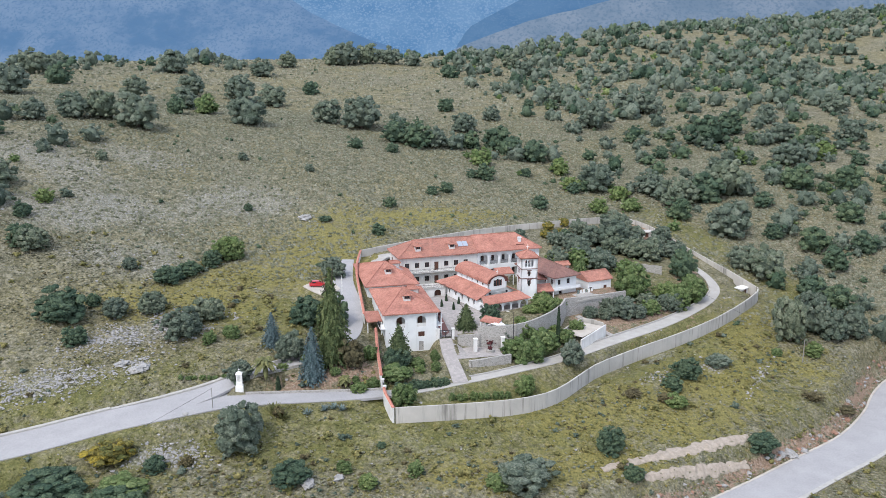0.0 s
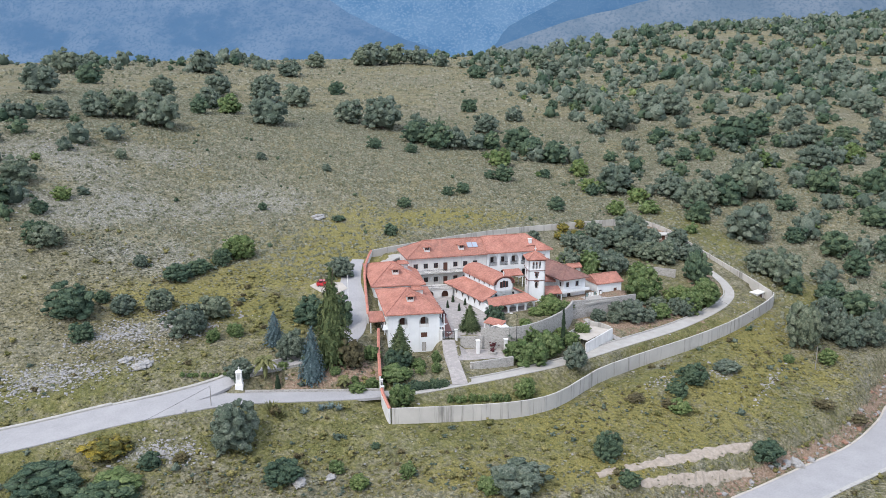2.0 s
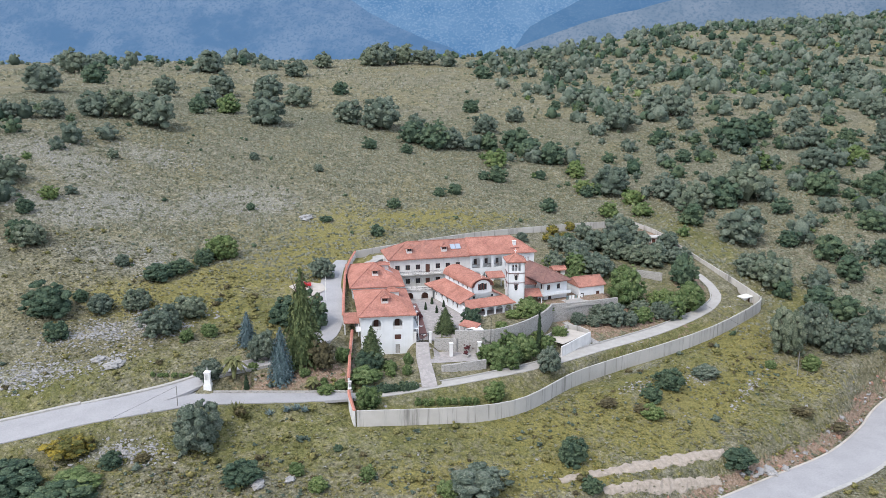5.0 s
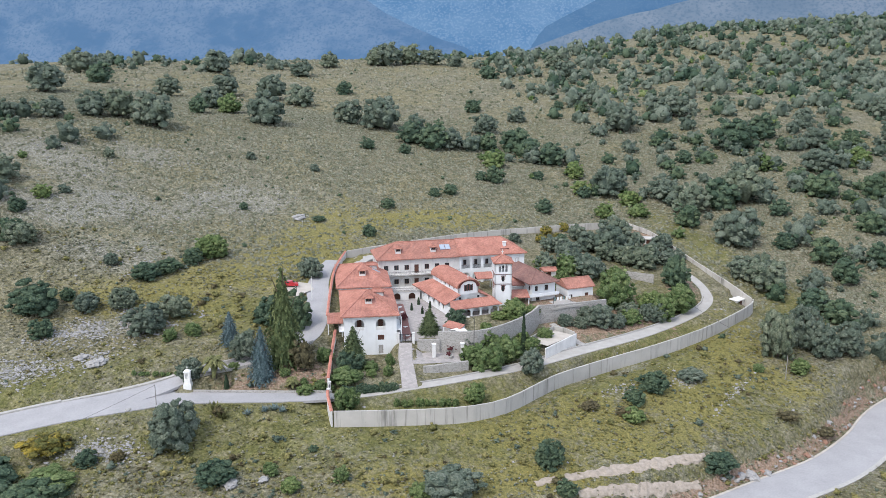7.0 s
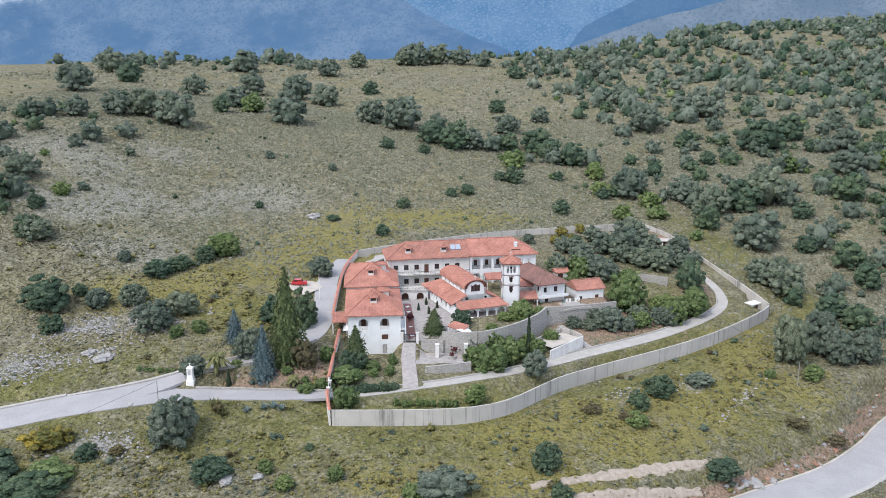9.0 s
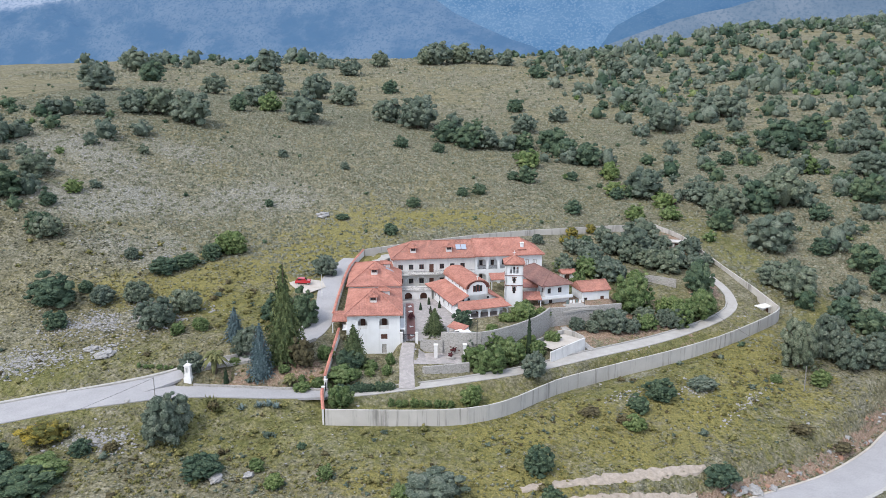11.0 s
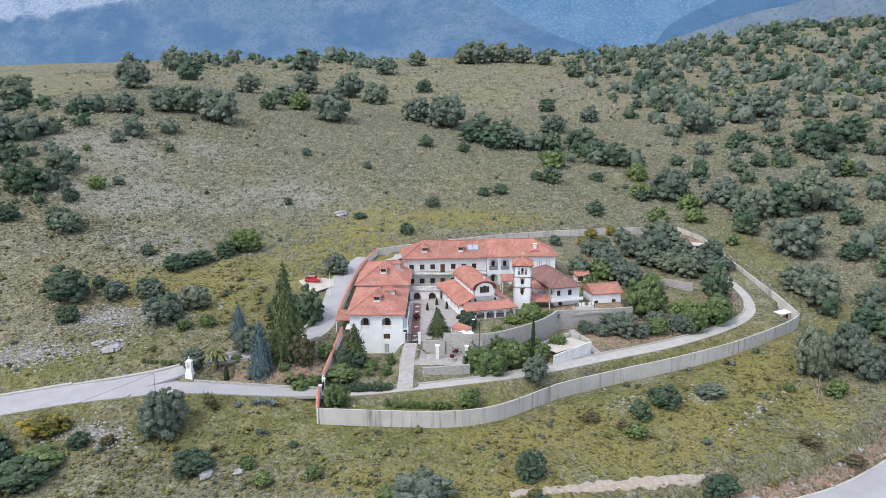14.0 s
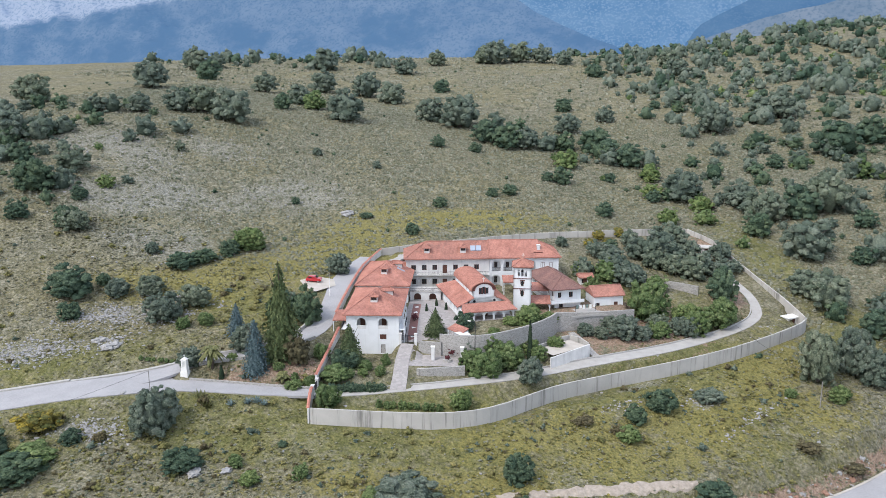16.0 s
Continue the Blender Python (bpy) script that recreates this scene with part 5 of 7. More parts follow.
def arched_wall():
    h = thing("court_arch_wall", pose(-6.6, 202.4, 0, 0, 0, 13), "white courtyard wall with two dark arched doorways", "wall")
    part("wall", wall_geo(7.4, 6.6, 9.3, 0.4, [(0.9, 2.6, 7.0, 8.9, True), (4.6, 6.3, 7.0, 8.9, True)]), MAT_CREAM, h)
    for u in (0.9, 4.6):
        part("arch_back", Geo().box(u - 0.2, u + 1.9, 0.9, 1.0, 6.6, 9.2), MAT_WOOD, h)
    part("terrace_slab", Geo().box(-0.2, 7.6, -0.2, 4.0, 9.305, 9.45), MAT_CONCRETE, h)
    railing(h, pose(0, 0, 0), 0.0, 7.4, 9.45, 0.7)
    return h


arched_wall()

# courtyard floor: pale slabs and the patterned strip
g = Geo()
nn = 22
for i in range(nn):
    for j in range(nn):
        u0, u1, v0, v1 = i / nn, (i + 1) / nn, j / nn, (j + 1) / nn
        def q(u, v):
            a = Vector((-1.2, 178.3)).lerp(Vector((11.2, 180.6)), u)
            c_ = Vector((-6.6, 202.2)).lerp(Vector((10.5, 216.0)), u)
            p2 = a.lerp(c_, v)
            return (p2.x, p2.y, at(p2.x, p2.y) + 0.09)
        g.add([q(u0, v0), q(u1, v0), q(u1, v1), q(u0, v1)], [(0, 1, 2, 3)])
solid("court_paving", g, MAT_PAVE, "pale stone courtyard paving", "paving", kind="structure")
g = Geo()
for k in range(10):
    a = Vector((0.9, 179.0)).lerp(Vector((-3.9, 199.5)), k / 10)
    c_ = Vector((0.9, 179.0)).lerp(Vector((-3.9, 199.5)), (k + 1) / 10)
    ps = [(a.x - 0.9, a.y - 0.2), (a.x + 0.9, a.y + 0.2), (c_.x + 0.9, c_.y + 0.2), (c_.x - 0.9, c_.y - 0.2)]
    g.add([(x_, y_, at(x_, y_) + 0.115) for x_, y_ in ps], [(0, 1, 2, 3)])
solid("court_carpet", g, MAT_REDPAVE, "dark red patterned paving strip across the courtyard", "paving", kind="structure")
for k in range(5):
    p2 = Vector((0.9, 179.6)).lerp(Vector((-3.9, 199.5)), (k + 0.4) / 5)
    z = at(p2.x, p2.y) + 0.13
    dm = Geo().prism([(p2.x - 0.55, p2.y), (p2.x, p2.y - 0.8), (p2.x + 0.55, p2.y), (p2.x, p2.y + 0.8)], z - 0.02, z + 0.01)
    part("diamond_inlay", dm, MAT_CANVAS, bpy.data.objects["court_carpet"])


# ---------------------------------------------------------------- far mountains
def mountains(name, dist, depth, crest, seed, tones, haze_glow, label, u0=-900, u1=1800, bare=None):
    """A mountain side far behind the hill, with a bluish glow put in for haze. crest: bearing and rise of its skyline,
    in thousandths of the distance.
    """
    nx_, ny_ = 200, 40
    us, vs_ = np.linspace(u0, u1, nx_), np.linspace(0, 1, ny_)
    top = 67 + dist * np.interp(us, [c_[0] for c_ in crest], [c_[1] for c_ in crest]) / 1000
    Zm = np.zeros((ny_, nx_))
    for i in range(nx_):
        top[i] += dist * 0.0022 * noise.fractal(Vector((us[i] / 60.0, seed, 0)), 0.8, 2.0, 4)
        for j in range(ny_):
            p_ = Vector((us[i] / 110.0 + seed, vs_[j] * 3.0, seed))
            ridge = 0.5 - abs(noise.fractal(p_, 0.9, 2.1, 6) * 0.6)
            Zm[j, i] = -60 + (top[i] + 60) * (vs_[j] + 0.30 * (ridge - 0.3) * math.sin(math.pi * vs_[j]))
    U, V = np.meshgrid(us, vs_)
    Ym = dist - depth * (1 - V)
    me_ = bpy.data.meshes.new(name)
    ii = np.arange(nx_ * ny_).reshape(ny_, nx_)
    qf = np.stack([ii[:-1, :-1], ii[:-1, 1:], ii[1:, 1:], ii[1:, :-1]], -1).reshape(-1, 4)
    me_.from_pydata(np.stack([U / 1000 * Ym, Ym, Zm], -1).reshape(-1, 3).tolist(), [], qf.tolist())
    me_.shade_smooth()
    mm, nt_, b_ = material(name, 1.0)
    p_ = world_pos(nt_)
    flat_ = stretched(nt_, p_, 1.0, 0.12, 1.6)
    woods = step(nt_, noise_node(nt_, flat_, 0.0055, 9.0, 0.62), 0.38, 0.64)
    c_ = mix(nt_, woods, tones[0], tones[1])
    scrub = step(nt_, noise_node(nt_, stretched(nt_, p_, 1.0, 0.2, 1.3), 0.085, 3.0, 0.6), 0.50, 0.60)
    c_ = mix(nt_, mix(nt_, 0.75, (0, 0, 0), scrub), c_, tones[2])
    if bare:
        sx = nt_.nodes.new("ShaderNodeSeparateXYZ")
        nt_.links.new(p_, sx.inputs[0])
        line = nt_.nodes.new("ShaderNodeMath")
        line.operation = "MULTIPLY_ADD"
        nt_.links.new(sx.outputs[0], line.inputs[0])
        line.inputs[1].default_value = bare[0]
        nt_.links.new(sx.outputs[2], line.inputs[2])
        ragged_ = nt_.nodes.new("ShaderNodeMath")
        ragged_.operation = "MULTIPLY_ADD"
        nt_.links.new(noise_node(nt_, flat_, 0.012, 6.0, 0.6), ragged_.inputs[0])
        ragged_.inputs[1].default_value = 110.0
        nt_.links.new(line.outputs[0], ragged_.inputs[2])
        c_ = mix(nt_, step(nt_, ragged_.outputs[0], bare[1], bare[1] + 40), c_, mix(nt_, scrub, (0.20, 0.20, 0.20), (0.11, 0.12, 0.12)))
    nt_.links.new(c_, b_.inputs["Base Color"])
    # haze of the distance, painted as an even emission over the whole face
    b_.inputs["Emission Color"].default_value = (haze_glow[0], haze_glow[1], haze_glow[2], 1)
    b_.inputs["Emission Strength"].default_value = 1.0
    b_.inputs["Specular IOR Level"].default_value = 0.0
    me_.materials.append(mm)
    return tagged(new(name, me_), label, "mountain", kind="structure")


# the last colour of each range is its painted haze, given off as glow
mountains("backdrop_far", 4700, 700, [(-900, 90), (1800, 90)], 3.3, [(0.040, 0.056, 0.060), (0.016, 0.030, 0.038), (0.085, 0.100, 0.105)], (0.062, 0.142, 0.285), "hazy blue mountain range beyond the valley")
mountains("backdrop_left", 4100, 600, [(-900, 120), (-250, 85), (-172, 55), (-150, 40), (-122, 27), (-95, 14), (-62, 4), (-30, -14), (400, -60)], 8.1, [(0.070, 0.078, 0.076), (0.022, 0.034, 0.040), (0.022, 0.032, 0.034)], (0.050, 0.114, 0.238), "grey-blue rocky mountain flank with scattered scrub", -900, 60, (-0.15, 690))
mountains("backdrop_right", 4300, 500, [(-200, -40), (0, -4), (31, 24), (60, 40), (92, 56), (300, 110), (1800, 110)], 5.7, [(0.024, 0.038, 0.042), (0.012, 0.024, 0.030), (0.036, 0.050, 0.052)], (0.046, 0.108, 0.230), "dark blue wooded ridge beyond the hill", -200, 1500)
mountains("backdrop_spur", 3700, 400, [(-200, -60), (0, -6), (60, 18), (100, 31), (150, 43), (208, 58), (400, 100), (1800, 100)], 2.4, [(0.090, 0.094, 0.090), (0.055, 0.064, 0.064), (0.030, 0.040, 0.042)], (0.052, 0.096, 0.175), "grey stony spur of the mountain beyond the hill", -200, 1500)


# ---------------------------------------------------------------- plants
def quads_mesh(name, shape, mat):
    """A mesh of quads from corners (n, 3), faces (m, 4) and, for each face, whether it is smooth."""
    V, F, soft = shape
    me_ = bpy.data.meshes.new(name)
    me_.vertices.add(len(V))
    me_.vertices.foreach_set("co", np.asarray(V, np.float32).ravel())
    me_.loops.add(4 * len(F))
    me_.loops.foreach_set("vertex_index", np.asarray(F, np.int32).ravel())
    me_.polygons.add(len(F))
    me_.polygons.foreach_set("loop_start", np.arange(0, 4 * len(F), 4, dtype=np.int32))
    me_.polygons.foreach_set("use_smooth", np.asarray(soft, bool))
    me_.update(calc_edges=True)
    me_.materials.append(mat)
    return me_


def loose(Q, soft=False):
    """Separate quads (n, 4, 3) as a shape."""
    return Q.reshape(-1, 3), np.arange(4 * len(Q)).reshape(-1, 4), np.full(len(Q), soft)


def joined(shapes):
    """Several shapes as one."""
    n, V, F, S = 0, [], [], []
    for v, f, k in shapes:
        V.append(v), F.append(f + n), S.append(k)
        n += len(v)
    return np.concatenate(V), np.concatenate(F), np.concatenate(S)


def lump(rng, nu, nv, low=-1.3, rough=0.14, soft=True):
    """A closed uneven clump about the origin, of radius 1."""
    u, v = np.arange(nu) * 2 * math.pi / nu, np.linspace(low, 1.35, nv + 1)
    U, W = np.meshgrid(u + rng.uniform(0, 1), v)
    D = np.stack([np.cos(W) * np.cos(U), np.cos(W) * np.sin(U), np.sin(W)], -1) * (1 + rng.normal(0, rough, U.shape))[..., None]
    ii = np.arange(nu * (nv + 1)).reshape(nv + 1, nu)
    F = np.stack([ii[:-1], np.roll(ii, -1, 1)[:-1], np.roll(ii, -1, 1)[1:], ii[1:]], -1).reshape(-1, 4)
    t = ii[-1]
    cap = [(t[0], t[k], t[k + 1], t[min(k + 2, nu - 1)]) for k in range(1, nu - 2, 2)]
    F = np.vstack([F, np.array(cap)])
    return D.reshape(-1, 3), F, np.full(len(F), soft)


def leaves(P, D, size, rng, spread=0.55, long=1.3):
    """Leaf sprays at P that face about D."""
    n = len(P)
    D = D / (np.linalg.norm(D, axis=1)[:, None] + 1e-9) + rng.normal(0, spread, (n, 3))
    D /= np.linalg.norm(D, axis=1)[:, None]
    A = np.cross(D, rng.normal(0, 1, (n, 3)))
    A /= np.linalg.norm(A, axis=1)[:, None]
    B = np.cross(D, A)
    s = size * rng.uniform(0.6, 1.4, (n, 1))
    A, B = A * s * long / 2, B * s / 2
    bow = D * s * 0.18
    return np.stack([P - A * 0.9 - bow, P - B, P + A * 1.1 - bow, P + B], 1)


def round_crown(seed, lobes, per, leaf, low=0.06, spread=0.38, fine=(6, 2), size=(0.055, 0.135)):
    """Leafy clumps of many sizes round an uneven dome: a crown 1 wide and 1 high, with sprays standing off each clump."""
    rng = np.random.default_rng(seed)
    ph = rng.uniform(0, 6.28, 4)

    def swollen(D):
        a = np.arctan2(D[..., 1], D[..., 0])
        return 1 + 0.12 * np.sin(2 * a + ph[0]) + 0.10 * np.sin(3 * a + ph[1] + 2 * D[..., 2]) + 0.08 * np.sin(5 * a + ph[2] - 3 * D[..., 2])

    mid, half = low + (1 - low) * 0.40, np.array([0.36, 0.36, (1 - low) * 0.45])
    k = np.arange(lobes) + 0.5
    C = np.stack([np.cos(k * 2.39996), np.sin(k * 2.39996), 1 - k / lobes * 1.72], -1)
    C[:, :2] *= np.sqrt(np.maximum(0, 1 - C[:, 2:] ** 2))
    C += rng.normal(0, 0.14, C.shape)
    C /= np.linalg.norm(C, axis=1)[:, None]
    R = size[0] + (size[1] - size[0]) * rng.uniform(0, 1, lobes) ** 1.6
    centre = np.array([0, 0, mid]) + C * half * (swollen(C) * rng.uniform(0.80, 1.08, lobes) * (1.06 - R))[:, None]
    out = []
    v, f, s = lump(rng, fine[0] + 2, fine[1] + 1, -1.0, 0.06)
    v = np.array([0, 0, mid]) + v * half * (swollen(v) * 0.80)[:, None]
    v[:, 2] = np.maximum(v[:, 2], 0.0)
    out.append((v, f, s))
    for c, r, o in zip(centre, R, C):
        v, f, s = lump(rng, fine[0], fine[1], -0.55, 0.15)
        v = c + v * r * np.array([1, 1, 0.9])
        v[:, 2] = np.maximum(v[:, 2], 0.0)
        out.append((v, f, s))
        n = int(per * (r / 0.15) ** 2) + 1
        D = rng.normal(0, 1, (n, 3)) + o * 1.1 + np.array([0, 0, 0.3])
        D /= np.linalg.norm(D, axis=1)[:, None]
        P = c + D * r * rng.uniform(0.92, 1.22, (n, 1))
        P[:, 2] = np.maximum(P[:, 2], 0.01)
        out.append(loose(leaves(P, D + np.array([0, 0, 0.2]), leaf, rng, spread)))
    return joined(out)


def cone_crown(seed, tiers, boughs, sprays, leaf, low=0.08, power=0.85, droop=0.10, core=0.45):
    """A conifer 1 wide and 1 high: tiers of boughs hung with needle sprays round a closed core."""
    rng = np.random.default_rng(seed)
    v, f, s = lump(rng, 9, 7, -1.3, 0.10)
    h = (v[:, 2] + 1) / 2
    r = core * 0.5 * np.clip(1 - h, 0.02, 1) ** power
    a = np.arctan2(v[:, 1], v[:, 0])
    v = np.stack([r * np.cos(a), r * np.sin(a), low + (0.97 - low) * h], -1)
    out, P, D, L = [(v, f, s)], [], [], []
    for t in range(tiers):
        h = low + (1 - low) * (t + rng.uniform(-0.2, 0.2)) / tiers
        reach = 0.5 * max(0.02, 1 - (h - low) / (1 - low)) ** power
        n = max(4, int(boughs * (0.35 + 0.65 * reach / 0.5)))
        for k in range(n):
            a = 2 * math.pi * (k + rng.uniform(-0.35, 0.35)) / n + t * 1.3
            R = reach * rng.uniform(0.72, 1.08)
            m_ = max(3, int(sprays * R / 0.5))
            q = (np.arange(m_) + rng.uniform(0.2, 1.0, m_)) / m_
            w = rng.normal(0, 0.16, m_) * R * (1.15 - q) + rng.normal(0, 0.008, m_)
            x_, y_ = R * q * np.cos(a) - w * np.sin(a), R * q * np.sin(a) + w * np.cos(a)
            z_ = h + 0.03 - droop * q ** 2 * (R / 0.5) + rng.normal(0, 0.006, m_)
            P.append(np.stack([x_, y_, z_], -1))
            D.append(np.stack([np.full(m_, 0.5 * np.cos(a)), np.full(m_, 0.5 * np.sin(a)), np.ones(m_)], -1))
    out.append(loose(leaves(np.concatenate(P), np.concatenate(D), leaf, rng, 0.35, 1.7)))
    return joined(out)


def trunk_geo(seed, top=0.55, r=0.035, limbs=4):
    rng = np.random.default_rng(seed)
    g = Geo()
    bend = rng.normal(0, 0.03, 2)
    g.tube([(0, 0, -0.06), (bend[0] * 0.4, bend[1] * 0.4, top * 0.4), (bend[0], bend[1], top)], [r * 1.35, r, r * 0.5], 7)
    for k in range(limbs):
        a = 2 * math.pi * (k + rng.uniform(0, 0.6)) / limbs
        z = top * rng.uniform(0.4, 0.8)
        g.tube([(bend[0] * 0.6, bend[1] * 0.6, z), (0.14 * math.cos(a), 0.14 * math.sin(a), z + 0.14), (0.27 * math.cos(a), 0.27 * math.sin(a), z + 0.32)], [r * 0.55, r * 0.4, r * 0.15], 5)
    return g


MODELS = {}


def model(key, name, crown, mat, label, category, trunk=True, top=0.55, r=0.035):
    """Keep a plant as meshes, 1 wide and 1 high."""
    MODELS.setdefault(key, []).append((name, quads_mesh("crown", crown, mat), trunk_geo(len(MODELS) * 7 + 3, top, r).mesh("trunk", MAT_BARK) if trunk else None, label, category))


for sd in range(4):
    for tag, lobes, per, leaf, fine in (("", 52, 26, 0.038, (6, 2)), ("_near", 112, 84, 0.026, (6, 2))):
        model("olive" + tag, "olive_tree", round_crown(11 + sd, lobes, per, leaf, -0.02, fine=fine, size=(0.055, 0.135) if not tag else (0.045, 0.115)), OLIVE, "grey-green olive tree with a rounded uneven crown", "tree")
        model("oak" + tag, "holm_oak", round_crown(31 + sd, lobes, per, leaf, -0.10, fine=fine, size=(0.055, 0.135) if not tag else (0.045, 0.115)), OAK, "dense dark green holm oak bush on the slope", "tree", r=0.03)
        model("light" + tag, "broadleaf_bush", round_crown(51 + sd, lobes, per, leaf, -0.06, fine=fine, size=(0.055, 0.135) if not tag else (0.045, 0.115)), LIGHT, "bright green leafy bush", "bush", r=0.03)
for sd in range(2):
    model("rust", "dry_shrub", round_crown(71 + sd, 40, 30, 0.04, 0.02, 0.7), RUST, "dry brownish shrub with thin twigs", "bush")
    model("broom", "broom_bush", round_crown(81 + sd, 40, 40, 0.035, 0.04, 0.6), BROOM, "broom bush covered in yellow flowers", "bush")
    model("maroon", "plum_tree", round_crown(91 + sd, 26, 30, 0.06, 0.25), MAROON, "small tree with dark red leaves", "tree")
    model("pine", "fir_tree", cone_crown(101 + sd, 20, 15, 32, 0.040, 0.04, 0.75, 0.08, 0.62), PINE, "tall green conifer with drooping tiers", "tree", top=0.93, r=0.022)
    model("blue", "blue_spruce", cone_crown(111 + sd, 22, 14, 24, 0.040, 0.0, 0.7, 0.05, 0.6), BLUE, "blue-grey spruce with dense tiers", "tree", top=0.9, r=0.025)
    model("cypress", "cypress_tree", cone_crown(121 + sd, 30, 9, 10, 0.075, 0.0, 0.42, 0.0, 0.85), CYPRESS, "slender dark green cypress", "tree", top=0.8, r=0.03)


def plant(key, x, y, width, height, k=0, sink=0.08):
    models = MODELS[key + "_near"] if y < 222 and width > 2.4 and key + "_near" in MODELS else MODELS[key]
    name, crown, trunk, label, category = models[k % len(models)]
    rng = random.Random(int(x * 31 + y * 17))
    ob = thing(name, Matrix.Translation((x, y, at(x, y) - sink * min(height, 2.0))) @ Matrix.Rotation(rng.uniform(0, 6.28), 4, "Z") @ Matrix.Diagonal((width, width * rng.uniform(0.9, 1.1), height, 1)), label, category)
    part("crown", crown, None, ob)
    if trunk:
        part("trunk", trunk, None, ob)
    return ob


# x, y, width, height of the plants that stand out
OLIVE_ROWS_A = [(-217.7, 463.2, 19.7, 14.3), (-214.2, 479.1, 13.9, 10.1), (-180.1, 361.3, 18.7, 13.6), (-157.8, 513.1, 19.6, 14.3), (-125.5, 432.9, 17.9, 13.1), (-129.9, 302.6, 13.1, 9.6), (-122.1, 307.7, 15.4, 11.2), (-108.0, 304.2, 18.2, 13.3), (-137.8, 289.8, 10.7, 7.8), (-106.9, 515.6, 15.7, 11.4), (-101.0, 430.4, 19.1, 13.9), (-81.6, 412.8, 15.4, 11.2), (-99.0, 557.6, 15.0, 10.9), (-72.5, 577.3, 17.4, 12.6), (-64.5, 579.3, 23.2, 16.9), (-51.1, 588.9, 19.6, 14.3), (-35.8, 588.7, 17.6, 12.8), (-20.5, 585.5, 13.6, 9.9), (-34.3, 361.7, 20.5, 15.0), (-49.6, 369.8, 14.9, 10.8), (-3.2, 342.5, 12.6, 9.1), (-105.9, 264.1, 4.7, 3.5), (-68.4, 291.0, 4.4, 3.2), (-45.4, 288.5, 3.9, 2.8)]
OLIVE_ROWS_B = [(-72.4, 180.3, 6.7, 4.9), (-55.6, 173.7, 9.5, 6.9), (-52.0, 181.2, 7.8, 5.7), (-65.0, 182.7, 7.4, 5.4), (-27.8, 209.2, 8.0, 5.8), (-76.1, 200.7, 4.4, 3.2), (-99.1, 201.2, 8.4, 6.1), (45.5, 580.0, 15.4, 11.2), (51.9, 546.9, 16.4, 11.9), (63.2, 447.1, 13.5, 9.8), (68.8, 392.7, 19.1, 13.9), (89.6, 418.9, 14.2, 10.4), (96.9, 420.7, 17.2, 12.5), (121.0, 428.5, 11.8, 8.6), (56.3, 310.1, 15.9, 11.5), (179.9, 375.1, 13.8, 10.1), (139.1, 339.6, 14.7, 10.7), (74.7, 304.4, 12.6, 9.2), (81.3, 290.9, 15.2, 11.1), (90.9, 265.0, 16.1, 11.7), (92.2, 237.5, 13.9, 10.1), (87.3, 242.7, 9.7, 7.0), (99.8, 300.1, 19.1, 13.9), (149.7, 398.7, 12.7, 9.3)]
OLIVE_ROWS_C = [(147.0, 370.1, 14.6, 10.6), (192.1, 420.7, 15.4, 11.2), (85.8, 200.1, 9.4, 12.2), (93.8, 206.6, 10.4, 11.7), (97.5, 203.6, 8.2, 8.6), (103.6, 206.0, 9.3, 8.7), (95.9, 215.9, 8.2, 7.3), (87.4, 209.2, 6.9, 7.4), (62.9, 184.1, 6.9, 2.4), (-35.8, 138.4, 11.0, 9.2), (14.1, 132.9, 11.6, 5.3), (-31.5, 166.7, 7.4, 6.7), (-40.1, 158.4, 5.6, 4.9), (38.9, 236.7, 9.8, 7.1), (50.8, 248.0, 12.9, 9.8), (60.0, 240.1, 9.3, 6.8), (43.3, 229.2, 9.6, 7.0), (31.8, 231.2, 8.0, 5.8), (44.3, 202.1, 8.6, 5.8), (39.6, 199.5, 4.2, 3.1), (48.6, 202.5, 5.1, 3.7), (58.8, 209.3, 6.8, 4.9), (23.3, 252.0, 4.5, 3.3), (13.9, 179.7, 5.3, 3.4)]
OLIVE_ROWS_D = [(27.8, 173.5, 6.9, 5.5), (22.6, 398.9, 10.6, 7.7), (8.9, 373.3, 12.4, 9.0), (227.9, 543.3, 15.6, 11.4), (70.5, 248.7, 5.3, 3.8), (55.8, 243.5, 8.5, 6.2), (67.0, 255.4, 8.1, 5.9), (-110.3, 369.1, 13.0, 9.5), (-141.5, 398.4, 14.3, 10.4), (-78.2, 342.3, 18.9, 13.7), (-188.0, 294.7, 17.2, 12.5), (-154.1, 243.0, 14.4, 10.5), (-150.1, 281.1, 8.9, 6.5), (-120.8, 229.6, 11.1, 8.1), (37.9, 243.4, 7.9, 5.7), (44.7, 249.6, 8.7, 6.4), (33.5, 247.0, 7.0, 5.1), (50.0, 244.1, 9.1, 6.6), (55.2, 241.2, 8.5, 6.2), (62.0, 244.7, 8.3, 6.1), (67.1, 244.5, 7.7, 5.6), (44.9, 230.5, 7.8, 5.7), (40.3, 205.0, 5.1, 3.7), (44.9, 202.0, 5.0, 3.6)]
OLIVE_ROWS_E = [(51.6, 208.3, 6.0, 4.4), (35.9, 199.4, 4.4, 3.2), (53.0, 258.7, 12.2, 8.7), (58.4, 255.1, 7.8, 5.6), (42.0, 259.0, 6.9, 5.1), (56.5, 208.9, 5.8, 4.2)]
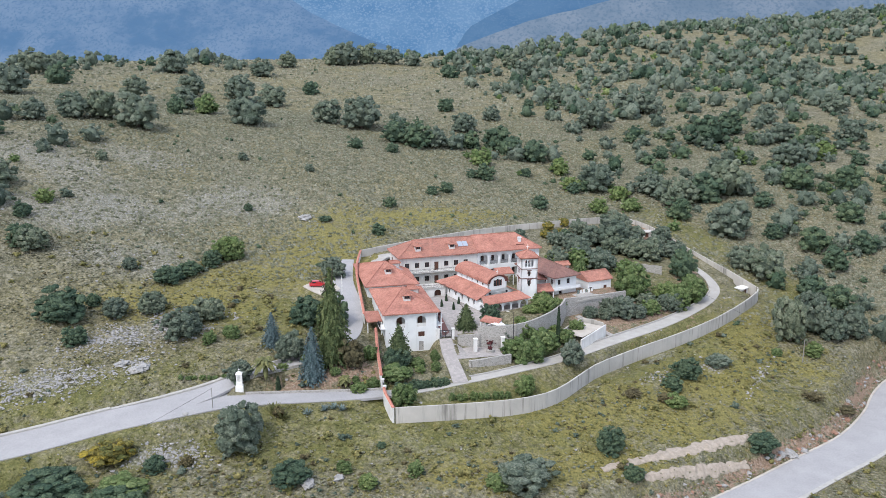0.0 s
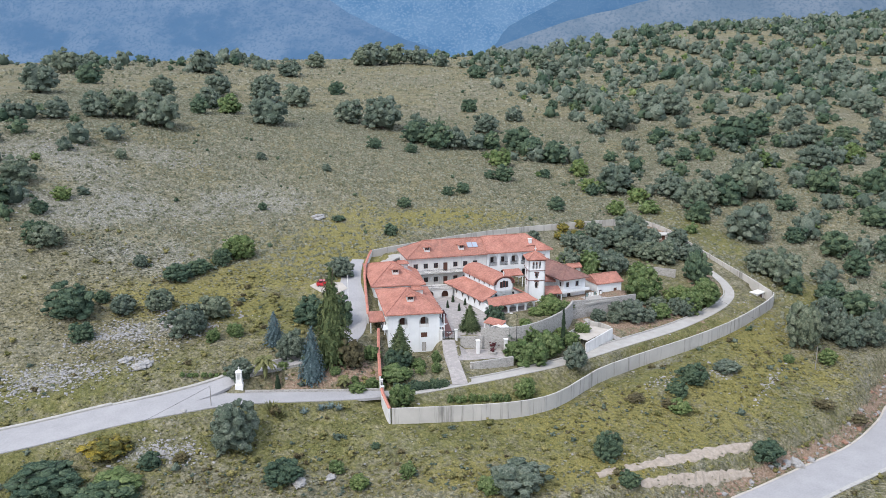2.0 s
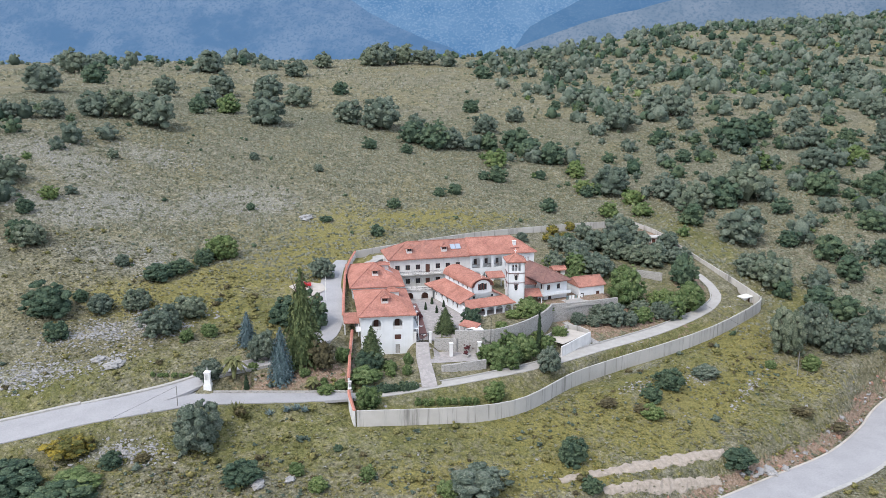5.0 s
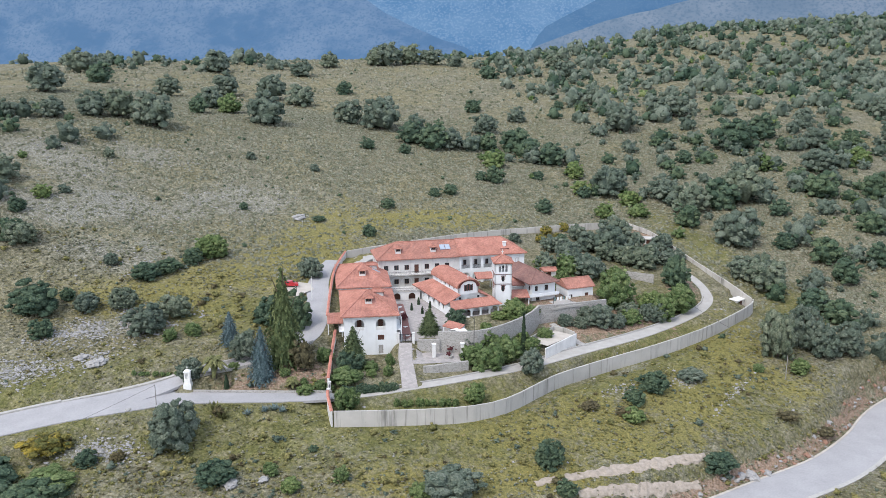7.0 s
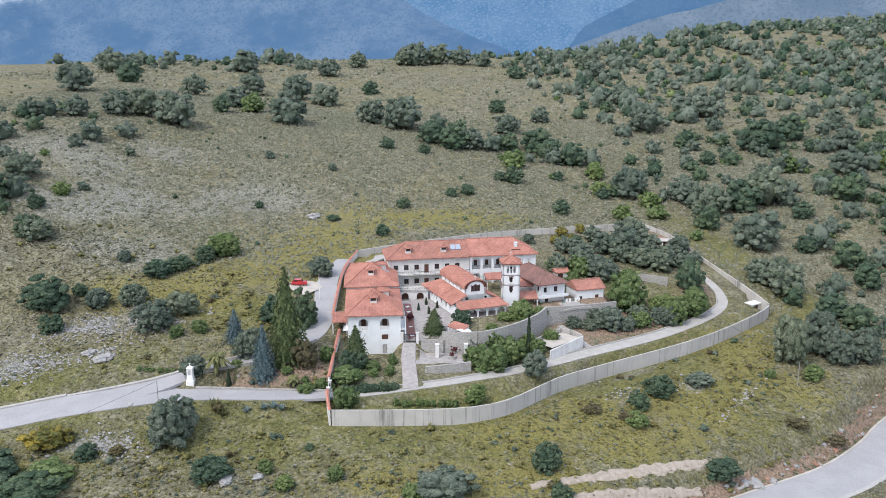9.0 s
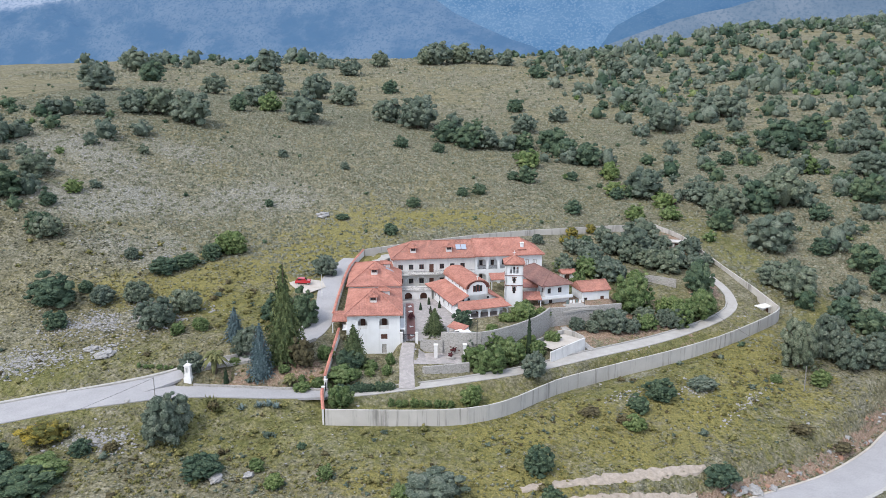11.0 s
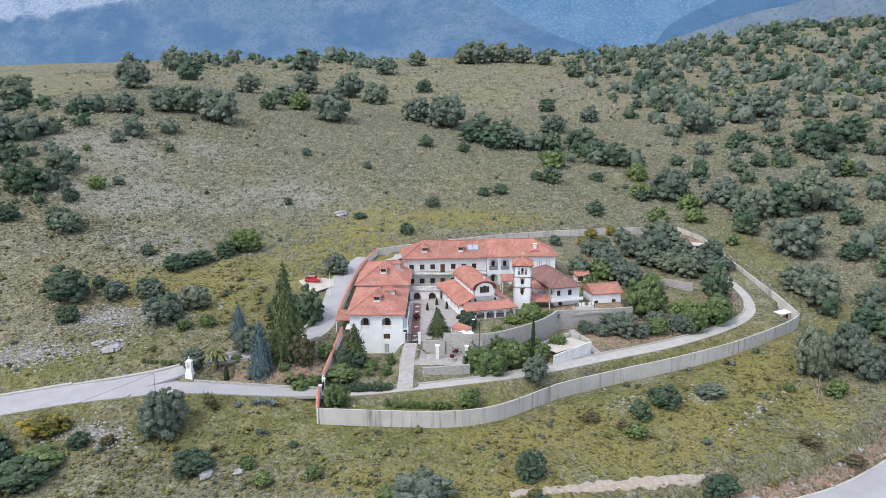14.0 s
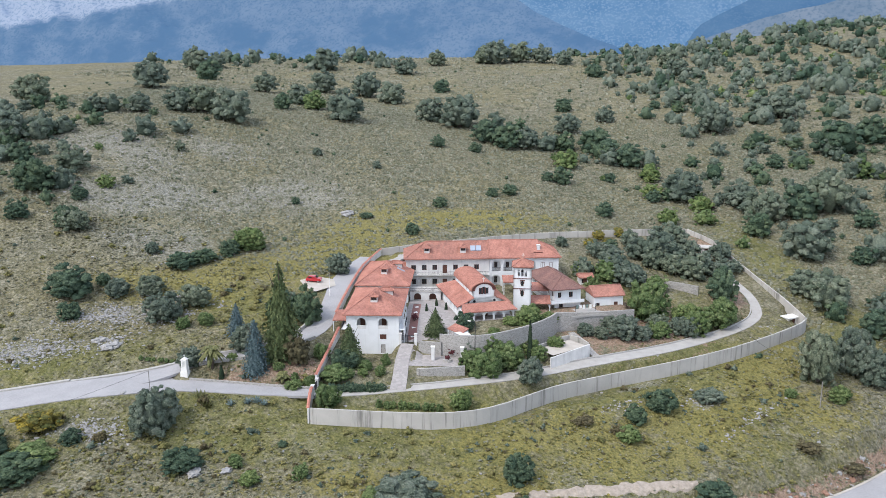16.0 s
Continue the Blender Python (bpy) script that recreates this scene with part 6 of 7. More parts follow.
OAK_ROWS_A = [(-9.8, 167.2, 7.4, 5.0), (66.6, 229.4, 9.5, 10.2), (-188.1, 425.5, 15.4, 11.2), (-111.2, 369.8, 10.3, 7.5), (-71.3, 467.0, 11.0, 8.0), (-19.0, 342.7, 13.7, 10.0), (-9.9, 338.7, 13.6, 9.9), (1.6, 418.7, 9.7, 7.1), (3.9, 539.1, 12.5, 9.1), (-32.9, 323.0, 6.5, 4.7), (-19.2, 326.0, 5.7, 4.1), (-3.6, 283.2, 4.8, 3.5), (1.2, 288.0, 5.8, 4.2), (-16.9, 266.5, 5.0, 3.7), (-18.8, 243.8, 5.0, 3.6), (-35.3, 250.1, 4.8, 1.8), (-58.5, 209.2, 6.2, 4.5), (-62.4, 202.7, 8.0, 3.7), (-65.7, 197.9, 8.8, 4.3), (-82.8, 177.0, 12.1, 7.4), (-76.5, 168.5, 5.9, 4.3), (-78.6, 183.8, 4.1, 3.0), (-57.7, 249.1, 3.4, 2.5), (-107.7, 214.5, 5.7, 4.1), (22.5, 354.3, 14.7, 10.7)]
OAK_ROWS_B = [(28.0, 348.4, 11.7, 8.5), (36.5, 341.5, 13.8, 10.0), (15.7, 309.9, 8.7, 6.4), (10.5, 309.3, 5.2, 3.8), (31.2, 320.0, 5.4, 3.9), (32.7, 284.2, 7.3, 5.3), (47.2, 304.8, 6.2, 4.5), (53.2, 425.0, 8.5, 6.2), (42.7, 431.2, 6.3, 4.6), (113.2, 367.2, 20.0, 14.5), (127.6, 382.3, 16.1, 11.7), (162.0, 373.9, 10.8, 7.9), (81.6, 372.9, 6.4, 4.6), (89.5, 349.3, 8.4, 6.1), (128.8, 307.2, 13.4, 9.7), (166.9, 341.0, 7.6, 5.5), (148.5, 309.7, 13.8, 10.0), (109.5, 287.5, 8.7, 6.3), (92.1, 294.3, 14.5, 10.6), (78.1, 278.2, 10.7, 7.8), (115.2, 258.1, 11.5, 8.4), (134.4, 278.0, 10.4, 7.6), (130.9, 257.7, 9.8, 7.1), (117.8, 247.6, 10.3, 7.5)]
OAK_ROWS_C = [(102.4, 228.2, 9.4, 6.9), (107.6, 223.0, 10.2, 7.4), (53.6, 176.3, 7.2, 5.0), (49.0, 170.7, 5.3, 3.4), (30.8, 144.1, 6.5, 5.5), (63.3, 155.7, 7.6, 3.7), (-63.7, 125.7, 13.1, 5.2), (-25.6, 130.7, 7.8, 3.9), (-11.0, 140.1, 1.9, 1.4), (-48.8, 132.2, 4.4, 3.0), (-30.1, 181.6, 9.6, 6.3), (-24.4, 181.6, 8.6, 8.2), (10.8, 186.2, 5.4, 4.8), (37.1, 253.1, 5.2, 3.8), (10.6, 349.4, 10.5, 7.6), (105.1, 264.3, 7.7, 5.6), (33.4, 136.8, 4.7, 2.8), (-121.8, 213.6, 13.4, 9.7), (-137.5, 228.2, 9.6, 7.0), (-114.8, 198.2, 6.7, 4.9), (-102.0, 201.9, 8.2, 6.0), (-52.8, 121.7, 12.2, 4.5), (-106.4, 343.5, 9.7, 7.1), (-138.3, 322.3, 9.7, 7.0)]
LIGHT_ROWS_A = [(-98.6, 358.6, 12.4, 9.0), (-55.5, 214.7, 9.4, 6.8), (-106.5, 225.2, 6.0, 4.4), (14.4, 328.3, 9.9, 7.2), (45.1, 328.1, 9.3, 6.8), (52.5, 282.5, 8.1, 5.9), (62.3, 298.5, 8.6, 6.3), (116.6, 339.8, 10.1, 7.3), (157.2, 350.5, 10.8, 7.8), (-45.3, 173.8, 4.4, 3.2), (-49.5, 171.3, 4.0, 2.9), (-52.3, 125.8, 9.7, 3.3), (89.3, 194.2, 5.4, 3.5), (48.0, 164.2, 5.5, 2.8), (-4.8, 133.9, 3.6, 2.6), (-12.7, 130.6, 4.2, 2.2), (-7.5, 152.5, 5.3, 4.7), (-9.6, 161.6, 7.2, 3.1), (-1.7, 169.8, 2.6, 3.0), (24.1, 192.3, 7.4, 4.3), (18.4, 173.5, 8.6, 6.2), (22.1, 179.4, 8.4, 5.8), (26.1, 186.3, 5.3, 3.8), (30.9, 187.5, 4.0, 2.6)]
LIGHT_ROWS_B = [(35.8, 217.0, 4.6, 6.2), (16.6, 160.9, 5.6, 4.3), (49.2, 214.2, 10.9, 10.2), (66.2, 217.5, 9.6, 7.1), (60.6, 210.7, 7.6, 6.3), (37.5, 232.2, 8.0, 5.8), (52.1, 205.4, 5.9, 4.3), (9.2, 131.8, 5.2, 2.6), (-16.9, 133.9, 3.0, 2.2), (63.3, 283.9, 7.8, 5.7), (46.5, 307.4, 8.3, 6.1), (79.6, 192.2, 2.9, 2.1), (23.6, 196.0, 5.5, 3.7), (-5.2, 167.3, 3.6, 2.3), (-28.0, 165.3, 3.1, 1.9), (-24.3, 162.7, 2.4, 1.5), (-16.6, 157.1, 4.5, 1.9), (-21.6, 161.1, 2.8, 1.7), (-13.7, 159.1, 3.4, 2.3), (-32.2, 161.6, 2.6, 1.7), (-15.0, 167.6, 4.1, 3.3), (38.8, 230.5, 7.2, 5.2), (31.5, 232.0, 6.2, 4.6), (58.0, 214.5, 7.7, 5.3), (62.5, 214.7, 6.8, 4.8)]
LIGHT_ROWS_C = [(66.6, 220.0, 7.9, 5.5), (50.8, 228.4, 6.8, 5.0), (14.9, 175.5, 6.2, 4.5), (17.9, 181.4, 6.4, 4.7), (27.7, 183.4, 5.2, 3.5), (20.6, 191.1, 4.7, 2.0), (24.5, 193.6, 5.3, 2.7), (27.8, 197.9, 4.8, 3.1), (17.6, 185.8, 3.3, 1.5), (22.6, 186.3, 3.8, 1.5)]
BROOM_ROWS_A = [(-57.3, 134.5, 9.4, 4.1), (32.9, 261.5, 4.6, 3.2), (38.5, 266.0, 4.7, 3.3), (31.1, 253.6, 4.2, 3.0), (35.8, 256.6, 3.9, 2.8)]
RUST_ROWS_A = [(-18.6, 163.6, 6.1, 6.9), (-30.6, 147.0, 3.0, 1.8), (89.9, 177.0, 5.6, 1.8), (81.3, 174.7, 5.8, 2.0), (39.5, 165.7, 4.9, 1.5), (46.4, 164.9, 4.2, 2.1), (-43.9, 133.6, 3.1, 1.8)]
BLUE_ROWS_A = [(-26.0, 159.8, 6.4, 11.0), (-36.1, 170.9, 5.6, 7.3)]
PINE_ROWS_A = [(-22.8, 165.3, 9.9, 20.0), (-9.2, 168.6, 8.2, 9.0), (5.2, 183.1, 6.2, 5.8)]
MAROON_ROWS_A = [(10.4, 178.1, 2.7, 2.3), (65.0, 301.7, 5.4, 2.5)]
CYPRESS_ROWS_A = [(26.0, 183.0, 1.4, 9.3), (-32.4, 157.2, 1.4, 2.9)]
PLANTS = [("olive", OLIVE_ROWS_A), ("olive", OLIVE_ROWS_B), ("olive", OLIVE_ROWS_C), ("olive", OLIVE_ROWS_D), ("olive", OLIVE_ROWS_E), ("oak", OAK_ROWS_A), ("oak", OAK_ROWS_B), ("oak", OAK_ROWS_C), ("light", LIGHT_ROWS_A), ("light", LIGHT_ROWS_B), ("light", LIGHT_ROWS_C), ("broom", BROOM_ROWS_A), ("rust", RUST_ROWS_A), ("blue", BLUE_ROWS_A), ("pine", PINE_ROWS_A), ("maroon", MAROON_ROWS_A), ("cypress", CYPRESS_ROWS_A)]


for key, rows in PLANTS:
    for k, (x, y, w, h) in enumerate(rows):
        plant(key, x, y, w, h, k)


def hedge(x0, y0, x1, y1, n, w, h, key="light"):
    for i in range(n):
        t = i / max(1, n - 1)
        plant(key, x0 + (x1 - x0) * t + 0.2 * math.sin(i * 2.3), y0 + (y1 - y0) * t, w * (0.9 + 0.2 * math.sin(i * 1.7) ** 2), h * (0.9 + 0.25 * math.cos(i * 2.1) ** 2), i)


hedge(1.8, 155.5, 13.0, 158.5, 9, 1.9, 1.7, "light")
hedge(-8.8, 157.6, 0.4, 160.6, 9, 2.6, 1.9, "oak")
hedge(-10.1, 161.4, -1.6, 165.6, 4, 2.6, 2.0, "light")
hedge(-52.0, 158.8, -44.0, 160.4, 7, 1.5, 0.9, "light")
hedge(-17.4, 159.6, -11.7, 158.8, 3, 2.4, 1.6, "light")
plant("cypress", -0.3, 194.9, 0.9, 2.0)
plant("cypress", 0.8, 199.6, 0.9, 2.0)
plant("cypress", 2.5, 192.6, 0.9, 2.0)
plant("cypress", 3.8, 197.2, 0.9, 2.0)
plant("maroon", -3.4, 204.5, 1.9, 1.9)
plant("maroon", -1.2, 188.2, 2.0, 2.0)


def palm(x, y, h, w):
    t = thing("palm_tree", pose(x, y, at(x, y)), "palm tree with a shaggy trunk and arching grey-green fronds", "palm tree")
    part("trunk", Geo().tube([(0, 0, -0.3), (0.05, 0, h * 0.3), (0, 0.05, h * 0.62)], [0.42, 0.33, 0.38], 9), MAT_BARK, t)
    rng = np.random.default_rng(4)
    for k in range(46):
        a, up = k * 2.4, rng.uniform(-0.5, 1.1)
        L = w / 2 * rng.uniform(0.85, 1.1)
        g = Geo()
        pts = []
        for s in np.linspace(0, 1, 6):
            r_ = L * (s * math.cos(up) if up > 0 else s * 0.8)
            z = h * 0.62 + L * (s * math.sin(up) - 0.75 * s * s)
            wd = 0.45 * math.sin(math.pi * min(1, s * 0.9 + 0.1))
            n_ = Vector((-math.sin(a), math.cos(a), 0))
            c = Vector((r_ * math.cos(a), r_ * math.sin(a), z))
            pts += [c - n_ * wd - Vector((0, 0, wd * 0.5)), c, c + n_ * wd - Vector((0, 0, wd * 0.5))]
        fs = []
        for i in range(5):
            fs += [(3 * i, 3 * i + 1, 3 * i + 4, 3 * i + 3), (3 * i + 1, 3 * i + 2, 3 * i + 5, 3 * i + 4)]
        g.add(pts, fs)
        part("frond", g, PALM, t)
    return t


palm(-35.2, 158.6, 6.2, 6.6)
palm(-19.4, 158.4, 3.2, 3.4)


def agave(x, y, s, n=22, mat=None, name="agave", label="blue-grey agave rosettes beside the road"):
    t = thing(name, pose(x, y, at(x, y)), label, "agave")
    rng = np.random.default_rng(int(abs(x * 10)))
    for k in range(n):
        a, up = k * 2.39, rng.uniform(0.3, 1.3)
        d = Vector((math.cos(a) * math.cos(up), math.sin(a) * math.cos(up), math.sin(up)))
        n_ = Vector((-math.sin(a), math.cos(a), 0)) * 0.09 * s
        o = Vector((math.cos(a), math.sin(a), 0)) * 0.1 * s
        tip = o + d * s * rng.uniform(0.8, 1.15)
        m_ = o + d * s * 0.45 - Vector((0, 0, 0.05 * s))
        part("leaf", Geo().add([o - n_, o + n_, m_ + n_ * 1.2, tip, m_ - n_ * 1.2], [(0, 1, 2, 4), (4, 2, 3)]), mat or AGAVE, t)
    return t


agave(-22.2, 148.8, 1.3)
agave(-20.6, 149.3, 1.5)
agave(-19.0, 149.1, 1.3)
agave(-25.2, 147.8, 1.2)
agave(-29.7, 146.5, 2.2, mat=PALM, name="yucca", label="spiky yucca with dry leaves at the road edge")
agave(-31.5, 147.6, 2.2, mat=PALM, name="yucca", label="spiky yucca with dry leaves at the road edge")


# ---------------------------------------------------------------- scrub, tussocks, stones: what nobody could count
BOUNDS = [(-8.8, 147.4), (12.7, 152.4), (25.3, 162.5), (40, 180.9), (56.3, 193), (78.8, 213.9), (86, 224.6), (75.6, 245.5), (65.2, 266.4), (58, 273.6), (28.3, 261.5), (4.8, 248.5), (-22.3, 226.9), (-20.6, 200), (-17.6, 182), (-13.6, 168)]


def clear_of_ways(x, y, margin):
    ok = np.ones(x.shape, bool)
    for S, soft in LINES:
        d, h, w = near_line(x, y, S)
        ok &= d > w + margin
    return ok


def scatter(n, x0, x1, y0, y1, rng, density):
    x, y = rng.uniform(x0, x1, n), rng.uniform(y0, y1, n)
    keep = rng.uniform(0, 1, n) < density(x, y)
    return x[keep], y[keep]


def strewn(name, shapes, x, y, w, h, rng, mat, label, category, sink=0.05):
    """Many small plants in one mesh."""
    i, j = np.clip(np.searchsorted(gx, x) - 1, 0, len(gx) - 2), np.clip(np.searchsorted(gy, y) - 1, 0, len(gy) - 2)
    u, v = (x - gx[i]) / (gx[i + 1] - gx[i]), (y - gy[j]) / (gy[j + 1] - gy[j])
    z = (Zg[j, i] * (1 - u) + Zg[j, i + 1] * u) * (1 - v) + (Zg[j + 1, i] * (1 - u) + Zg[j + 1, i + 1] * u) * v - sink
    a = rng.uniform(0, 2 * math.pi, len(x))
    out = []
    for k, (V, F, soft) in enumerate(shapes):
        i = np.arange(k, len(x), len(shapes))
        ca, sa = np.cos(a[i])[:, None], np.sin(a[i])[:, None]
        px_, py_ = V[None, :, 0] * ca - V[None, :, 1] * sa, V[None, :, 0] * sa + V[None, :, 1] * ca
        P = np.stack([px_ * w[i][:, None] + x[i][:, None], py_ * w[i][:, None] + y[i][:, None], V[None, :, 2] * h[i][:, None] + z[i][:, None]], -1)
        out.append((P.reshape(-1, 3), (F[None] + (np.arange(len(i)) * len(V))[:, None, None]).reshape(-1, 4), np.tile(soft, len(i))))
    ob = new(name, quads_mesh(name, joined(out), mat))
    return tagged(ob, label, category, kind="stuff")


rng = np.random.default_rng(77)
outside = lambda x, y: (inside(x, y, BOUNDS) > 1.5)


def east_scrub(x, y):
    """Thick on the eastern hill, thin on the open slope."""
    k = 0.95 * smooth((x - 20 - 0.25 * (430 - y)) / 50) * (0.40 + 0.75 * smooth((wobble(x, y, 27.0) + 0.5) / 0.6))
    k = np.maximum(k, 0.8 * np.exp(-((y - (330 - 0.55 * (x - 40))) / 16) ** 2) * (x > -20) * (x < 100))
    k = np.maximum(k, 0.35 * smooth((y - 470) / 60) * smooth((wobble(x, y, 40.0) + 0.1) / 0.6))
    k = np.maximum(k, 0.5 * smooth((-95 - x) / 25) * (y < 300))
    k = k * (1 - patch(x, y, 70, 395, 30, 9) * 0.95) * (1 - patch(x, y, 82, 255, 12, 34, 28)) * (1 - 0.9 * patch(x, y, 70, 175, 40, 22, 40))
    return np.clip(k, 0, 1) * outside(x, y) * clear_of_ways(x, y, 3.0) * (y > 205)


small = [round_crown(200 + s, 12, 12, 0.055, -0.12, 0.32, (4, 2), (0.09, 0.18)) for s in range(7)]
distant = [round_crown(210 + s, 6, 3, 0.065, -0.12, 0.3, (4, 2), (0.12, 0.21)) for s in range(5)]
tiny = [round_crown(220 + s, 5, 10, 0.08, -0.1, 0.4, (4, 2), (0.13, 0.22)) for s in range(5)]
for name, mat, count, lo, hi, label in (("olive_scrub", OLIVE, 5000, 2.8, 10.5, "grey-green scrub and wild olives over the eastern hill"), ("oak_scrub", OAK, 3300, 2.4, 9.0, "dark evergreen scrub over the hill"), ("light_scrub", LIGHT, 1100, 1.5, 6.0, "fresh green bushes among the scrub")):
    x, y = scatter(int(count * 0.88), -330, 420, 205, 785, rng, east_scrub)
    w = lo + (hi - lo) * rng.uniform(0, 1, len(x)) ** 1.7
    w = w * np.where(y > 400, 1.3, 1.0)
    h = w * rng.uniform(0.62, 0.88, len(x))
    i = y < 400
    strewn(name, small, x[i], y[i], w[i], h[i], rng, mat, label, "scrub", 0.2)
    strewn("far_" + name, distant, x[~i], y[~i], w[~i], h[~i], rng, mat, label + ", far up", "scrub", 0.2)


def slope_dots(x, y):
    return (0.35 + 0.4 * wobble(x, y, 21.0)) * outside(x, y) * clear_of_ways(x, y, 2.0)


x, y = scatter(900, -210, 190, 200, 560, rng, slope_dots)
w = rng.uniform(0.7, 2.2, len(x))
strewn("slope_bushes", tiny, x, y, w, w * 0.65, rng, OAK, "small dark bushes dotted over the open slope", "scrub")


def tuft_shape(seed, n=4):
    r_ = np.random.default_rng(seed)
    D = r_.normal(0, 1, (n, 3))
    D[:, 2] = np.abs(D[:, 2]) * 0.9 + 0.5
    D /= np.linalg.norm(D, axis=1)[:, None]
    return loose(leaves(D * np.array([0.36, 0.36, 0.7]), D + np.array([0, 0, 0.6]), 0.58, r_, 0.25, 1.1))


def cushion(seed, sides=6, rough=0.16):
    """A low rounded tussock, 1 wide and 1 high."""
    v, f, s = lump(np.random.default_rng(seed), sides, 1, 0.05, rough)
    top = np.arange(len(v)) >= sides
    v = v * np.where(top, 1.35, 0.5)[:, None]
    v[:, 2] = np.where(top, 0.5 + 0.3 * v[:, 2] / 1.35, -0.2)
    r_ = np.random.default_rng(seed + 50)
    D = np.stack([np.cos(np.arange(2) * 3.1 + seed), np.sin(np.arange(2) * 3.1 + seed), np.full(2, 0.9)], -1)
    return joined([(v, f, s), loose(leaves(D * np.array([0.3, 0.3, 0.6]), D, 0.5, r_, 0.3, 1.4))])


tufts = [tuft_shape(300 + s) for s in range(6)]
low_cushions = [cushion(350 + s, 4, 0.2) for s in range(11)]


def sage(x, y):
    k = 0.75 + 0.3 * wobble(x, y, 12.0)
    k = k * (1 - 0.75 * cover(x, y, LUSH)) * (1 - 0.5 * cover(x, y, ROCKY)) * (1 - 0.6 * cover(x, y, FLOWERS))
    return k * outside(x, y) * clear_of_ways(x, y, 1.0)


x, y = scatter(80000, -185, 150, 205, 400, rng, sage)
w = 0.55 + 0.95 * rng.uniform(0, 1, len(x)) ** 1.5
strewn("sage_tussocks", low_cushions, x, y, w, w * rng.uniform(0.28, 0.5, len(x)), rng, TUFT, "grey-green sage tussocks over the dry slope", "tussocks")
x, y = scatter(10000, -260, 260, 400, 640, rng, sage)
w = rng.uniform(1.0, 2.2, len(x))
strewn("far_tussocks", low_cushions, x, y, w, w * rng.uniform(0.4, 0.6, len(x)), rng, TUFT, "grey-green tussocks on the far slope", "tussocks")


def meadow(x, y):
    return np.clip(0.7 + 0.5 * wobble(x, y, 7.0), 0, 1) * (1 - 0.6 * cover(x, y, EARTH)) * clear_of_ways(x, y, 0.6) * outside(x, y)


x, y = scatter(52000, -130, 130, 112, 210, rng, meadow)
w = rng.uniform(0.3, 0.9, len(x))
g_ = rng.uniform(0, 1, len(x)) < np.clip(0.15 + cover(x, y, LUSH), 0, 0.8)
strewn("meadow_grass", tufts, x[g_], y[g_], w[g_] * 0.8, w[g_] * 0.4, rng, GRASS, "green meadow grass below the wall", "grass")
strewn("meadow_tussocks", tufts, x[~g_], y[~g_], w[~g_], w[~g_] * 0.5, rng, TUFT, "dry herbs and tussocks on the lower slope", "tussocks")
x, y = scatter(16000, -90, 110, 125, 290, rng, lambda x, y: cover(x, y, FLOWERS) * outside(x, y) * clear_of_ways(x, y, 1.0) * (0.6 + 0.5 * wobble(x, y, 5.0)))
w = rng.uniform(0.4, 0.9, len(x))
strewn("yellow_flowers", tufts, x, y, w, w * 0.55, rng, FLOWER, "drifts of yellow flowering herbs", "flowers")
x, y = scatter(5200, -20, 88, 148, 272, rng, lambda x, y: (inside(x, y, BOUNDS) < -1.0) * clear_of_ways(x, y, 0.4) * (inside(x, y, COURT) > 0.5) * (inside(x, y, TERRACE) > 0.3) * (inside(x, y, BASIN) > 0.3) * (0.5 + 0.5 * wobble(x, y, 6.0)))
w = rng.uniform(0.3, 0.7, len(x))
strewn("garden_grass", tufts, x, y, w, w * 0.45, rng, GRASS, "rough grass inside the boundary wall", "grass")
x, y = scatter(1500, -40, 100, 118, 205, rng, lambda x, y: outside(x, y) * clear_of_ways(x, y, 1.5) * (0.4 + 0.6 * wobble(x, y, 9.0)))
x2, y2 = scatter(900, -110, -15, 110, 215, rng, lambda x, y: outside(x, y) * clear_of_ways(x, y, 1.5) * (0.4 + 0.6 * wobble(x, y, 9.0)))
x, y = np.append(x, x2), np.append(y, y2)
w = 0.7 + 1.9 * rng.uniform(0, 1, len(x)) ** 2.5
belts = [(33, 160, 19, 4.5, 48), (8, 136, 22, 4.0, 10), (52, 172, 13, 4.0, 50), (-36, 131, 30, 8.0, 5), (75, 186, 12, 6.0, 40)]
xb, yb = scatter(12000, -70, 100, 115, 205, rng, lambda x, y: 0.75 * cover(x, y, belts) ** 1.5 * outside(x, y) * clear_of_ways(x, y, 1.2))
x, y, w = np.append(x, xb), np.append(y, yb), np.append(w, rng.uniform(0.5, 1.3, len(xb)))
kind = rng.uniform(0, 1, len(x))
for name, lo, hi, mat, label in (("herb_bushes", 0.0, 0.66, HERB, "low yellow-green herb bushes on the lower slope"), ("brown_bushes", 0.66, 0.80, RUST, "low dry brown bushes on the lower slope"), ("grey_bushes", 0.80, 1.0, OLIVE, "low grey-green bushes on the lower slope")):
    i = (kind >= lo) & (kind < hi)
    strewn(name, tiny, x[i], y[i], w[i], w[i] * 0.55, rng, mat, label, "scrub")


def stone_shape(seed):
    r_ = np.random.default_rng(seed)
    v, f, s = lump(r_, 5, 2, -0.7, 0.24, False)
    return v * 0.5 * r_.uniform(0.7, 1.2, 3), f, s


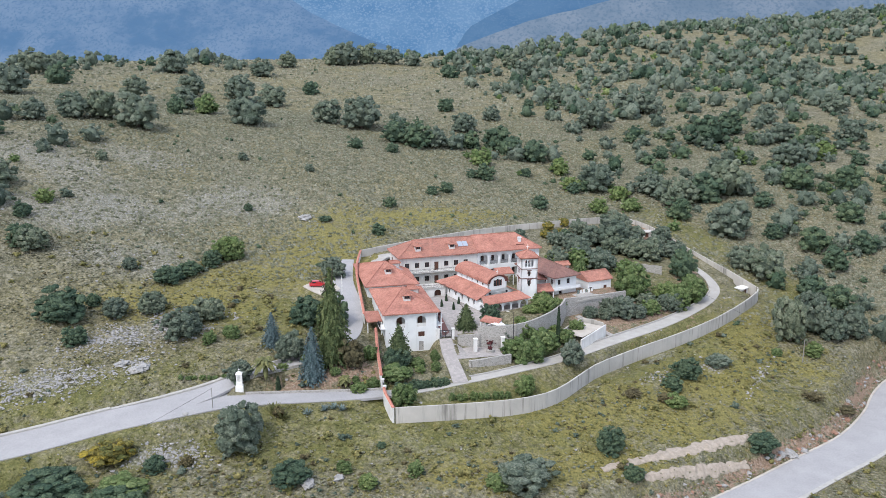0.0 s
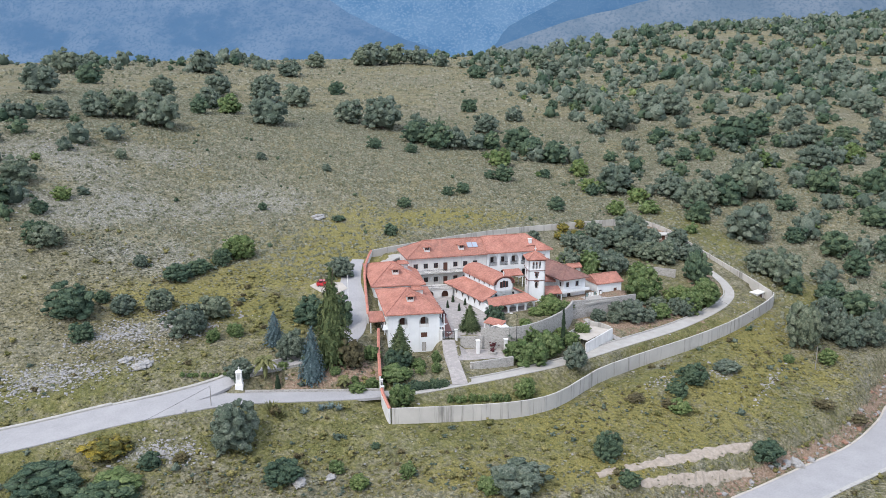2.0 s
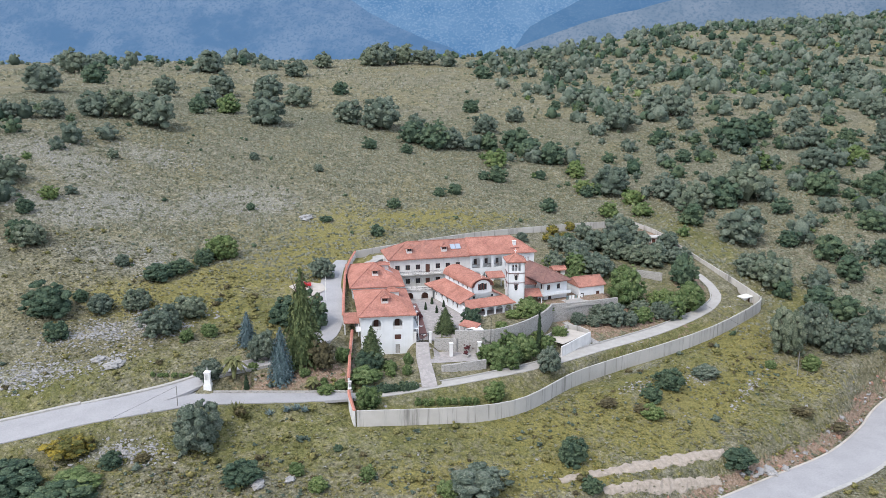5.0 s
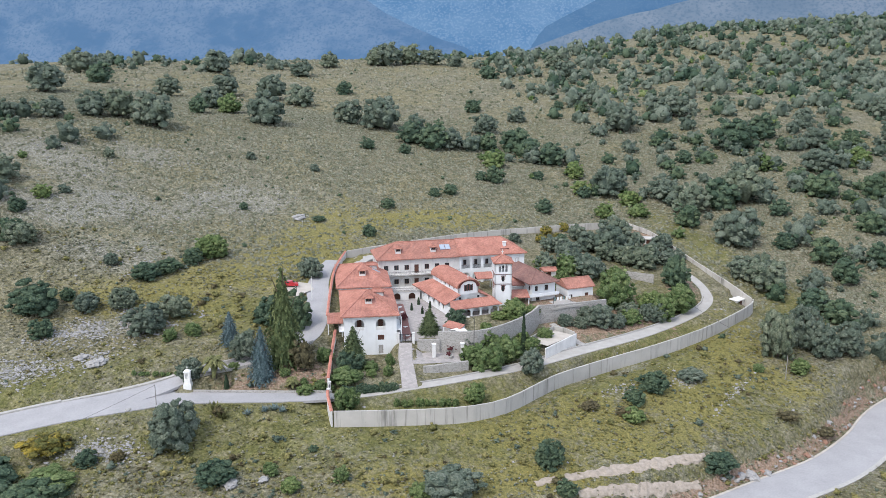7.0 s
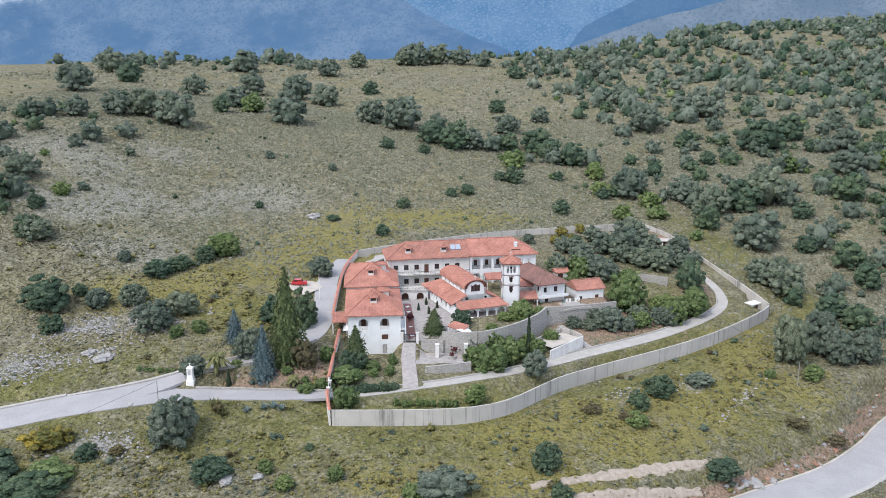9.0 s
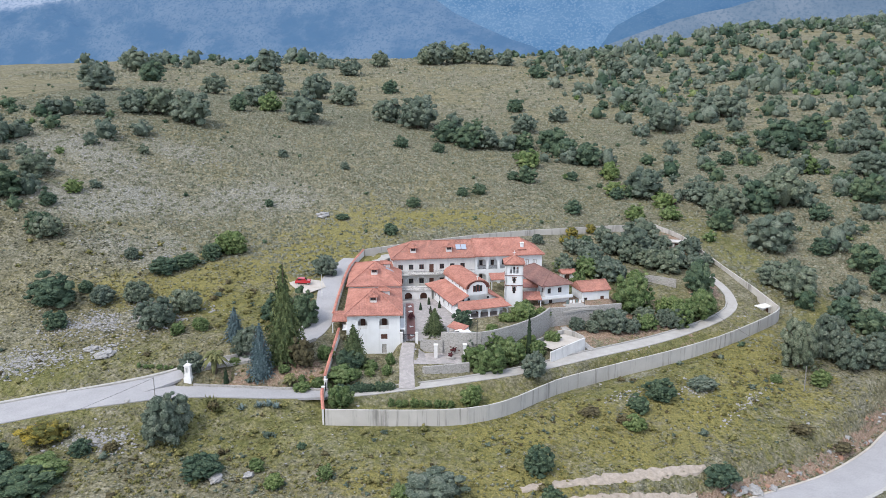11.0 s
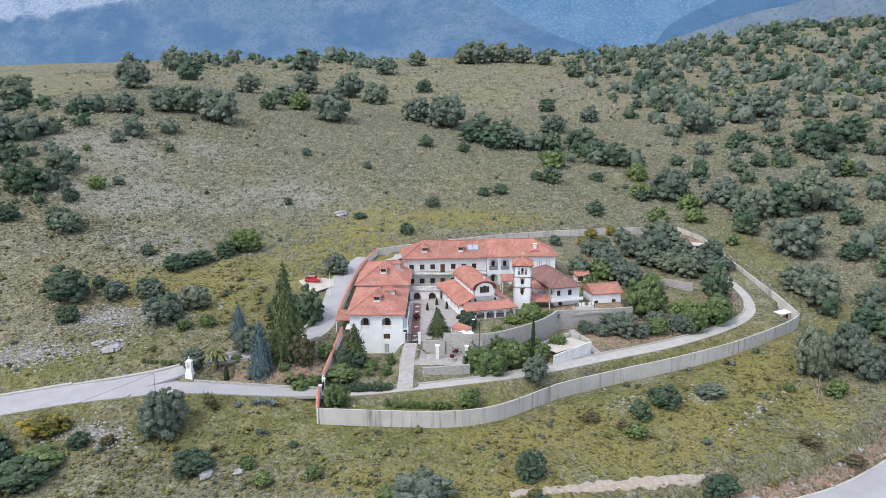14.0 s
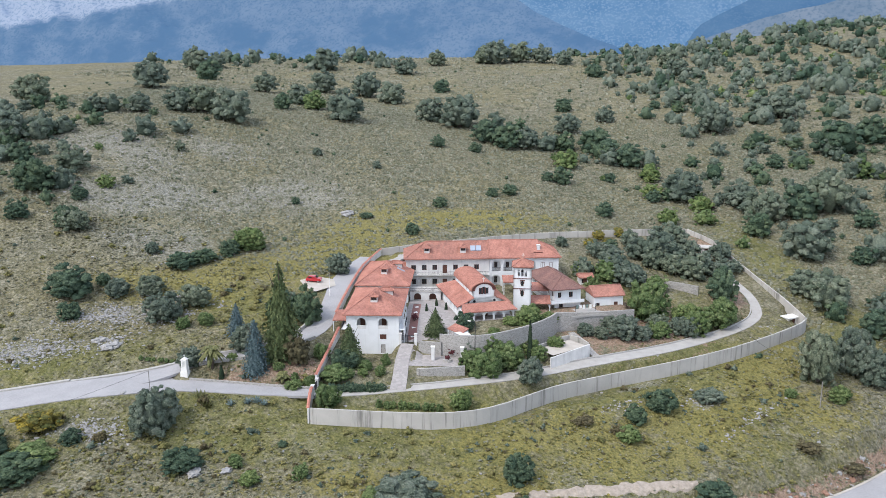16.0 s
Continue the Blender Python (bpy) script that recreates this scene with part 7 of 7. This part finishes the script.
stones = [stone_shape(400 + s) for s in range(7)]
x, y = scatter(30000, -150, 110, 125, 300, rng, lambda x, y: 0.6 * cover(x, y, ROCKY) ** 1.5 * (0.5 + 0.6 * wobble(x, y, 4.0)) * clear_of_ways(x, y, 0.8) * outside(x, y))
w = 0.25 + 0.75 * rng.uniform(0, 1, len(x)) ** 3
x2, y2 = scatter(38000, -92, -40, 130, 186, rng, lambda x, y: 1.2 * cover(x, y, ROCKY[:3] + ROCKY[7:8]) ** 1.2 * (0.5 + 0.6 * wobble(x, y, 2.5)) * clear_of_ways(x, y, 0.8))
x, y, w = np.append(x, x2), np.append(y, y2), np.append(w, 0.25 + 0.7 * rng.uniform(0, 1, len(x2)) ** 2.5)
strewn("limestone_rubble", stones, x, y, w, w * 0.6, rng, MAT_LIME, "pale limestone rubble breaking through the turf", "rocks", -0.03)
x, y = scatter(2600, -60, 130, 112, 215, rng, lambda x, y: 0.10 + 0.5 * patch(x, y, 72, 182, 12, 3, 56) + 0.5 * patch(x, y, 72, 219, 4, 5) + 0.5 * patch(x, y, 45, 184, 7, 2, 40) - 0.05)
ok = clear_of_ways(x, y, 0.8) & ((inside(x, y, BOUNDS) > 1) | (inside(x, y, BOUNDS) < -1))
x, y = x[ok], y[ok]
x2, y2 = scatter(12000, 40, 85, 160, 205, rng, lambda x, y: 0.8 * cover(x, y, [(72.6, 182.3, 12, 1.0, 56), (61, 182, 4, 2.0, 45), (47, 175, 5, 1.2, 40)]) ** 1.5)
x, y = np.append(x, x2), np.append(y, y2)
heaps = [(77.5, 220.0, 4.5, 1.6, 60), (50.3, 192.0, 5.0, 0.7, 42), (-19.5, 146.6, 2.6, 1.0, 0), (-14.0, 146.0, 1.2, 0.7, 0)]
x2, y2 = scatter(9000, -24, 84, 143, 226, rng, lambda x, y: cover(x, y, heaps) ** 1.3)
x, y = np.append(x, x2), np.append(y, y2)
w = 0.2 + 0.7 * rng.uniform(0, 1, len(x)) ** 3
strewn("scattered_stones", stones, x, y, w, w * 0.6, rng, MAT_LIME, "scattered pale field stones", "rocks", -0.02)

x, y = scatter(9000, 20, 130, 112, 230, rng, lambda x, y: np.ones(x.shape))
d_, h_, w_ = near_line(x, y, LINES[3][0])
ok = (d_ > w_ + 0.6) & (d_ < w_ + 3.8) & (swell(x, y) > h_ + 1.5) & (rng.uniform(0, 1, len(x)) < 0.6)
x, y = x[ok], y[ok]
w = 0.3 + 1.3 * rng.uniform(0, 1, len(x)) ** 2.5
half = rng.uniform(0, 1, len(x)) < 0.5
strewn("bank_rubble", stones, x[half], y[half], w[half], w[half] * 0.7, rng, MAT_REDROCK, "reddish broken rock on the road cutting", "rocks", -0.05)
strewn("bank_stones", stones, x[~half], y[~half], w[~half], w[~half] * 0.7, rng, MAT_LIME, "pale broken stones on the road cutting", "rocks", -0.05)


# ---------------------------------------------------------------- small things
def shrine(x, y):
    z = at(x, y)
    t = thing("roadside_shrine", pose(x, y, z, 0, 0, 8), "white roadside shrine with an arched niche at the fork", "shrine")
    part("pedestal", Geo().box(-0.75, 0.75, -0.75, 0.75, -0.5, 0.7).box(-0.6, 0.6, -0.6, 0.6, 0.7, 1.5), MAT_CANVAS, t)
    part("niche", wall_geo(1.1, 1.5, 3.1, 0.25, [(0.25, 0.85, 1.7, 2.8, True)]), MAT_CANVAS, t).matrix_local = pose(-0.55, -0.55, 0)
    part("niche_body", Geo().box(-0.55, 0.55, -0.2, 0.55, 1.5, 3.1), MAT_CANVAS, t)
    part("cap", Geo().box(-0.65, 0.65, -0.65, 0.65, 3.1, 3.22).add([(-0.6, -0.6, 3.22), (0.6, -0.6, 3.22), (0.6, 0.6, 3.22), (-0.6, 0.6, 3.22), (0, 0, 3.7)], [(0, 1, 4), (1, 2, 4), (2, 3, 4), (3, 0, 4)]), MAT_CANVAS, t)
    part("cross", Geo().box(-0.03, 0.03, -0.03, 0.03, 3.65, 4.2).box(-0.16, 0.16, -0.03, 0.03, 3.95, 4.01), MAT_CANVAS, t)


shrine(-39.6, 155.6)

m, nt, b = material("car_paint_red", 0.3)
b.inputs["Base Color"].default_value = (0.42, 0.02, 0.025, 1)
b.inputs["Coat Weight"].default_value = 0.6
CAR_RED = m
m, nt, b = material("tyre_rubber", 0.85)
b.inputs["Base Color"].default_value = (0.02, 0.02, 0.02, 1)
RUBBER = m
MAT_RIM = plain("wheel_rim", (0.5, 0.5, 0.5), (0.4, 0.4, 0.4), 4.0, 0.35, 0.9)


def car(x, y, turn):
    t = thing("hatchback_car", pose(x, y, at(x, y) + 0.18, 0, 0, turn), "small red hatchback parked on the gravel apron", "car")
    side = [(-1.85, 0.3), (1.85, 0.3), (1.9, 0.62), (1.75, 0.85), (0.95, 0.95), (0.45, 1.42), (-1.1, 1.48), (-1.7, 1.0), (-1.9, 0.75)]
    n = len(side)
    def hull(half, inset):
        ys = [half - (inset if z > 0.98 else 0.0) for _, z in side]
        return [(u, -q, z) for (u, z), q in zip(side, ys)] + [(u, q, z) for (u, z), q in zip(side, ys)]
    part("body", Geo().add(hull(0.82, 0.14), [tuple(range(n)), tuple(reversed(range(n, 2 * n)))] + [(i, n + i, n + (i + 1) % n, (i + 1) % n) for i in range(n)]), CAR_RED, t)
    part("windscreen", Geo().add([(0.93, -0.66, 0.99), (0.93, 0.66, 0.99), (0.52, 0.6, 1.38), (0.52, -0.6, 1.38)], [(0, 1, 2, 3)]), MAT_GLASS, t).location = (0.02, 0, 0.02)
    part("rear_window", Geo().add([(-1.66, -0.62, 1.05), (-1.66, 0.62, 1.05), (-1.17, 0.58, 1.44), (-1.17, -0.58, 1.44)], [(3, 2, 1, 0)]), MAT_GLASS, t).location = (-0.02, 0, 0.02)
    for s in (-1, 1):
        part("side_window", Geo().box(-1.2, 0.55, s * 0.72 - 0.02, s * 0.72 + 0.02, 1.03, 1.36), MAT_GLASS, t)
        part("headlight", Geo().box(1.78, 1.9, s * 0.6 - 0.14, s * 0.6 + 0.14, 0.62, 0.76), MAT_CANVAS, t)
        for u in (-1.2, 1.2):
            wl = part("wheel", Geo().tube([(u, s * 0.68, 0.12), (u, s * 0.86, 0.12)], [0.3, 0.3], 14), RUBBER, t)
            part("rim", Geo().tube([(u, s * 0.84, 0.12), (u, s * 0.875, 0.12)], [0.19, 0.19], 10), MAT_RIM, wl)
    return t


car(-30.6, 199.9, 12)


def pole(x, y, h, r, mat, label, arm=False, name="utility_pole"):
    z = at(x, y)
    t = thing(name, pose(x, y, z), label, "pole")
    part("shaft", Geo().tube([(0, 0, -0.4), (0, 0, h)], [r, r * 0.75], 8), mat, t)
    if arm:
        part("lamp_arm", Geo().tube([(0, 0, h - 0.1), (-0.5, 0, h + 0.25), (-1.1, 0, h + 0.3)], [r * 0.5, r * 0.45, r * 0.4], 6), mat, t)
        part("lamp_head", Geo().box(-1.6, -1.0, -0.14, 0.14, h + 0.22, h + 0.36), MAT_CANVAS, t)
    return Vector((x, y, z + h))


POLE_GREY = plain("weathered_pole", (0.30, 0.28, 0.26), (0.18, 0.17, 0.16), 3.0, 0.9)
p1 = pole(85.0, 190.2, 5.8, 0.11, POLE_GREY, "weathered grey utility pole on the lower slope")
p2 = pole(-43.0, 148.3, 4.2, 0.08, POLE_GREY, "short dark pole at the road edge")
pole(15.4, 177.2, 9.0, 0.09, MAT_IRON, "dark steel lamp post by the garden wall", True, "lamp_post")
pole(-23.8, 193.5, 6.0, 0.07, MAT_CANVAS, "thin white post beside the lane", False, "post")


def cable(name, a, b_, sag, label):
    pts = [a.lerp(b_, s) - Vector((0, 0, sag * 4 * s * (1 - s))) for s in np.linspace(0, 1, 17)]
    t = solid(name, Geo().tube(pts, [0.025] * 17, 5), MAT_IRON, label, "cable")
    return t


cable("overhead_cable", p2 - Vector((0, 0, 0.1)), Vector((-70, 112, 0.5)), 0.6, "thin overhead cable running down from the road pole")
cable("overhead_cable", p1 - Vector((0, 0, 0.1)), Vector((66.0, 214.5, 6.0)), 0.8, "thin overhead cable running to the monastery")


def gate(x, y, turn, w, h, label):
    z = at(x, y)
    t = thing("iron_gate", pose(x, y, z, 0, 0, turn), label, "gate")
    for s in (0, 1):
        u0 = s * w / 2
        part("gate_frame", frame_ring(u0 + 0.03, u0 + w / 2 - 0.03, 0.08, h, 0, 0.07), MAT_IRON, t)
        g = Geo()
        for u in np.arange(u0 + 0.2, u0 + w / 2 - 0.1, 0.17):
            g.box(u - 0.018, u + 0.018, 0.03, 0.07, 0.12, h - 0.05)
        part("gate_bars", g, MAT_IRON, t)
    for u in (-0.3, w + 0.3):
        p_ = part("gate_pier", Geo().box(u - 0.28, u + 0.28, -0.25, 0.3, -0.4, h + 0.3), MAT_CREAM, t)
        part("pier_cap", Geo().box(u - 0.36, u + 0.36, -0.33, 0.38, h + 0.3, h + 0.42), MAT_CREAM, p_)


gate(-0.75, 177.5, 10, 2.7, 1.9, "closed dark iron gate at the head of the ramp")
gate(-11.9, 157.6, -80, 2.9, 1.9, "dark iron gate in the tile-capped wall")


def pillar(x, y, h):
    z = at(x, y)
    t = thing("gate_pillar", pose(x, y, z, 0, 0, 12), "free-standing rendered pillar in the forecourt", "pillar", "forecourt pillars")
    part("shaft", Geo().box(-0.35, 0.35, -0.35, 0.35, -0.3, h), MAT_CREAM, t)
    part("cap", Geo().box(-0.45, 0.45, -0.45, 0.45, h, h + 0.15), MAT_CANVAS, t)


pillar(7.0, 174.6, 2.9)
pillar(13.0, 175.8, 2.9)
z = at(10.2, 174.6)
t = thing("well_head", pose(10.2, 174.6, z), "round stone planter with flowers in the forecourt", "planter")
part("ring", Geo().tube([(0, 0, -0.2), (0, 0, 0.55), (0, 0, 0.56)], [0.95, 0.95, 0.8], 16), MAT_STONE, t)
v_, f_, s_ = round_crown(900, 8, 20, 0.12, 0.3)
part("flowers", quads_mesh("flowers", (v_ * 1.5, f_, s_), MAROON), None, t)
g = Geo()
for i in range(9):
    for j in range(6):
        a = Vector((3.2, 169.9)).lerp(Vector((14.0, 172.6)), i / 9)
        u = Vector((1.2, 0.3))
        v = Vector((-0.22, 0.98))
        p3 = a + v * j
        g.add([(q_.x, q_.y, at(q_.x, q_.y) + 0.06) for q_ in (p3, p3 + u, p3 + u + v, p3 + v)], [(0, 1, 2, 3)])
solid("forecourt_paving", g, MAT_PAVE, "pale stone paving of the lower forecourt", "paving", kind="structure")
g = Geo()
for i in range(8):
    for j in range(6):
        def bq(u, v):
            a = Vector((31.2, 181.3)).lerp(Vector((37.2, 189.2)), u)
            c_ = Vector((27.6, 184.6)).lerp(Vector((33.2, 192.2)), u)
            p3 = a.lerp(c_, v)
            return (p3.x, p3.y, 4.16)
        g.add([bq(i / 8, j / 6), bq((i + 1) / 8, j / 6), bq((i + 1) / 8, (j + 1) / 6), bq(i / 8, (j + 1) / 6)], [(0, 1, 2, 3)])
solid("basin_paving", g, MAT_GRAVEL, "bleached concrete floor of the basin terrace", "paving", kind="structure")

# side steps down from the kitchen court
strip("garden_ramp", [(x_, y_, at(x_, y_) + 0.15, 0.8) for x_, y_ in ((32.8, 198.9), (34.0, 197.6), (35.5, 196.0), (37.0, 193.8), (38.5, 191.6), (40.0, 189.2))], MAT_STONE, "rough stone ramp from the kitchen court down to the path", 0.1, category="ramp")


def clothes_line(x, y, turn, n):
    z = at(x, y)
    t = thing("clothes_line", pose(x, y, z, 0, 0, turn), "clothes line with white and blue washing", "clothes line")
    for u in (0, n * 0.8):
        part("post", Geo().tube([(u, 0, -0.2), (u, 0, 1.9)], [0.05, 0.05], 6), MAT_IRON, t)
    part("line", Geo().tube([(0, 0, 1.85), (n * 0.8, 0, 1.85)], [0.012, 0.012], 4), MAT_IRON, t)
    for k in range(n):
        part("cloth", Geo().box(k * 0.8 + 0.12, k * 0.8 + 0.7, -0.02, 0.02, 0.85 + 0.2 * (k % 2), 1.84), MAT_CANVAS if k % 3 else AGAVE, t)


clothes_line(33.2, 203.2, 26, 6)

# pale earth ledges beside the country road
def ledge(rows, label):
    S = spline(rows, 0.8)
    D = np.gradient(S[:, :2], axis=0)
    D /= np.linalg.norm(D, axis=1)[:, None]
    r_ = np.random.default_rng(len(rows))
    vs, fs = [], []
    for s_, d_ in zip(S, D):
        n_ = np.array([-d_[1], d_[0]])
        wa, wb = s_[3] * r_.uniform(0.6, 1.3), s_[3] * r_.uniform(0.6, 1.3)
        for k, (o_, dz) in enumerate(((wa * 1.5, -0.4), (wa, 0.10), (0.0, 0.22), (-wb, 0.02), (-wb * 1.5, -0.6))):
            q_ = s_[:2] + n_ * o_
            vs.append((q_[0], q_[1], at(q_[0], q_[1]) + dz + 0.15 + r_.normal(0, 0.06)))
    for i in range(len(S) - 1):
        fs += [(5 * i + j, 5 * i + j + 1, 5 * i + j + 6, 5 * i + j + 5)[::-1] for j in range(4)]
    solid("earth_ledge", Geo().add(vs, fs), MAT_LEDGE, label, "earth", kind="structure")


ledge([(28.2, 138.2, -6.0, 0.5), (37.9, 143.2, -6.4, 0.9), (49.2, 149.7, -7.0, 1.2), (60.7, 156.3, -7.8, 0.6)], "bleached bare earth ledge on the slope")
ledge([(35.5, 137.3, -6.9, 0.5), (46.2, 143.1, -7.5, 0.8), (58.7, 150.6, -8.4, 0.5)], "bleached bare earth ledge on the slope")


def boulder(x, y, s, seed, label="pale limestone boulder lying in the grass"):
    r_ = random.Random(seed)
    bm = bmesh.new()
    bmesh.ops.create_icosphere(bm, subdivisions=3, radius=0.5)
    for v_ in bm.verts:
        k = 1 + 0.55 * noise.noise(v_.co * 2.3 + Vector((seed, 0, 0))) + 0.35 * noise.noise(v_.co * 6.1 + Vector((0, seed, 0)))
        v_.co = Vector((v_.co.x * k * 1.3, v_.co.y * k, v_.co.z * k * 0.55))
    me_ = bpy.data.meshes.new("boulder")
    bm.to_mesh(me_)
    bm.free()
    me_.materials.append(MAT_LIME)
    ob = new("boulder", me_)
    ob.matrix_world = pose(x, y, at(x, y) + 0.1 * s, 0, 0, r_.uniform(0, 360)) @ Matrix.Diagonal((s, s, s, 1))
    tagged(ob, label, "boulder", "limestone boulders")


boulder(-41.0, 249.1, 3.2, 1)
boulder(-61.6, 160.9, 2.6, 2)
boulder(-60.3, 162.1, 2.2, 3)
boulder(-22.6, 129.9, 2.2, 4)
boulder(-17.6, 131.9, 1.6, 5)
boulder(69.7, 157.5, 2.4, 6)
boulder(73.4, 159.6, 1.6, 7)
boulder(67.6, 156.6, 1.6, 8)
boulder(-47.3, 145.8, 1.2, 9)
boulder(-65.1, 162.9, 2.0, 10)
